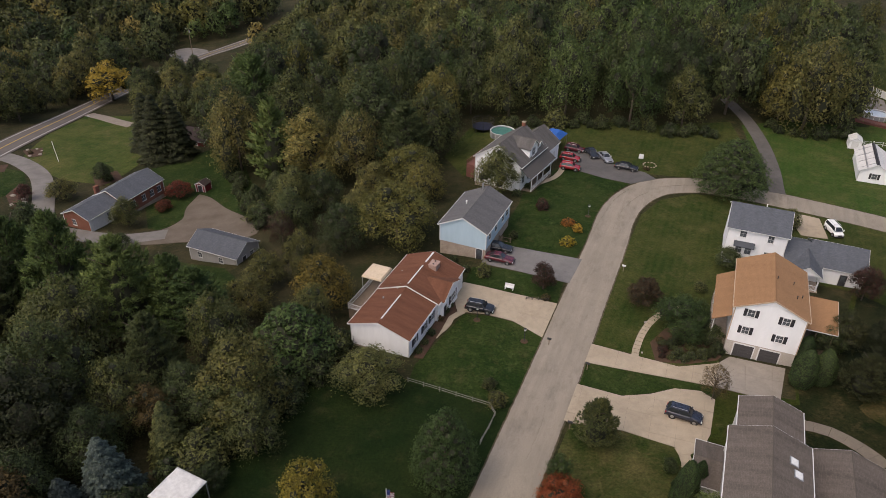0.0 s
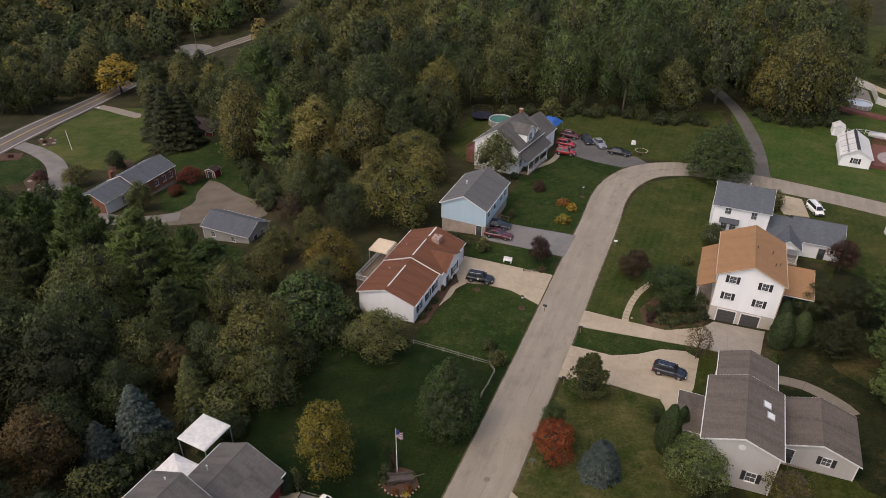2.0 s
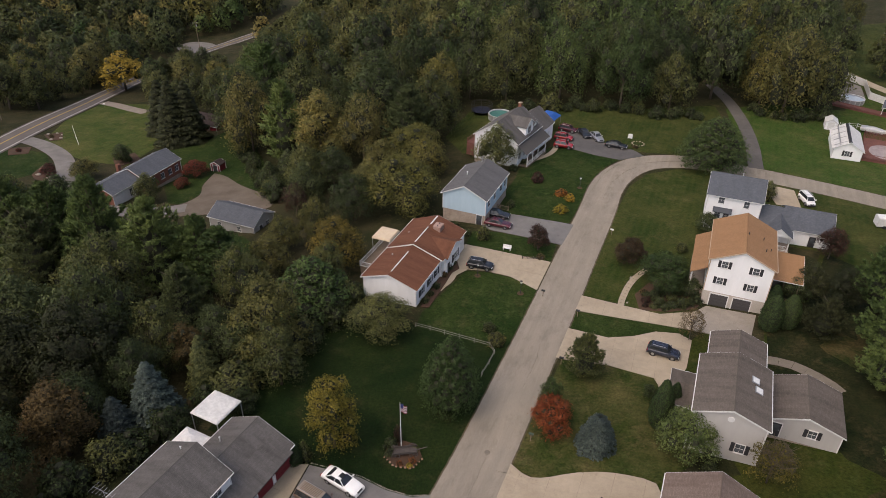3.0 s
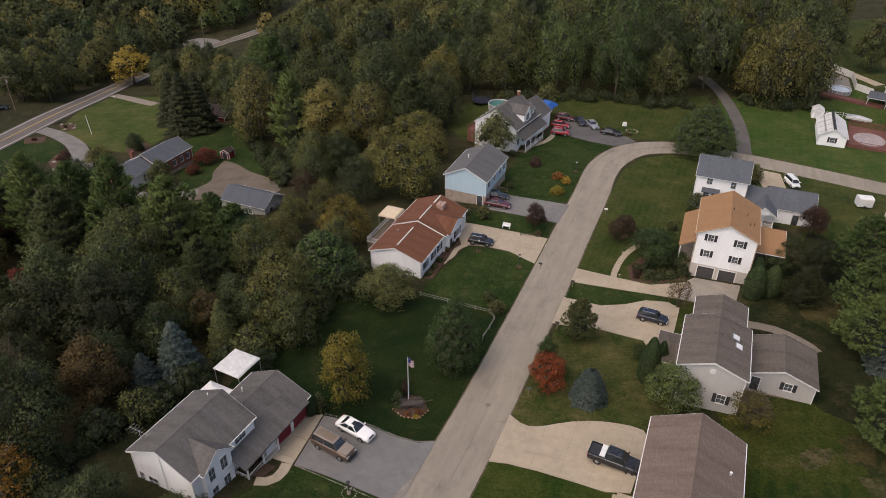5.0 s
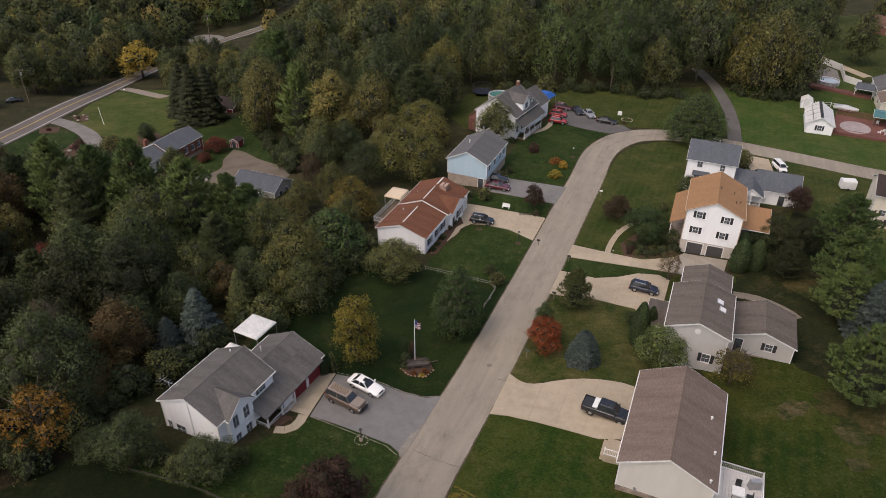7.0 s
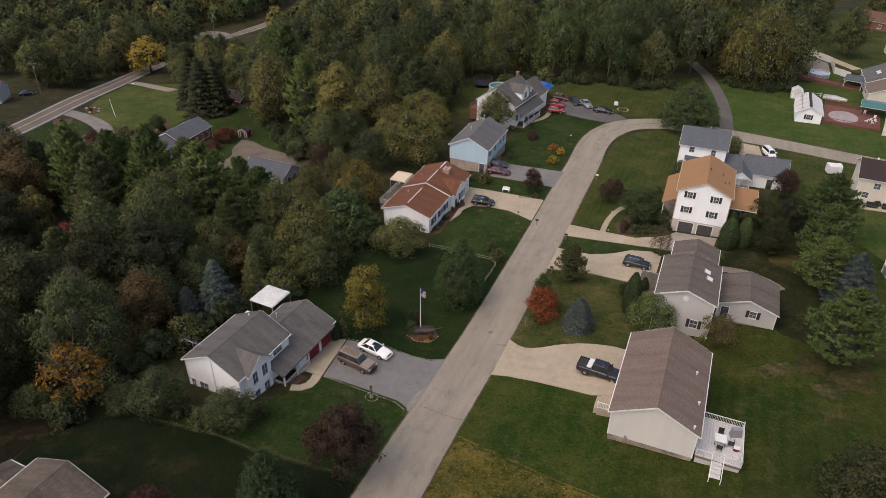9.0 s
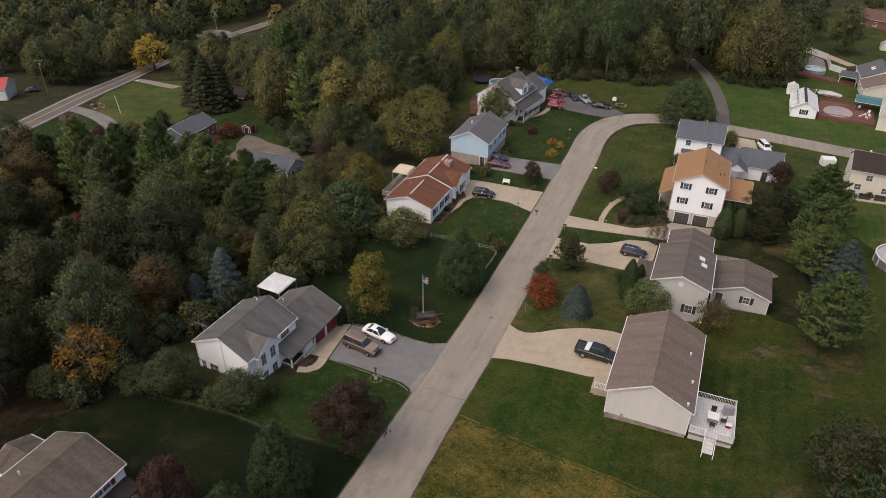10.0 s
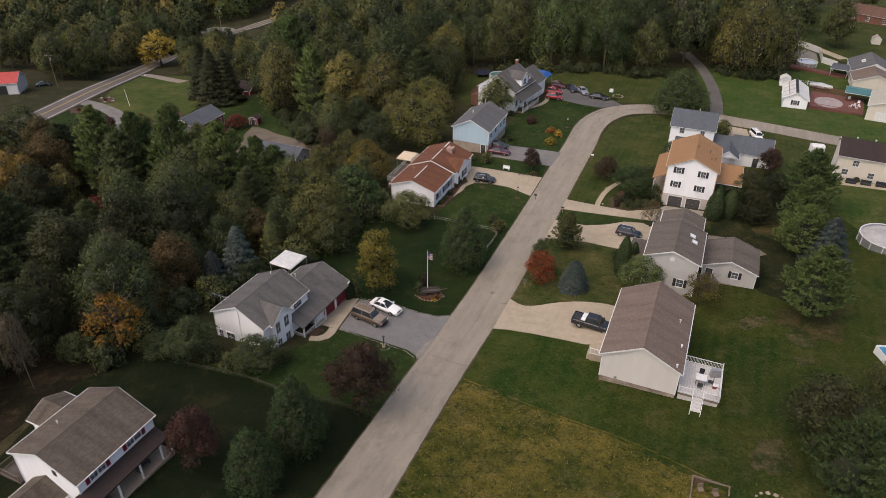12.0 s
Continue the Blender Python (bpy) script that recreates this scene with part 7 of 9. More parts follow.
def far_wood(leaf, placed):
    """All the farther trees of one foliage, joined."""
    qs, ns, hv, ht, base, own = [], [], [], [], 0, []
    for (x, y), hh, ww in placed:
        near = y < 175
        q, sn, v, t = limbs_crown(9, 110 if near else 70, 1500 if near else 700, 0.85, 0.12, 0.036 if near else 0.052, 0.07 if near else 0.09)
        k = np.array([ww / (0.86 * hh) * hh, ww / (0.86 * hh) * hh, hh])
        o = np.array([x, y, float(land(x, y))])
        qs.append(q * k + o)
        ns.append(sn)
        hv.append(v * k + o)
        ht.append(t + base)
        base += len(v)
        own.append((len(q), len(t), rng.uniform(-0.38, 0.42)))
    me = crown_mesh("far_wood", np.concatenate(qs), np.concatenate(ns), np.concatenate(hv), np.concatenate(ht), LEAF[leaf])
    tones = np.concatenate([np.full(a, c) for a, b, c in own] + [np.full(b, c) for a, b, c in own])
    me.attributes.new("tree_tone", "FLOAT", "FACE").data.foreach_set("value", tones.astype(np.float32))
    single("far_wood", me, LEAF[leaf], f"{LOOKS[leaf]} crowns of the wood farther off", "wood", kind="stuff")


for leaf, placed in far.items():
    far_wood(leaf, placed)

# ---- cars ----
def ring(x, half, zs, ws):
    """One cross-section of a body: heights zs with half-widths half * ws, mirrored."""
    left = [(x, -half * w, z) for z, w in zip(zs, ws)]
    return left + [(x, half * w, z) for z, w in zip(reversed(zs), list(reversed(ws)))]


def car(x, y, rz, kind, body, label, rim=ALLOY, group="", name="car", lid=None):
    """A car, nose towards its +x; kind: sedan, suv, wagon, pickup or van."""
    L, W, H = {"sedan": (4.75, 1.82, 1.45), "suv": (4.2, 1.76, 1.56), "big_suv": (5.1, 1.98, 1.86), "wagon": (4.4, 1.78, 1.6), "pickup": (5.8, 2.0, 1.88), "van": (4.0, 1.75, 1.75)}[kind]
    top = thing(name, label, {"pickup": "pickup", "van": "van"}.get(kind, "car"), x, y, float(land(x, y)) + 0.1, rz, group)
    hw, e = W / 2, L / 2
    sill, belt = 0.28, {"sedan": 0.92, "suv": 0.98, "big_suv": 1.16, "wagon": 0.98, "pickup": 1.14, "van": 1.18}[kind]
    hood = belt - (0.10 if kind != "van" else 0.25)
    back = {"sedan": belt - 0.02, "pickup": belt - 0.02}.get(kind, belt)
    st = [(-e, back - 0.28, 0.80), (-e + 0.08, back - 0.06, 0.92), (-e + 0.5, back, 0.97), (-e * 0.3, belt, 1.0), (e * 0.25, belt, 1.0), (e * 0.42, belt - 0.03, 0.99), (e * 0.75, hood, 0.96), (e - 0.15, hood - 0.10, 0.88), (e, hood - 0.32, 0.74)]
    b = Shape()
    st = [(*pq, k) for pq, k in zip(rounded([(q, t) for q, t, _ in st], 3), [v for _, v in rounded([(q, k) for q, _, k in st], 3)])]
    b.loft([ring(q, hw * k, [sill, sill + 0.10, sill + 0.26, t * 0.62 + 0.1, t - 0.16, t - 0.06, t - 0.01, t + 0.012], [0.86, 0.94, 0.985, 1.0, 0.975, 0.93, 0.85, 0.55]) for q, t, k in st])
    b.smooth = True
    shell = part("body", b, body, top)
    if lid:
        part("hood", Shape().prism([(e * 0.44, -hw * 0.80), (e - 0.2, -hw * 0.70), (e - 0.2, hw * 0.70), (e * 0.44, hw * 0.80)], hood - 0.06, belt + 0.012), lid, top, "tan hood")
    # cabin
    f0, f1, r1, r0 = {"sedan": (e * 0.36, e * 0.06, -e * 0.42, -e * 0.74), "suv": (e * 0.43, e * 0.18, -e * 0.78, -e * 0.95), "big_suv": (e * 0.42, e * 0.20, -e * 0.90, -e * 0.98),
                      "wagon": (e * 0.42, e * 0.12, -e * 0.70, -e * 0.93), "pickup": (e * 0.44, e * 0.22, -e * 0.30, -e * 0.35), "van": (e * 0.72, e * 0.42, -e * 0.95, -e * 0.99)}[kind]
    lo, hi = hw * 0.86, hw * 0.63
    foot = [(r0, -lo, belt - 0.02), (f0, -lo * 0.96, belt - 0.04), (f0, lo * 0.96, belt - 0.04), (r0, lo, belt - 0.02)]
    head = [(r1, -hi, H - 0.06), (f1, -hi * 0.96, H - 0.05), (f1, hi * 0.96, H - 0.05), (r1, hi, H - 0.06)]
    part("glazing", Shape().loft([foot, head]), CAR_GLASS, top)
    roof = Shape()
    roof.loft([[(px + (g if px > 0 else -g), py * k, z) for px, py, _ in head] for g, k, z in ((0.05, 1.05, H - 0.08), (0.02, 1.0, H - 0.03), (-0.08, 0.88, H - 0.005), (-0.3, 0.6, H + 0.01))])
    rf = part("roof", roof, lid or body, top)
    if kind == "sedan" and body == WHITE_CAR:
        part("sunroof", Shape().box(-0.25, -hi * 0.55, H + 0.004, 0.3, hi * 0.55, H + 0.02), CAR_GLASS, rf)
    if lid:
        for k in range(7):
            part("roof_slat", Shape().box(r1 + 0.3, -hi * 0.8 + k * hi * 0.25, H + 0.03, f1 - 0.2, -hi * 0.72 + k * hi * 0.25, H + 0.07), WOOD, rf)
    for i in range(4):
        p, q = Vector(foot[i]), Vector(head[i])
        part("pillar", Shape().tube(p, q, 0.055, 0.045, 5), body, top)
    if kind in ("sedan", "suv", "big_suv", "wagon"):
        for s in (-1, 1):
            m = (f0 + r0) / 2
            part("pillar", Shape().tube((m, s * lo * 0.99, belt - 0.02), ((f1 + r1) / 2, s * hi, H - 0.06), 0.05, 0.04, 5), body, top)
    if kind in ("suv", "big_suv"):
        for s in (-1, 1):
            part("roof_rail", Shape().tube((r1 + 0.2, s * hi * 0.86, H + 0.05), (f1 - 0.15, s * hi * 0.86, H + 0.05), 0.025, n=5), METAL, rf)
    if kind == "pickup":
        part("cargo_bed", Shape().box(-e + 0.12, -hw * 0.76, belt - 0.03, r0 - 0.1, hw * 0.76, belt + 0.012), DARK_METAL, top, "dark open cargo bed")
        for s in (-1, 1):
            part("bed_rail", Shape().box(-e + 0.05, s * hw * 0.84 - 0.06, belt - 0.04, r0, s * hw * 0.84 + 0.06, belt + 0.10), body, top)
        part("tailgate", Shape().box(-e + 0.02, -hw * 0.84, belt - 0.25, -e + 0.12, hw * 0.84, belt + 0.10), body, top)
        part("tool_box", Shape().box(r0 - 0.62, -hw * 0.82, belt + 0.0, r0 - 0.05, hw * 0.82, belt + 0.26), LAMP_GLASS, top, "silver tool box across the bed")
    if kind == "van":
        part("ladder_rack", Shape().tube((r1 + 0.3, -hi, H + 0.15), (f1 - 0.2, -hi, H + 0.15), 0.03).tube((r1 + 0.3, hi, H + 0.15), (f1 - 0.2, hi, H + 0.15), 0.03).tube((r1 + 0.5, -hi, H + 0.15), (r1 + 0.5, hi, H + 0.15), 0.03).tube((f1 - 0.5, -hi, H + 0.15), (f1 - 0.5, hi, H + 0.15), 0.03), METAL, top)
    r = {"sedan": 0.33, "wagon": 0.32}.get(kind, 0.38)
    for px in (-e * 0.60, e * 0.60):
        for s in (-1, 1):
            w = part("wheel", Shape().tube((px, s * (hw - 0.22), r), (px, s * (hw - 0.005), r), r, n=16), RUBBER, top)
            part("rim", Shape().tube((px, s * (hw - 0.05), r), (px, s * (hw + 0.012), r), r * 0.62, r * 0.55, n=10), rim, w)
            part("wheel_arch", Shape().tube((px, s * (hw - 0.25), r + 0.03), (px, s * (hw - 0.03), r + 0.03), r * 1.2, n=14), DARK_METAL, top)
    for s in (-1, 1):
        part("headlight", Shape().box(e - 0.22, s * hw * 0.62 - 0.2, hood - 0.34, e - 0.03, s * hw * 0.62 + 0.2, hood - 0.18), LAMP_GLASS, top)
        part("tail_light", Shape().box(-e - 0.01, s * hw * 0.74 - 0.14, back - 0.36, -e + 0.1, s * hw * 0.74 + 0.14, back - 0.12), TAIL_GLASS, top)
        part("mirror", Shape().box(f0 - 0.25, s * (hw + 0.06) - 0.09, belt, f0 - 0.1, s * (hw + 0.06) + 0.09, belt + 0.14), body, top)
    part("bumper", Shape().box(e - 0.14, -hw * 0.78, sill + 0.02, e + 0.05, hw * 0.78, sill + 0.24), DARK_METAL if kind != "sedan" else body, top)
    part("rear_bumper", Shape().box(-e - 0.06, -hw * 0.82, sill + 0.02, -e + 0.14, hw * 0.82, sill + 0.24), METAL if kind == "pickup" else body, top)
    part("grille", Shape().box(e - 0.1, -hw * 0.4, sill + 0.26, e + 0.012, hw * 0.4, sill + 0.42), DARK_METAL, top)
    return top


BLACK_CAR, WHITE_CAR, SILVER_CAR = paint("black_paint", (0.012, 0.013, 0.016)), paint("white_paint", (0.75, 0.74, 0.72)), paint("silver_paint", (0.30, 0.31, 0.33), 0.3, 0.5)
RED_CAR, MAROON_CAR, TAN_CAR, NAVY_CAR = paint("red_paint", (0.26, 0.014, 0.02)), paint("maroon_paint", (0.075, 0.010, 0.016)), paint("tan_paint", (0.27, 0.215, 0.165), 0.35, 0.3), paint("navy_paint", (0.016, 0.02, 0.034))
BROWN_CAR = paint("brown_paint", (0.085, 0.055, 0.038), 0.35, 0.2)
car(-32.2, -36.0, -31, "big_suv", BROWN_CAR, "tan and brown full-size utility wagon on asphalt", name="utility_wagon", lid=TAN_CAR)
car(-30.2, -33.1, -33, "sedan", WHITE_CAR, "white sedan with sunroof beside a tan wagon")
car(-1.7, -38.2, -27, "pickup", BLACK_CAR, "black pickup with silver tool box on concrete", name="pickup")
car(9.4, -11.0, -24, "suv", NAVY_CAR, "dark blue utility car parked on concrete")
car(-14.1, 9.9, -16, "suv", BLACK_CAR, "black utility car with shiny glass on driveway")
car(-10.6, 26.2, -16, "sedan", BLACK_CAR, "black sedan beside the blue house")
car(-10.5, 22.9, -20, "sedan", MAROON_CAR, "maroon sedan beside the blue house")
car(5.9, 58.3, -20, "suv", RED_CAR, "bright red car in the row of red cars", group="cars at the bend")
car(6.6, 63.0, -24, "suv", RED_CAR, "red utility car between two others", group="cars at the bend")
car(8.3, 68.0, -28, "suv", MAROON_CAR, "dark red utility car at the back of the drive", group="cars at the bend")
car(11.6, 65.4, -78, "sedan", BLACK_CAR, "black sedan with pale windscreen on dark asphalt", group="cars at the bend")
car(14.0, 63.2, -76, "sedan", SILVER_CAR, "silver-grey sedan on dark asphalt", group="cars at the bend")
car(17.4, 58.4, -24, "sedan", BLACK_CAR, "black sedan near the street", group="cars at the bend")
car(48.4, 34.2, -88, "van", WHITE_CAR, "white van with roof rack on concrete", name="van")
car(-152.0, 105.0, 30, "sedan", BLACK_CAR, "black car across the main road")
car(-105.0, 238.0, 60, "suv", SILVER_CAR, "silver car far off by the main road")

# ---- small things of the yards ----


def on_land(x, y, up=0.0):
    return (x, y, float(land(x, y)) + up)


# flagpole, its flag, and the flower bed with the old wagon
fp = thing("flagpole", "white metal flagpole with a striped flag", "flagpole", -24.4, -27.4)
part("pole", Shape().tube((0, 0, 0), (0, 0, 6.9), 0.06, 0.035, 10), TRIM, fp)
part("finial", Shape().tube((0, 0, 6.9), (0, 0, 7.05), 0.07, 0.02, 8), METAL, fp)
fl = None
for k in range(9):
    s = Shape()
    z1, z0 = 6.7 - k * 0.13, 6.7 - (k + 1) * 0.13
    n = 6
    pts = [(0.05 + 0.14 * i, 0.10 * math.sin(i * 1.3 + 0.5), -0.05 * i) for i in range(n)]
    for (xa, ya, da), (xb, yb, db) in zip(pts, pts[1:]):
        for off in (-0.006, 0.006):
            s.face([(xa, ya + off, z0 + da), (xb, yb + off, z0 + db), (xb, yb + off, z1 + db), (xa, ya + off, z1 + da)])
    st = part("flag" if fl is None else "stripe", s, RED_PAINT if k % 2 == 0 else TRIM, fp if fl is None else fl)
    fl = fl or st
part("canton", Shape().box(0.06, -0.09, 6.2, 0.36, 0.13, 6.68), plain("flag_blue", (0.02, 0.03, 0.12), (0.03, 0.04, 0.15)), fl)
sheet("flower_bed", [(-26.0, -27.2), (-24.4, -26.4), (-22.6, -27.0), (-22.0, -28.8), (-23.0, -30.4), (-25.0, -30.2), (-26.2, -28.8)], 0.08, MULCH, "round mulch bed at the flagpole", category="flower bed")
wg = thing("garden_wagon", "old wooden farm wagon frame in a flower bed", "wagon", -24.0, -28.4, rz=8)
part("side_board", Shape().box(-1.4, -0.5, 0.5, 1.4, -0.44, 0.8), OLD_WOOD, wg)
part("side_board", Shape().box(-1.4, 0.44, 0.5, 1.4, 0.5, 0.8), OLD_WOOD, wg)
part("floor_board", Shape().box(-1.4, -0.44, 0.45, 1.4, 0.44, 0.5), OLD_WOOD, wg)
for px in (-1.0, 1.0):
    for s in (-1, 1):
        w = Shape()
        for k in range(14):
            a, b = k * math.tau / 14, (k + 1) * math.tau / 14
            w.tube((px + 0.45 * math.cos(a), s * 0.6, 0.45 + 0.45 * math.sin(a)), (px + 0.45 * math.cos(b), s * 0.6, 0.45 + 0.45 * math.sin(b)), 0.04, n=5)
        for k in range(4):
            a = k * math.pi / 4
            w.tube((px - 0.45 * math.cos(a), s * 0.6, 0.45 - 0.45 * math.sin(a)), (px + 0.45 * math.cos(a), s * 0.6, 0.45 + 0.45 * math.sin(a)), 0.02, n=4)
        part("wheel", w, OLD_WOOD, wg)
part("shaft", Shape().tube((1.3, 0, 0.5), (2.6, 0.1, 0.7), 0.05), OLD_WOOD, wg)


def rocks(name, spots, size, label, material=None, category="stone"):
    """A loose row of single stones."""
    iv, it = ico()
    for x, y in spots:
        s = Shape()
        k = size * rng.uniform(0.7, 1.3)
        s.v = [tuple(p) for p in iv * rng.uniform(0.8, 1.1, (len(iv), 1)) * np.array([k, k * 0.8, k * 0.6])]
        s.f = [tuple(int(i) for i in t) for t in it]
        single(name, s, material or STONE, label, category, pose(*on_land(x, y, k * 0.25), 0, 0, rng.uniform(0, 360)), group="edging stones" if len(spots) > 3 else "")


def along(points, gap):
    """Spots at even steps along a line."""
    out, rest = [], 0.0
    for p, q in zip(points, points[1:]):
        d = math.dist(p, q)
        t = rest
        while t < d:
            out.append((p[0] + (q[0] - p[0]) * t / d, p[1] + (q[1] - p[1]) * t / d))
            t += gap
        rest = t - d
    return out


PALE_STONE = plain("pale_limestone", (0.25, 0.22, 0.185), (0.34, 0.30, 0.255), 5, 1, 0.9, 0, 0.4)
rocks("edging_stone", along([(-36.0, -38.6), (-30.6, -41.0), (-27.0, -42.6), (-25.7, -44.0)], 0.22), 0.085, "pale rough stone edging the driveway", PALE_STONE)
rocks("edging_stone", along([(-34.0, -30.2), (-28.5, -31.8), (-25.6, -33.4), (-23.0, -34.2), (-21.3, -34.0)], 0.22), 0.085, "pale rough stone edging the driveway", PALE_STONE)
rocks("bed_stone", along([(-26.2, -29.0), (-25.0, -30.3), (-23.0, -30.5), (-21.9, -29.0)], 0.5), 0.14, "reddish stone round the flagpole bed", plain("reddish_stone", (0.28, 0.16, 0.11), (0.38, 0.24, 0.17), 4, 1))
rocks("boulder", [(7.4, 1.2), (9.4, 7.8), (12.6, -0.4), (10.0, 2.0)], 0.28, "pale garden boulder by the path", PALE_STONE)

# yard ornament on a stone ring
orn = thing("garden_statue", "dark yard ornament on a ring of white stones", "ornament", -29.8, -42.0)
part("pedestal", Shape().prism([(0.25 * math.cos(k), 0.25 * math.sin(k)) for k in (0, 1.05, 2.1, 3.14, 4.19, 5.24)], 0, 0.5, 0.25), STONE, orn)
part("shaft", Shape().tube((0, 0, 0.5), (0, 0, 1.7), 0.10, 0.06, 8), DARK_METAL, orn)
part("basket", Shape().tube((0, 0, 1.5), (0, 0, 1.75), 0.12, 0.22, 10), DARK_METAL, orn)
rocks("ring_stone", [(-29.8 + 0.75 * math.cos(a), -42.0 + 0.75 * math.sin(a)) for a in (k * math.tau / 14 for k in range(14))], 0.10, "pale stone in a ring round the ornament", PALE_STONE)


def lamp_post(x, y, label="black lamp post in a round mulch ring"):
    t = thing("lamp_post", label, "lamp post", x, y)
    part("post", Shape().tube((0, 0, 0), (0, 0, 1.9), 0.05, 0.045), DARK_METAL, t)
    part("lantern", Shape().prism([(0.13 * a, 0.13 * b) for a, b in ((-1, -1), (1, -1), (1, 1), (-1, 1))], 1.95, 2.25, -0.3), LAMP_GLASS, t)
    part("cap", Shape().prism([(0.2 * a, 0.2 * b) for a, b in ((-1, -1), (1, -1), (1, 1), (-1, 1))], 2.25, 2.4, 0.8), DARK_METAL, t)
    part("mulch_ring", Shape().tube((0, 0, -0.1), (0, 0, 0.08), 0.55, 0.5, 14), MULCH, t)


lamp_post(-8.3, 3.0)
lamp_post(-14.6, 7.6)
lamp_post(6.1, 37.7, "white lamp post at the corner of a lawn")


def mailbox(x, y, rz, material, label):
    t = thing("mailbox", label, "mailbox", x, y, rz=rz)
    part("post", Shape().box(-0.05, -0.05, 0, 0.05, 0.05, 1.0), WOOD, t)
    sec = [(-0.12, 1.0), (0.12, 1.0), (0.12, 1.16), (0.07, 1.24), (-0.07, 1.24), (-0.12, 1.16)]
    part("box", Shape().slab(sec, "x", -0.28, 0.28), material, t)


mailbox(-4.4, -12.9, -22, DARK_METAL, "dark mailbox on a wooden post")
mailbox(-9.7, -26.2, -22, plain("dull_green_paint", (0.05, 0.075, 0.055), (0.07, 0.09, 0.07)), "dull green mailbox by the driveway mouth")
mailbox(-0.6, -2.4, -22, DARK_METAL, "black mailbox at the street edge")
mailbox(-5.0, 2.4, -22, DARK_METAL, "dark mailbox at the lawn edge")
mailbox(8.8, 20.4, -22, TRIM, "white mailbox on the far lawn")
mailbox(-127.4, 124.8, 0, TRIM, "white mailbox by the main road")


def fence(name, points, label, h=0.75, gap=2.2, material=TRIM, rails=2):
    """Posts and rails along a line on the land."""
    t = thing(name, label, "fence", *points[0])
    b = t.matrix_basis.translation
    sp = along(points, gap) + [points[-1]]
    for x, y in sp:
        z = float(land(x, y)) - b.z
        part("post", Shape().box(x - b.x - 0.05, y - b.y - 0.05, z - 0.2, x - b.x + 0.05, y - b.y + 0.05, z + h + 0.08), material, t)
    for p, q in zip(sp, sp[1:]):
        for k in range(rails):
            up = h * (0.9 - 0.45 * k)
            part("rail", Shape().tube((p[0] - b.x, p[1] - b.y, float(land(*p)) - b.z + up), (q[0] - b.x, q[1] - b.y, float(land(*q)) - b.z + up), 0.035, n=4), material, t)


fence("rail_fence", [(-23.7, -5.2), (-18.1, -7.6), (-12.6, -9.9), (-13.6, -12.6), (-14.9, -15.4)], "low pale rail fence round a garden corner", 0.75, 2.2, plain("silvered_rail_wood", (0.24, 0.23, 0.20), (0.17, 0.165, 0.145), 5, 1, 0.9, 0, 0.3))
fence("rail_fence", [(-53.0, -48.4), (-45.1, -50.6), (-41.4, -52.4), (-36.6, -53.6), (-32.5, -54.8)], "weathered split-rail fence across the lawn", 0.5, 2.4, plain("mossy_rail_wood", (0.045, 0.042, 0.032), (0.075, 0.068, 0.052), 5, 1, 0.9, 0, 0.3), 2)
fence("rail_fence", [(-7.2, 10.6 + 1.9), (-5.0, 11.6 + 0.8), (-4.0, 12.2)], "short weathered picket fence by a plum tree", 0.5, 0.9, OLD_WOOD)

# roof deck of the low house, its ramp and furniture
dk = thing("deck", "white-railed grey deck with a stair", "deck", -3.5, -49.4, 3.6, -22.3)
boards(dk, 9.3, 13.9, 0.3, 6.2, 1.15, DECK_GREY, "y", 0.3)
part("joist_frame", Shape().box(9.35, 0.35, 0.75, 13.85, 6.15, 1.1), WOOD, dk)
for px in (9.6, 11.6, 13.7):
    for py in (0.5, 6.0):
        part("post", Shape().box(px - 0.07, py - 0.07, -1.6, px + 0.07, py + 0.07, 0.75), TRIM, dk)
railing(dk, (9.4, 6.15, 1.15), (13.85, 6.15, 1.15))
railing(dk, (13.85, 6.15, 1.15), (13.85, 0.35, 1.15))
railing(dk, (13.85, 0.35, 1.15), (12.1, 0.35, 1.15))
railing(dk, (11.0, 0.35, 1.15), (9.4, 0.35, 1.15))
for k in range(5):
    part("stair_tread", Shape().box(11.0, 0.35 - 0.42 * (k + 1), 0.76 - 0.2 * k, 12.1, 0.35 - 0.42 * k, 1.0 - 0.2 * k), DECK_GREY, dk)
for px in (10.98, 12.12):
    part("stair_rail", Shape().tube((px, 0.3, 2.0), (px, -2.0, 1.0), 0.05, n=4).tube((px, -2.0, -0.2), (px, -2.0, 1.0), 0.05, n=4), TRIM, dk)
part("skirting", Shape().box(9.4, 0.36, -0.4, 11.0, 0.4, 0.75), GREY_SIDING, dk)
part("skirting", Shape().box(12.1, 0.36, -0.4, 13.8, 0.4, 0.75), GREY_SIDING, dk)
D = pose(-3.5, -49.4, 4.75, 0, 0, -22.3)


def put_on(m, ob):
    ob.matrix_basis = m
    return ob


tb = put_on(D @ pose(11.6, 3.0, 0), tagged(new("patio_table"), "square pale patio table on the deck", "table"))
part("tabletop", Shape().box(-0.6, -0.6, 0.70, 0.6, 0.6, 0.75), TRIM, tb)
for a in (-1, 1):
    for b in (-1, 1):
        part("leg", Shape().tube((a * 0.5, b * 0.5, 0), (a * 0.5, b * 0.5, 0.7), 0.03, n=6), DARK_METAL, tb)


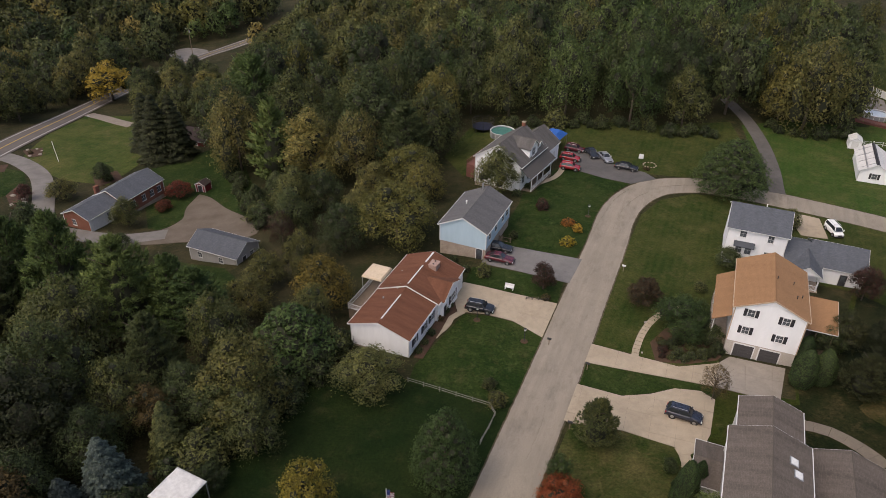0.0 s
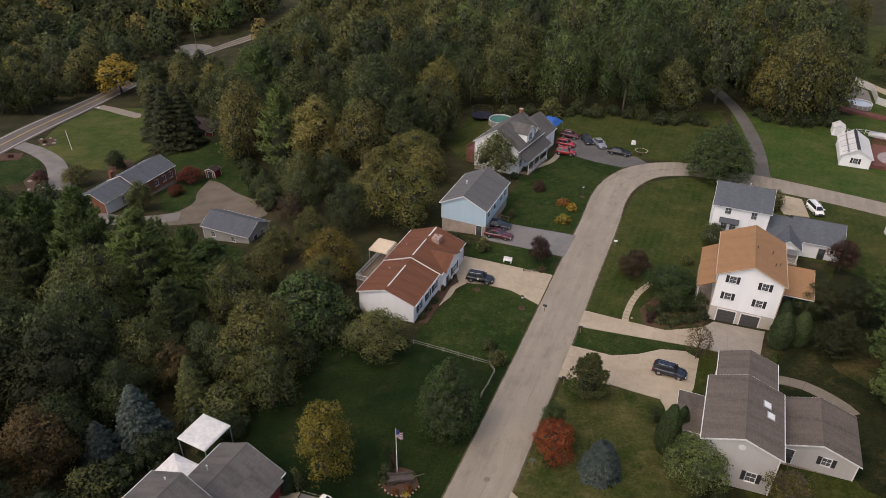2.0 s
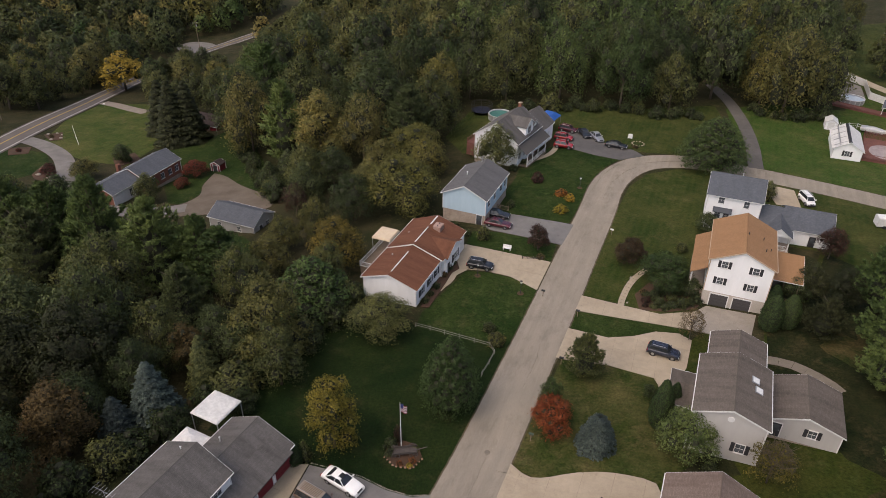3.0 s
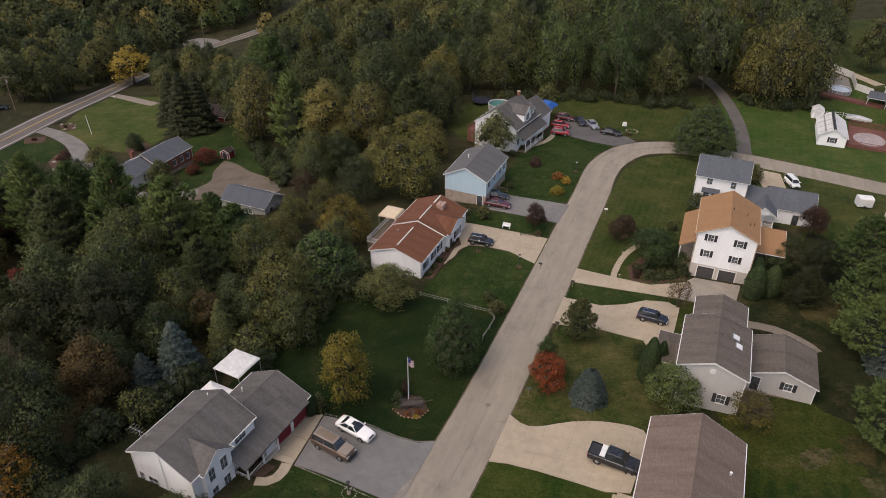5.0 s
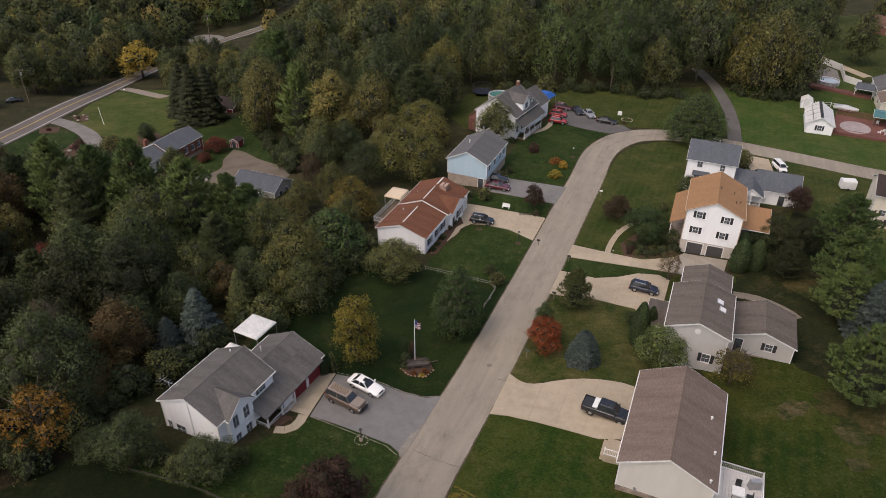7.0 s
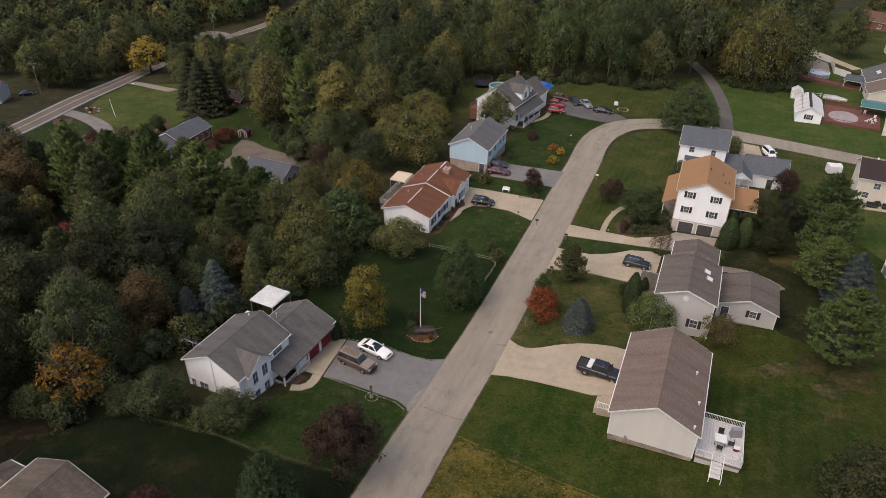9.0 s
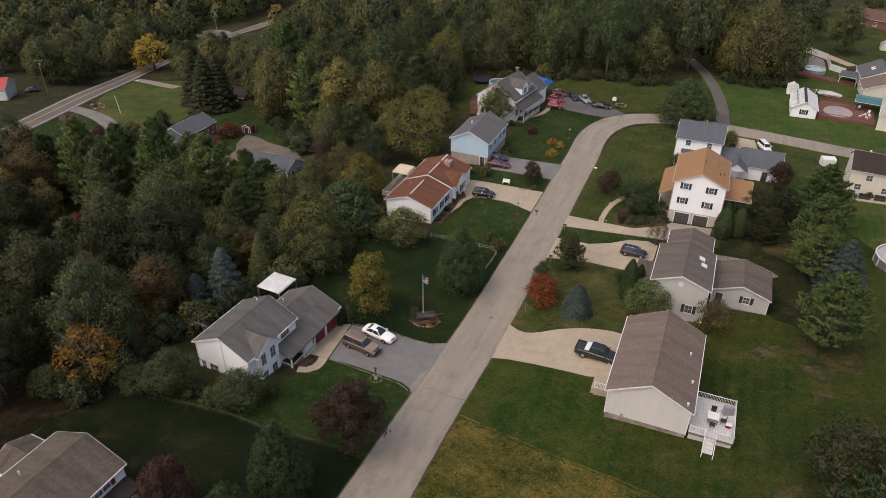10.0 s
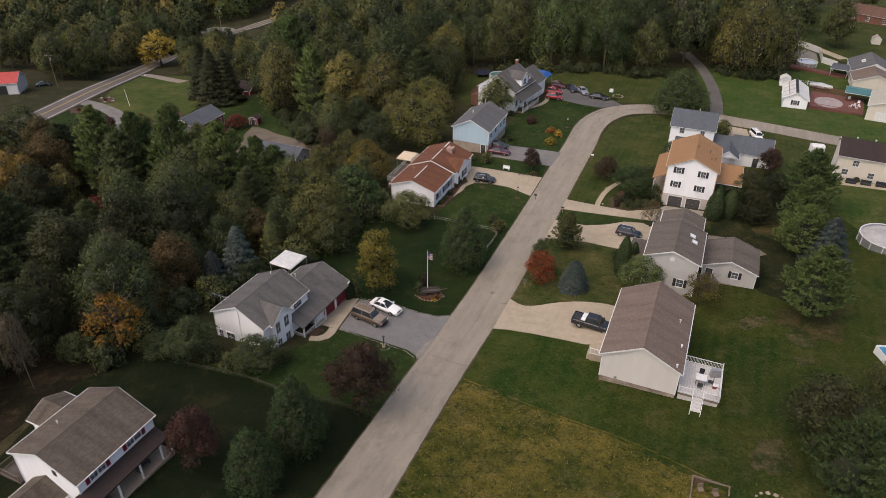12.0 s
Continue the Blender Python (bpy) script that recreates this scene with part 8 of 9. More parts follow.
def chair(m, label, mat=DARK_METAL, group=""):
    c = put_on(m, tagged(new("patio_chair"), label, "chair", group))
    part("seat", Shape().box(-0.28, -0.28, 0.40, 0.28, 0.28, 0.45), mat, c)
    part("backrest", Shape().box(-0.28, 0.24, 0.45, 0.28, 0.30, 0.95), mat, c)
    for a in (-1, 1):
        for b in (-1, 1):
            part("leg", Shape().tube((a * 0.25, b * 0.25, 0), (a * 0.25, b * 0.25, 0.4), 0.022, n=5), mat, c)
    return c


chair(D @ pose(11.6, 1.95, 0, 0, 0, 180), "dark metal patio chair at the table", group="deck chairs")
chair(D @ pose(11.6, 4.1, 0), "dark metal patio chair at the table", group="deck chairs")
chair(D @ pose(12.7, 3.0, 0, 0, 0, -90), "dark metal patio chair at the table", group="deck chairs")
chair(D @ pose(13.3, 1.2, 0, 0, 0, -60), "pale patio chair at the deck corner", DECK_GREY, "deck chairs")
gr = put_on(D @ pose(13.1, 4.7, 0, 0, 0, 20), tagged(new("covered_grill"), "grill under a pale grey cover", "grill"))
part("cover", Shape().prism([(-0.6, -0.32), (0.6, -0.32), (0.6, 0.32), (-0.6, 0.32)], 0.05, 1.1, 0.2), METAL, gr)
tk = put_on(D @ pose(13.3, 2.6, 0, 0, 0, 0), tagged(new("cooler"), "small red cooler on the deck", "cooler"))
part("tub", Shape().prism([(-0.3, -0.22), (0.3, -0.22), (0.3, 0.22), (-0.3, 0.22)], 0, 0.4, -0.06), RED_PAINT, tk)
part("lid", Shape().box(-0.33, -0.25, 0.4, 0.33, 0.25, 0.46), TRIM, tk)


def pool(x, y, r, h, label, fill=POOL_COVER, wall=METAL):
    t = thing("above_ground_pool", label, "pool", x, y)
    n = 28
    c = [(math.cos(k * math.tau / n), math.sin(k * math.tau / n)) for k in range(n)]
    s = Shape()
    s.loft([[(r * a, r * b, -0.4) for a, b in c], [(r * a, r * b, h) for a, b in c], [(r * 0.97 * a, r * 0.97 * b, h) for a, b in c], [(r * 0.97 * a, r * 0.97 * b, h - 0.5) for a, b in c]])
    part("pool_wall", s, wall, t)
    part("cover" if fill is POOL_COVER else "water", Shape().tube((0, 0, h - 0.3), (0, 0, h - 0.22), r * 0.965, n=n), fill, t)
    rim = Shape()
    for (a, b), (p, q) in zip(c, c[1:] + c[:1]):
        rim.tube((r * a, r * b, h + 0.03), (r * p, r * q, h + 0.03), 0.09, n=6)
    part("rim", rim, TRIM, t)
    for k in range(0, n, 2):
        a, b = c[k]
        part("stanchion", Shape().box(r * a * 1.01 - 0.06, r * b * 1.01 - 0.06, -0.4, r * a * 1.01 + 0.06, r * b * 1.01 + 0.06, h), TRIM, t)


pool(49.2, -17.0, 4.2, 1.25, "round above-ground pool with a pale winter cover")
pool(84.6, 90.0, 2.7, 1.2, "round pool with blue-white cover beside a fence", plain("ice_blue_cover", (0.50, 0.56, 0.62), (0.36, 0.44, 0.52), 1.2, 0.5, 0.5))
pool(-6.6, 79.4, 2.8, 1.2, "round pool with green water behind the house", plain("green_pool_water", (0.06, 0.17, 0.15), (0.08, 0.2, 0.17), 2, 0.5, 0.08))
sp = thing("blue_pool", "small white-walled pool with blue water", "pool", 34.4, -46.2)
part("pool_wall", Shape().box(-2.2, -1.4, -0.3, -2.1, 1.4, 1.0).box(2.1, -1.4, -0.3, 2.2, 1.4, 1.0).box(-2.1, -1.4, -0.3, 2.1, -1.3, 1.0).box(-2.1, 1.3, -0.3, 2.1, 1.4, 1.0), TRIM, sp)
part("water", Shape().box(-2.1, -1.3, 0.6, 2.1, 1.3, 0.75), POOL_WATER, sp)
part("ladder", Shape().tube((-2.2, -1.2, 0), (-2.0, -1.2, 1.9), 0.03).tube((-2.2, -0.8, 0), (-2.0, -0.8, 1.9), 0.03).tube((-2.0, -1.2, 1.9), (0.5, -1.2, 1.9), 0.03), METAL, sp)


def canopy(x, y, rz, w, d, h, cloth, label, hip=0.5, name="canopy"):
    t = thing(name, label, "canopy", x, y, rz=rz)
    part("cloth_roof", Shape().prism([(0, 0), (w, 0), (w, d), (0, d)], h, h + 0.12).prism([(0, 0), (w, 0), (w, d), (0, d)], h + 0.12, h + 0.12 + hip, 0.85 if hip > 0.3 else 0.1), cloth, t)
    for px in (0.1, w - 0.1):
        for py in (0.1, d - 0.1):
            part("leg", Shape().tube((px, py, 0), (px, py, h), 0.06, n=6), METAL, t)
    return t


canopy(-47.9, -26.4, -26, 3.9, 4.0, 3.9, ROOF_WHITE, "flat white canopy roof on posts behind the house", 0.12)
canopy(-49.2, -29.8, -26, 3.6, 2.6, 2.4, FABRIC_WHITE, "white tent canopy close behind the house", 0.7)
canopy(-31.2, 13.2, -22, 3.3, 3.6, 2.7, FABRIC_TAN, "tan cloth gazebo behind the brown-roofed house", 0.25, "gazebo")
canopy(-87.4, 64.6, -22, 2.6, 2.6, 2.2, FABRIC_WHITE, "pale patio umbrella canopy at the brick house", 0.8)
gz = bpy.data.objects["gazebo"]
gz.matrix_basis = pose(-31.6, 13.6, 0.3, 0, 0, -22)
dk = thing("patio_deck", "wooden back deck with white rail at the ranch", "deck", -32.1, 2.6, -0.4, -22.5)
boards(dk, -3.6, 0.0, 6.0, 14.4, 0.7, WOOD, "y", 0.3)
railing(dk, (-3.6, 6.0, 0.7), (-3.6, 14.4, 0.7))
railing(dk, (-3.6, 6.0, 0.7), (0.0, 6.0, 0.7))
part("frame", Shape().box(-3.6, 6.0, -1.4, 0.0, 14.4, 0.64), WOOD, dk)
sheet("mulch_bed", [(-23.2, -0.6), (-22.0, -0.8), (-19.6, 5.4), (-18.6, 8.4), (-17.4, 9.6), (-17.8, 12.4), (-18.8, 12.4)], 0.12, MULCH, "mulch bed with clipped shrubs along the house", category="flower bed")
sheet("mulch_bed", [(8.8, -0.6), (13.0, -1.0), (17.0, -0.2), (20.0, 3.0), (19.6, 5.0), (15.5, 7.6), (12.0, 6.6), (9.0, 3.4)], 0.06, MULCH, "large mulch bed with shrubs by the tall house", category="flower bed")
sheet("mulch_bed", [(-38.0, -39.0), (-39.0, -40.6), (-40.6, -40.4), (-40.0, -38.2)], 0.12, MULCH, "small mulch bed at the porch", category="flower bed")
def bed_shrubs(rows):
    """Rounded shrubs: place, height, width, foliage."""
    for x, y, hh, ww, leaf in rows:
        tree(x, y, "bush", leaf, hh, ww, "shrub", f"{LOOKS[leaf]} rounded shrub in a garden bed", "shrub")


bed_shrubs(((-22.6, 0.6, 1.0, 1.3, 'deep'), (-21.8, 2.4, 0.9, 1.2, 'green'), (-21.0, 4.4, 1.1, 1.4, 'deep'), (-19.2, 9.4, 1.3, 1.6, 'deep'), (-18.6, 11.2, 1.2, 1.5, 'deep'), (-19.8, 7.6, 1.0, 1.2, 'rust'), (12.0, 0.8, 1.4, 2.0, 'deep'), (15.2, 0.6, 1.6, 2.2, 'green'), (17.6, 1.6, 1.5, 2.0, 'deep'), (10.2, 1.6, 1.0, 1.6, 'plum'), (16.4, 5.6, 1.4, 2.2, 'deep'), (19.0, 8.6, 1.6, 2.0, 'green'), (21.0, 12.2, 1.8, 2.2, 'deep'), (-4.2, 12.8, 0.9, 1.6, 'rust'), (-13.2, 19.0, 2.6, 2.4, 'green'), (-16.0, 20.4, 1.2, 1.6, 'deep'),))
bed_shrubs(((-18.0, 23.6, 1.2, 1.5, 'deep'), (-7.8, 29.8, 1.6, 1.6, 'deep'), (-12.6, -9.0, 2.2, 2.6, 'olive'), (-13.4, -6.0, 1.6, 2.0, 'green'), (-9.9, 34.0, 1.3, 1.7, 'deep'), (-1.8, 40.4, 2.2, 2.6, 'plum'), (-44.0, -47.6, 2.4, 3.0, 'deep'), (-42.0, -46.2, 1.8, 2.2, 'green'), (-47.6, -48.6, 2.4, 3.0, 'green'), (-50.6, -46.8, 2.6, 3.2, 'deep'), (-25.6, -27.4, 1.5, 1.7, 'deep'), (-24.8, -26.4, 2.6, 1.0, 'plum'), (-23.0, -29.6, 0.7, 1.0, 'red'), (-35.0, -29.6, 2.8, 2.0, 'green'), (-25.6, -28.6, 0.9, 1.2, 'deep'), (-22.9, -27.8, 0.8, 1.1, 'green'),))
bed_shrubs(((-24.4, -30.0, 0.5, 0.9, 'red'), (-23.4, -30.2, 0.45, 0.8, 'yellow'), (11.0, 0.0, 0.9, 1.3, 'green'), (13.6, 0.2, 1.2, 1.7, 'deep'), (11.6, 2.6, 1.3, 1.8, 'deep'), (14.2, 2.0, 1.2, 1.8, 'green'), (12.8, 3.8, 1.4, 2.2, 'deep'), (15.4, 4.4, 1.6, 2.4, 'deep'), (12.6, -0.2, 1.0, 1.6, 'deep'), (16.6, 1.0, 1.3, 1.8, 'green'), (10.6, 2.8, 1.0, 1.7, 'green'), (16.2, 3.6, 1.4, 2.0, 'deep'), (18.6, 4.6, 1.8, 2.2, 'deep'), (17.8, 6.6, 1.6, 2.0, 'deep'), (10.4, 3.8, 0.8, 1.3, 'rust'), (19.4, 2.2, 1.6, 1.8, 'deep'), (9.8, 0.4, 0.7, 1.1, 'plum'), (13.0, 7.4, 1.0, 1.5, 'green'), (7.2, -21.0, 1.2, 1.6, 'deep'), (8.8, -31.2, 1.2, 1.6, 'deep'), (41.0, 35.4, 2.6, 3.4, 'olive'),))
bed_shrubs(((57.8, 9.0, 1.2, 1.6, 'deep'), (-6.0, 46.4, 1.4, 2.0, 'deep'), (-3.6, 49.6, 1.2, 1.8, 'deep'), (0.4, 55.0, 1.2, 1.8, 'rust'), (30.6, 55.8, 1.6, 1.0, 'green'), (21.6, 58.6, 0.6, 1.6, 'rust'),))


# utility poles and their wires
def utility_pole(x, y, h, rz):
    t = thing("utility_pole", "grey wooden utility pole with a cross-arm", "utility pole", x, y, rz=rz)
    part("pole", Shape().tube((0, 0, -0.3), (0, 0, h), 0.16, 0.11), WOOD, t)
    part("cross_arm", Shape().box(-1.2, -0.06, h - 0.9, 1.2, 0.06, h - 0.76), WOOD, t)
    for k in (-1.1, -0.5, 0.5, 1.1):
        part("insulator", Shape().tube((k, 0, h - 0.76), (k, 0, h - 0.58), 0.05), TRIM, t)
    part("transformer", Shape().tube((0.3, 0, h - 2.4), (0.3, 0, h - 1.5), 0.24, n=12), METAL, t)
    return t


POLES = [(-149.5, 62.0, 11.0), (-147.5, 104.5, 11.0), (-146.0, 150.0, 11.0), (-141.5, 190.0, 11.0), (-129.0, 222.0, 12.0)]
for x, y, hh in POLES:
    utility_pole(x, y, hh, 5)
for (x0, y0, h0), (x1, y1, h1) in zip(POLES, POLES[1:]):
    for off in (-1.1, 0.5):
        w = Shape()
        pts = []
        for k in range(9):
            t = k / 8
            pts.append((x0 + (x1 - x0) * t + off, y0 + (y1 - y0) * t, (float(land(x0, y0)) + h0) * (1 - t) + (float(land(x1, y1)) + h1) * t - 0.6 - 4 * 1.2 * t * (1 - t)))
        for p, q in zip(pts, pts[1:]):
            w.tube(p, q, 0.025, n=4, caps=False)
        single("power_line", w, DARK_METAL, "sagging black power line between poles", "wire")

# pool deck on the east side
dk = thing("pool_deck", "large red-brown deck round a covered pool", "deck", 69.4, 55.0, -1.25, -28.0)
boards(dk, 0.0, 12.5, 0.0, 12.5, 0.75, DECK_RED, "x", 0.5)
part("deck_skirt", Shape().box(0.05, 0.05, -0.8, 12.45, 12.45, 0.69), DECK_RED, dk)
for p, q, hh, gap in (((0, 0, 0.75), (12.5, 0, 0.75), 0.95, 0.3), ((0, 0, 0.75), (0, 12.5, 0.75), 0.95, 0.3), ((0, 12.5, 0.75), (12.5, 12.5, 0.75), 1.5, 0.06)):
    railing(dk, p, q, hh, gap, DECK_RED)
part("pool_cover", Shape().prism([(4.5 + 3.3 * math.cos(k * math.tau / 24), 5.2 + 4.0 * math.sin(k * math.tau / 24)) for k in range(24)], 0.75, 0.83), plain("grey_pool_cover", (0.34, 0.29, 0.28), (0.27, 0.22, 0.21), 2, 0.4, 0.7), dk, "grey cover on the sunken pool")
M2 = pose(69.4, 55.0, -0.5, 0, 0, -28)
for k, (a, b) in enumerate(((9.0, 9.8), (10.8, 3.2), (11.4, 4.8), (10.2, 5.0), (9.4, 3.8), (11.2, 7.4))):
    chair(M2 @ pose(a, b, 0, 0, 0, 70 * k), "white patio chair on the red deck", TRIM, "pool deck chairs")
bt = put_on(pose(*on_land(79.2, 69.4, 0.3), 0, 0, -41), tagged(new("boat"), "small boat under a pale cover behind the deck", "boat"))
part("hull", Shape().loft([ring(-2.6, 0.9, [0.2, 0.5, 0.9], [0.6, 0.9, 1.0]), ring(0, 1.0, [0.15, 0.5, 0.95], [0.6, 0.9, 1.0]), ring(2.0, 0.7, [0.25, 0.55, 1.0], [0.5, 0.85, 1.0]), ring(3.0, 0.1, [0.6, 0.8, 1.1], [0.8, 1.0, 1.0])]), TRIM, bt)
part("cover", Shape().loft([ring(-2.6, 0.9, [0.92, 1.2], [1.0, 0.3]), ring(0, 1.0, [0.97, 1.5], [1.0, 0.25]), ring(2.9, 0.15, [1.1, 1.2], [1.0, 0.5])]), METAL, bt)
for a in (-1.2, 0.9):
    part("trailer_axle", Shape().box(a - 0.15, -0.8, -0.35, a + 0.15, 0.8, 0.22), DARK_METAL, bt)
fence("yard_fence", [(73.6, 73.6), (77.0, 73.4), (80.4, 70.6)], "low white rail fence behind the boat", 1.1, 2.0, TRIM)
dk = thing("pool_deck", "narrow red-brown deck along the far pool", "deck", 78.4, 87.6, -1.6, -42.0)
boards(dk, 0.0, 15.0, 0.0, 2.6, 1.0, DECK_RED, "x", 0.5)
part("deck_skirt", Shape().box(0.05, 0.05, -0.8, 14.95, 2.55, 0.94), DECK_RED, dk)
railing(dk, (0, 0, 1.0), (15, 0, 1.0), 0.9, 0.3, DECK_RED)
strip("far_driveway", rounded([(88, 132), (94, 116), (96.3, 105), (98.8, 96)]), 1.6, -1.6, 0.08, CONCRETE, "pale narrow driveway of the far houses", category="driveway")
sheet("pool_yard", [(83.6, 93.0), (85.0, 103.0), (90.6, 109.6), (93.0, 102.0), (89.4, 92.6), (87.0, 89.6)], 0.08, GRAVEL, "gravel yard round the far pool", category="yard")


def panel_fence(points, label, hh=1.8, step=2.4):
    """A closed fence of vinyl panels between posts."""
    t = thing("panel_fence", label, "fence", *points[0])
    b = t.matrix_basis.translation
    for p, q in zip(points, points[1:]):
        n = max(1, round(math.dist(p, q) / step))
        for k in range(n):
            u, v = [(p[0] + (q[0] - p[0]) * m / n, p[1] + (q[1] - p[1]) * m / n) for m in (k, k + 1)]
            zu, zv = float(land(*u)) - b.z, float(land(*v)) - b.z
            dx, dy = v[0] - u[0], v[1] - u[1]
            r = math.hypot(dx, dy)
            nx, ny = -dy / r * 0.03, dx / r * 0.03
            s = Shape()
            s.v = [(x - b.x + sg * nx, y - b.y + sg * ny, z + up) for up in (0.05, hh) for (x, y), z in ((u, zu), (v, zv)) for sg in (-1, 1)]
            s.f = [(0, 1, 5, 4), (2, 6, 7, 3), (0, 4, 6, 2), (1, 3, 7, 5), (4, 5, 7, 6), (0, 2, 3, 1)]
            part("panel", s, TRIM, t)
            part("post", Shape().box(u[0] - b.x - 0.07, u[1] - b.y - 0.07, zu - 0.2, u[0] - b.x + 0.07, u[1] - b.y + 0.07, zu + hh + 0.12), TRIM, t)


panel_fence([(90.6, 112.6), (94.0, 102.3), (90.2, 92.6), (92.4, 88.0)], "tall white vinyl fence round the far pool yard")
tr = thing("trailer", "small white cargo trailer on the grass", "trailer", 57.6, 24.8, rz=-10)
part("box", Shape().slab([(-0.9, 0.4), (0.9, 0.4), (0.9, 1.9), (0.7, 2.1), (-0.7, 2.1), (-0.9, 1.9)], "x", -1.3, 1.3), TRIM, tr)
for s in (-1, 1):
    part("wheel", Shape().tube((0, s * 0.85, 0.3), (0, s * 1.0, 0.3), 0.3, n=12), RUBBER, tr)
part("hitch", Shape().tube((1.3, 0, 0.45), (2.2, 0, 0.4), 0.05), DARK_METAL, tr)
# patio of the cream house
sheet("patio", [(55.4, 10.2), (62.0, 7.0), (70, 3.4), (69, 1.0), (61, 4.6), (54.4, 7.8)], 0.1, CONCRETE, "pale concrete patio along the cream house", category="patio")
for k in range(4):
    b = thing("patio_sofa", "black outdoor sofa on the patio", "sofa", 56.6 + 2.3 * k, 8.4 - 1.05 * k, rz=-25)
    part("seat", Shape().box(-0.9, -0.4, 0.1, 0.9, 0.4, 0.45), BLACK_SHUTTER, b)
    part("backrest", Shape().box(-0.9, 0.3, 0.45, 0.9, 0.45, 0.9), BLACK_SHUTTER, b)
# trampoline, tarp and shed farther off
tp = thing("trampoline", "round trampoline with dark safety net", "trampoline", -10.9, 84.2)
n = 16
c = [(2.6 * math.cos(k * math.tau / n), 2.6 * math.sin(k * math.tau / n)) for k in range(n)]
part("mat", Shape().tube((0, 0, 0.85), (0, 0, 0.9), 2.5, n=n), plain("dark_blue_mat", (0.012, 0.016, 0.035), (0.02, 0.024, 0.045)), tp)
for k in range(0, n, 2):
    part("net_pole", Shape().tube((*c[k], 0), (*c[k], 2.7), 0.04, n=6), DARK_METAL, tp)
for z in (0.9, 1.4, 1.9, 2.4, 2.65):
    net = Shape()
    for (a, b), (p, q) in zip(c, c[1:] + c[:1]):
        net.tube((a, b, z), (p, q, z), 0.03, n=4)
    part("net_band", net, DARK_METAL, tp)
tpb = thing("tarp_canopy", "bright blue tarp canopy behind the white house", "canopy", 3.8, 70.4, rz=-31)
part("tarp", Shape().prism([(-2.2, -2.6), (2.2, -2.6), (2.2, 2.6), (-2.2, 2.6)], 2.9, 3.9, 0.5), TARP_BLUE, tpb)
for a in (-2.1, 2.1):
    for b in (-2.5, 2.5):
        part("leg", Shape().tube((a, b, 0), (a, b, 2.9), 0.05), METAL, tpb)
sh = thing("garden_shed", "small dark garden shed with white trim", "shed", -76.6, 69.2, rz=-20)
wing(sh, 0.0, 2.8, 0.0, 2.6, 0.0, 2.0, 2.7, "y", RED_PAINT, ROOF_DARK, over=0.15, gutter=False)
door(sh, 1.4, 0.13, 0.1, "f", 1.2, 1.7, BLACK_SHUTTER)
bn = thing("swing_bench", "small white garden bench on the lawn", "bench", -9.5, 15.2, rz=-20)
part("seat", Shape().box(-0.7, -0.25, 0.40, 0.7, 0.25, 0.46), TRIM, bn)
part("backrest", Shape().box(-0.7, 0.22, 0.46, 0.7, 0.28, 0.9), TRIM, bn)
for a in (-0.6, 0.6):
    part("leg", Shape().box(a - 0.05, -0.25, 0, a + 0.05, 0.28, 0.4), TRIM, bn)
# raised timber bed and stone ring at the field's edge
bx = thing("raised_bed", "timber-edged plot with garden chairs", "garden bed", 3.2, -65.0, rz=-23)
for a in ((0, 0, 3.6, 0.14), (0, -4.2, 3.6, -4.06), (0, -4.06, 0.14, 0), (3.46, -4.06, 3.6, 0)):
    part("timber", Shape().box(a[0], a[1], -0.4, a[2], a[3], 0.35), WOOD, bx)
part("soil", Shape().box(0.14, -4.06, -0.4, 3.46, 0.0, 0.12), MULCH, bx)
for k in range(2):
    chair(bx.matrix_basis @ pose(0.9 + 1.4 * k, -1.6, 0.12, 0, 0, 30), "grey wooden garden chair in the plot", WOOD, "plot chairs")
rocks("ring_stone", [(9.6 + 1.5 * math.cos(a), -68.6 + 1.5 * math.sin(a)) for a in (k * math.tau / 14 for k in range(14))], 0.22, "tan stone of a round fire ring", STONE)


# cracks of the street
CRACK = plain("worn_crack_filler", (0.095, 0.080, 0.062), (0.17, 0.145, 0.112), 3.0, 0.4, 0.95)


def crack(points, label="thin dark tar-sealed crack in the street"):
    line = rounded(points, 8)
    strip("road_crack", [(x + rng.uniform(-0.08, 0.08), y + rng.uniform(-0.08, 0.08)) for x, y in line], 0.010, -0.010, 0.085, CRACK, label, category="crack")


crack([(-24.0, -43.0), (-21.6, -44.4), (-19.0, -45.6)])
crack([(-14.0, -30.6), (-11.4, -31.4), (-9.4, -32.2)])
crack([(-9.8, -17.6), (-8.4, -14.2), (-7.4, -11.8), (-6.8, -9.0)])
crack([(5.4, 30.6), (8.6, 37.6), (12.2, 44.4), (16.4, 49.6)])
crack([(9.6, 32.8), (12.6, 39.8), (16.2, 45.2), (19.6, 48.2)])
crack([(-19.6, -40.2), (-17.2, -34.6), (-15.0, -29.0)])
crack([(22.0, 50.4), (29.0, 51.8), (36.0, 50.6)])
crack([(5.2, -9.8), (7.4, -8.6), (7.0, -10.8), (6.2, -11.6)], "jagged dark crack across the concrete")
for x, y in ((-14.7, -28.0),):
    single("manhole_cover", Shape().tube((0, 0, -0.1), (0, 0, 0.10), 0.34, n=16), plain("worn_iron_cover", (0.15, 0.128, 0.098), (0.19, 0.16, 0.125), 8, 1, 0.8), "round iron manhole cover in the street", "manhole cover", pose(*on_land(x, y)))
# cut edge between the mown lawn and the dry field
strip("lawn_edge", [(x + rng.uniform(-0.06, 0.06), y + rng.uniform(-0.06, 0.06)) for x, y in rounded([(-19.4, -48.4), (-14.0, -52.2), (-8.3, -56.0), (-2.7, -59.2), (2.2, -62.9), (5.2, -65.6)], 10)], 0.11, -0.11, 0.06, LAWN_DRY, "dry trodden edge between lawn and field", category="earth")
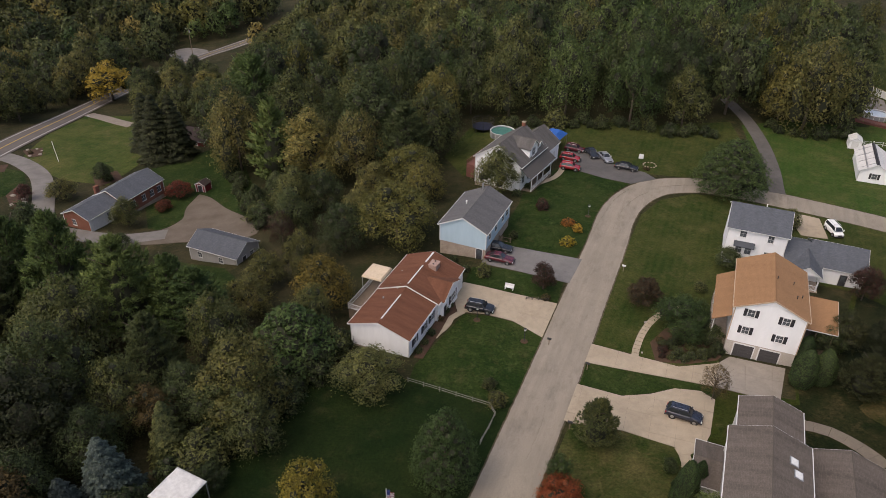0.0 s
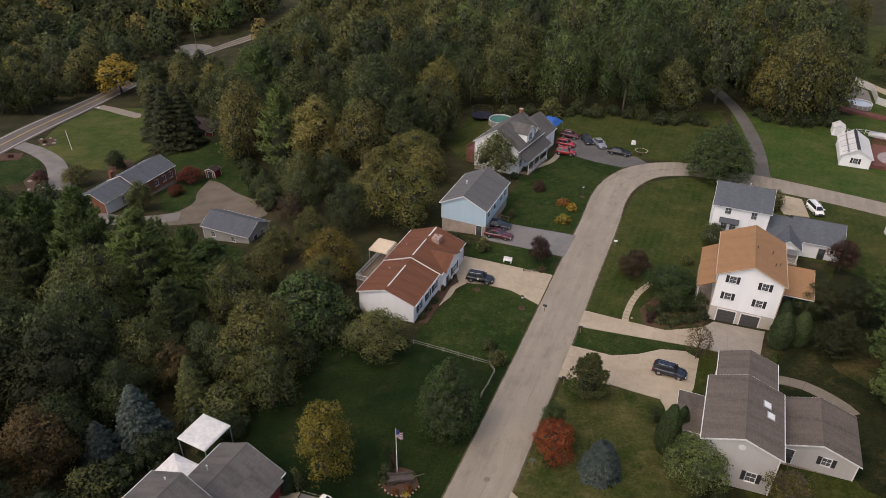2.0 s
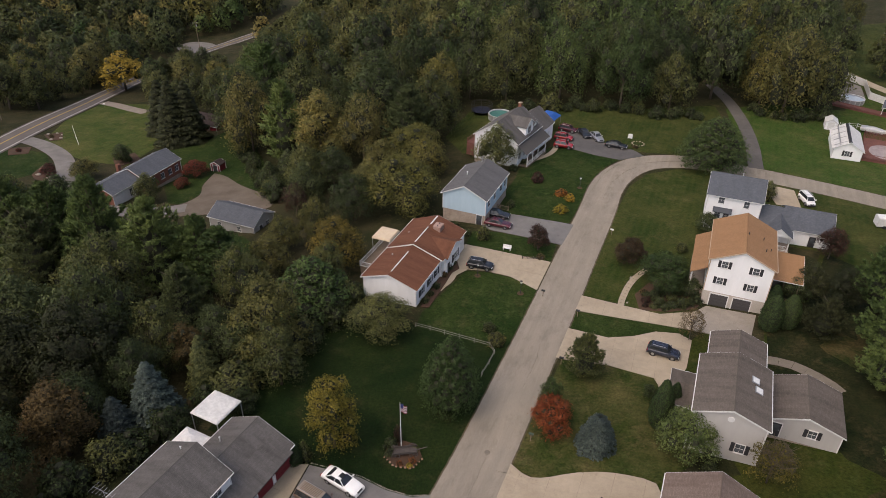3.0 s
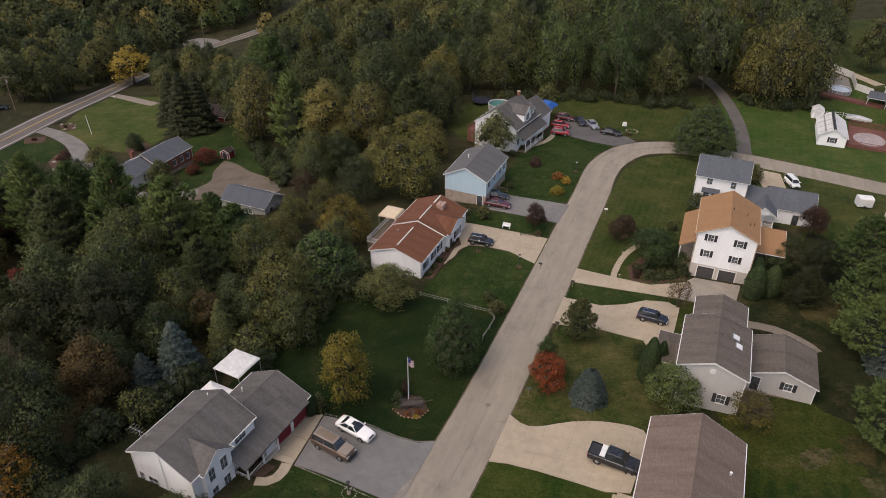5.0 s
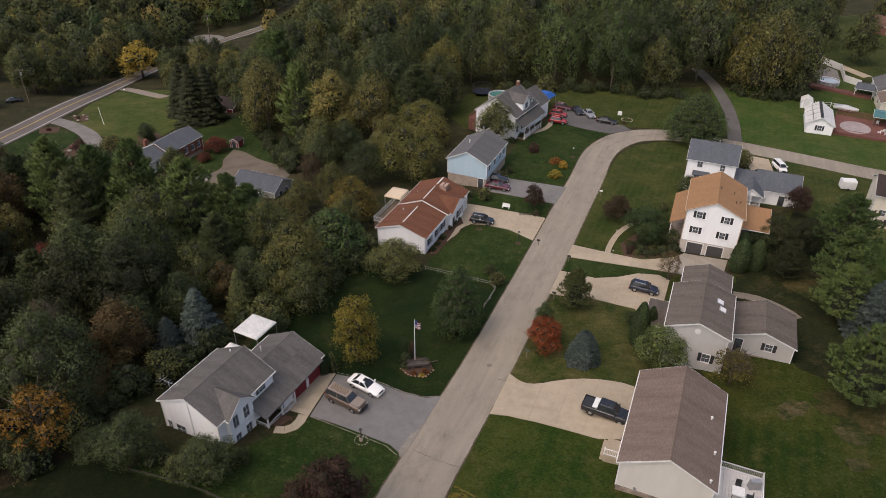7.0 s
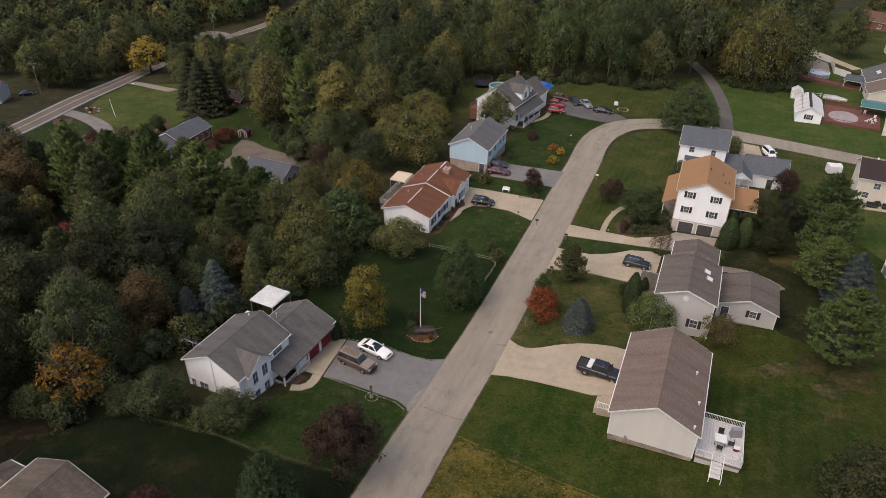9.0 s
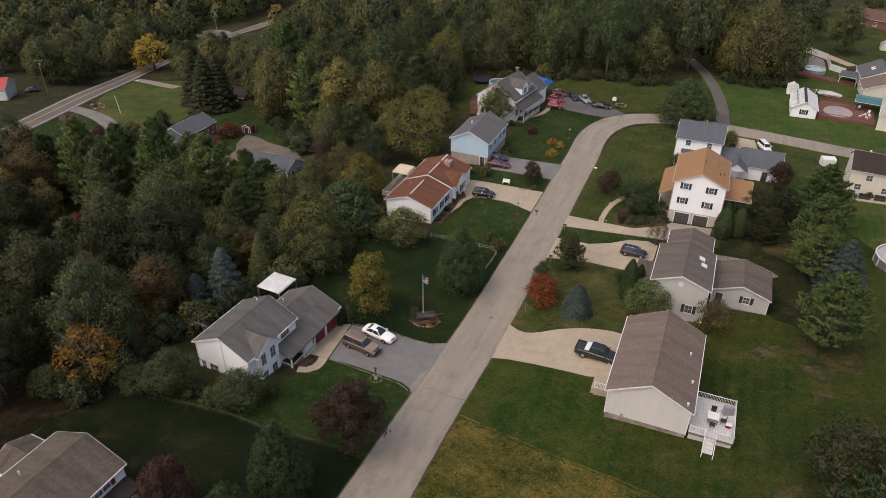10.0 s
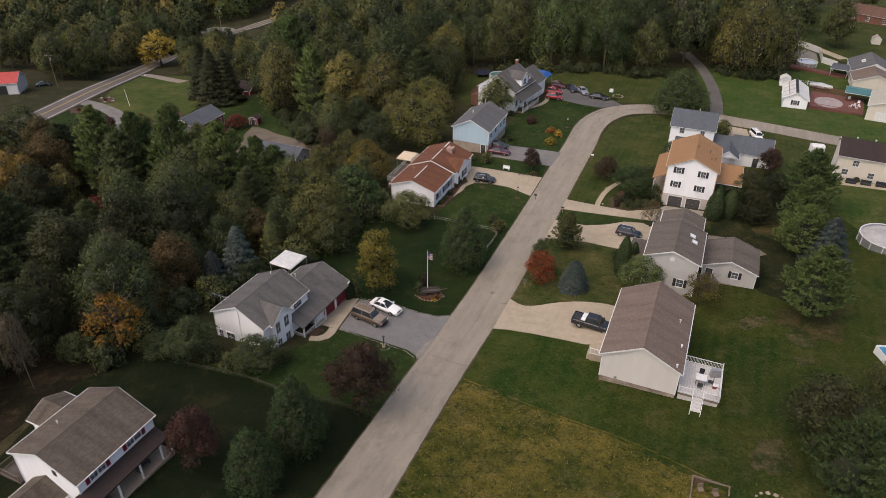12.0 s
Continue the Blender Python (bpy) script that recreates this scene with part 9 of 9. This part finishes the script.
# beds and poles by the main road
single("leaning_pole", Shape().tube((0, 0, -0.2), (-1.8, 2.6, 4.4), 0.07, 0.05, 6), TRIM, "thin pale pole leaning on the field", "pole", pose(*on_land(-117.6, 87.8)))
rocks("bed_rock", [(-129.0, 94.4), (-127.2, 95.6), (-125.4, 94.6), (-124.4, 92.0), (-126.2, 90.4)], 0.5, "grey rock in the bed at the drive's bend", PALE_STONE, "rock")
rocks("bed_rock", [(-116.8, 66.0), (-115.0, 66.8), (-113.6, 64.4), (-112.4, 62.6), (-114.4, 61.2), (-111.4, 60.6), (-117.6, 69.2)], 0.6, "tan rock in the bed beside the drive", PALE_STONE, "rock")
for x, y, hh, ww, leaf in ((-116.6, 68.0, 1.4, 2.0, "crimson"), (-112.6, 61.4, 1.2, 1.8, "green"), (-102.0, 78.6, 2.6, 3.0, "green"), (-99.8, 76.6, 1.8, 2.2, "deep"), (-127.0, 92.4, 1.0, 1.4, "rust"), (-129.4, 80.6, 1.0, 1.5, "crimson")):
    tree(x, y, "bush", leaf, hh, ww, "shrub", f"{LOOKS[leaf]} shrub in a bed near the main road", "shrub")
single("feed_box", Shape().prism([(-0.5, -0.4), (0.5, -0.4), (0.5, 0.4), (-0.5, 0.4)], 0, 0.8, 0.12), TRIM, "small white box standing on the lawn", "box", pose(*on_land(21.8, 64.3), 0, 0, -20))
rocks("ring_stone", [(22.8 + 1.3 * math.cos(a), 60.8 + 1.3 * math.sin(a)) for a in (k * math.tau / 12 for k in range(12))], 0.2, "brown stone of a planting ring on the lawn", STONE)


def ragged(cx, cy, rx, ry, turn=0.0, n=44):
    """An oval with an uneven outline."""
    ph = rng.uniform(0, 6.28, 4)
    out = []
    for k in range(n):
        a = k * math.tau / n
        r = 1 + 0.16 * math.sin(2 * a + ph[0]) + 0.12 * math.sin(3 * a + ph[1]) + 0.09 * math.sin(7 * a + ph[2]) + 0.06 * math.sin(13 * a + ph[3])
        x, y = rx * r * math.cos(a), ry * r * math.sin(a)
        c, w = math.cos(radians(turn)), math.sin(radians(turn))
        out.append((cx + x * c - y * w, cy + x * w + y * c))
    return out


sheet("needle_litter", ragged(27.8, -37.6, 5.2, 3.8), 0.055, NEEDLES, "brown needle litter and thin grass beneath the pine", category="earth", skirt=0.06)
sheet("needle_litter", ragged(37.4, -14.0, 4.4, 9.0, 20), 0.07, NEEDLES, "needle litter beneath the row of pines", category="earth", skirt=0.06)
# leaf litter with the shade of the trees painted into its colour
sheet("leaf_litter", [(-57, -41), (-61, -38), (-84, -34), (-94, -52), (-92, -84), (-70, -92), (-67.5, -62), (-64.5, -52), (-60, -47)], 0.06, grassy("shaded_leaf_litter", (0.008, 0.009, 0.004), (0.013, 0.012, 0.006), (0.026, 0.019, 0.011)), "damp dark leaf litter beneath the trees by the house", category="earth", skirt=0.06)
EARTH = grassy("trodden_earth", (0.018, 0.032, 0.006), (0.036, 0.042, 0.013), (0.105, 0.080, 0.042), patch=0.7, wear=0.5)
for x, y, rx, ry, turn in ((12.4, -62.2, 3.0, 2.0, 35), (20.0, -37.6, 2.6, 1.1, 20), (24.6, -42.0, 2.2, 1.1, -30), (23.0, -46.2, 1.4, 0.8, 10)):
    sheet("bare_earth", ragged(x, y, rx, ry, turn), 0.06, EARTH, "worn tan earth with thin grass", category="earth", skirt=0.06)


def grass_tufts(label, poly, count, size, leaf):
    """Loose tufts of longer grass over a plan polygon, four blades each."""
    xs, ys = [p[0] for p in poly], [p[1] for p in poly]
    at = [p for p in zip(rng.uniform(min(xs), max(xs), count * 2), rng.uniform(min(ys), max(ys), count * 2)) if in_poly(p, poly)][:count]
    at = np.array(at)
    base = np.column_stack([at, land(at[:, 0], at[:, 1]) + 0.03])
    n, blades = len(at), 5
    a = rng.uniform(0, math.tau, (n, blades))
    k = size * rng.uniform(0.5, 1.4, (n, 1))
    out = np.stack([np.cos(a), np.sin(a), np.zeros_like(a)], -1)
    side = np.stack([-np.sin(a), np.cos(a), np.zeros_like(a)], -1)
    root = base[:, None] + out * (k * 0.15)[..., None]
    tip = base[:, None] + out * (k * rng.uniform(0.5, 1.0, (n, blades)))[..., None] + np.array([0, 0, 1.0]) * (k * rng.uniform(0.5, 1.0, (n, blades)))[..., None]
    tris = np.stack([root - side * (k * 0.22)[..., None], root + side * (k * 0.22)[..., None], tip], 2).reshape(-1, 3, 3)
    me = bpy.data.meshes.new("grass_tufts")
    me.from_pydata(tris.reshape(-1, 3).tolist(), [], np.arange(len(tris) * 3).reshape(-1, 3).tolist())
    me.materials.append(leaf)
    single("grass_tufts", me, leaf, label, "grass", kind="stuff")


TUFT_GREEN, TUFT_STRAW = foliage("long_green_grass", (0.034, 0.048, 0.011), (0.055, 0.066, 0.016)), foliage("long_straw_grass", (0.13, 0.105, 0.035), (0.19, 0.15, 0.055))
FIELD = [(-19.0, -49.4), (-8.3, -56.6), (-2.7, -59.8), (2.0, -63.6), (7.0, -68.6), (6.0, -84.0), (-33.0, -84.0), (-27.2, -69.0)]
grass_tufts("dark green grass tufts scattered over the dry field", FIELD, 3200, 0.15, TUFT_GREEN)
grass_tufts("straw-coloured grass tufts scattered over the dry field", FIELD, 2200, 0.15, TUFT_STRAW)
grass_tufts("longer weeds and grass along the yard's edge", [(7.6, -68.0), (2.6, -63.0), (8.0, -59.0), (12.0, -52.0), (20.0, -44.0), (30.0, -40.0), (33.0, -52.0), (26.0, -70.0), (14.0, -78.0)], 1300, 0.20, TUFT_GREEN)
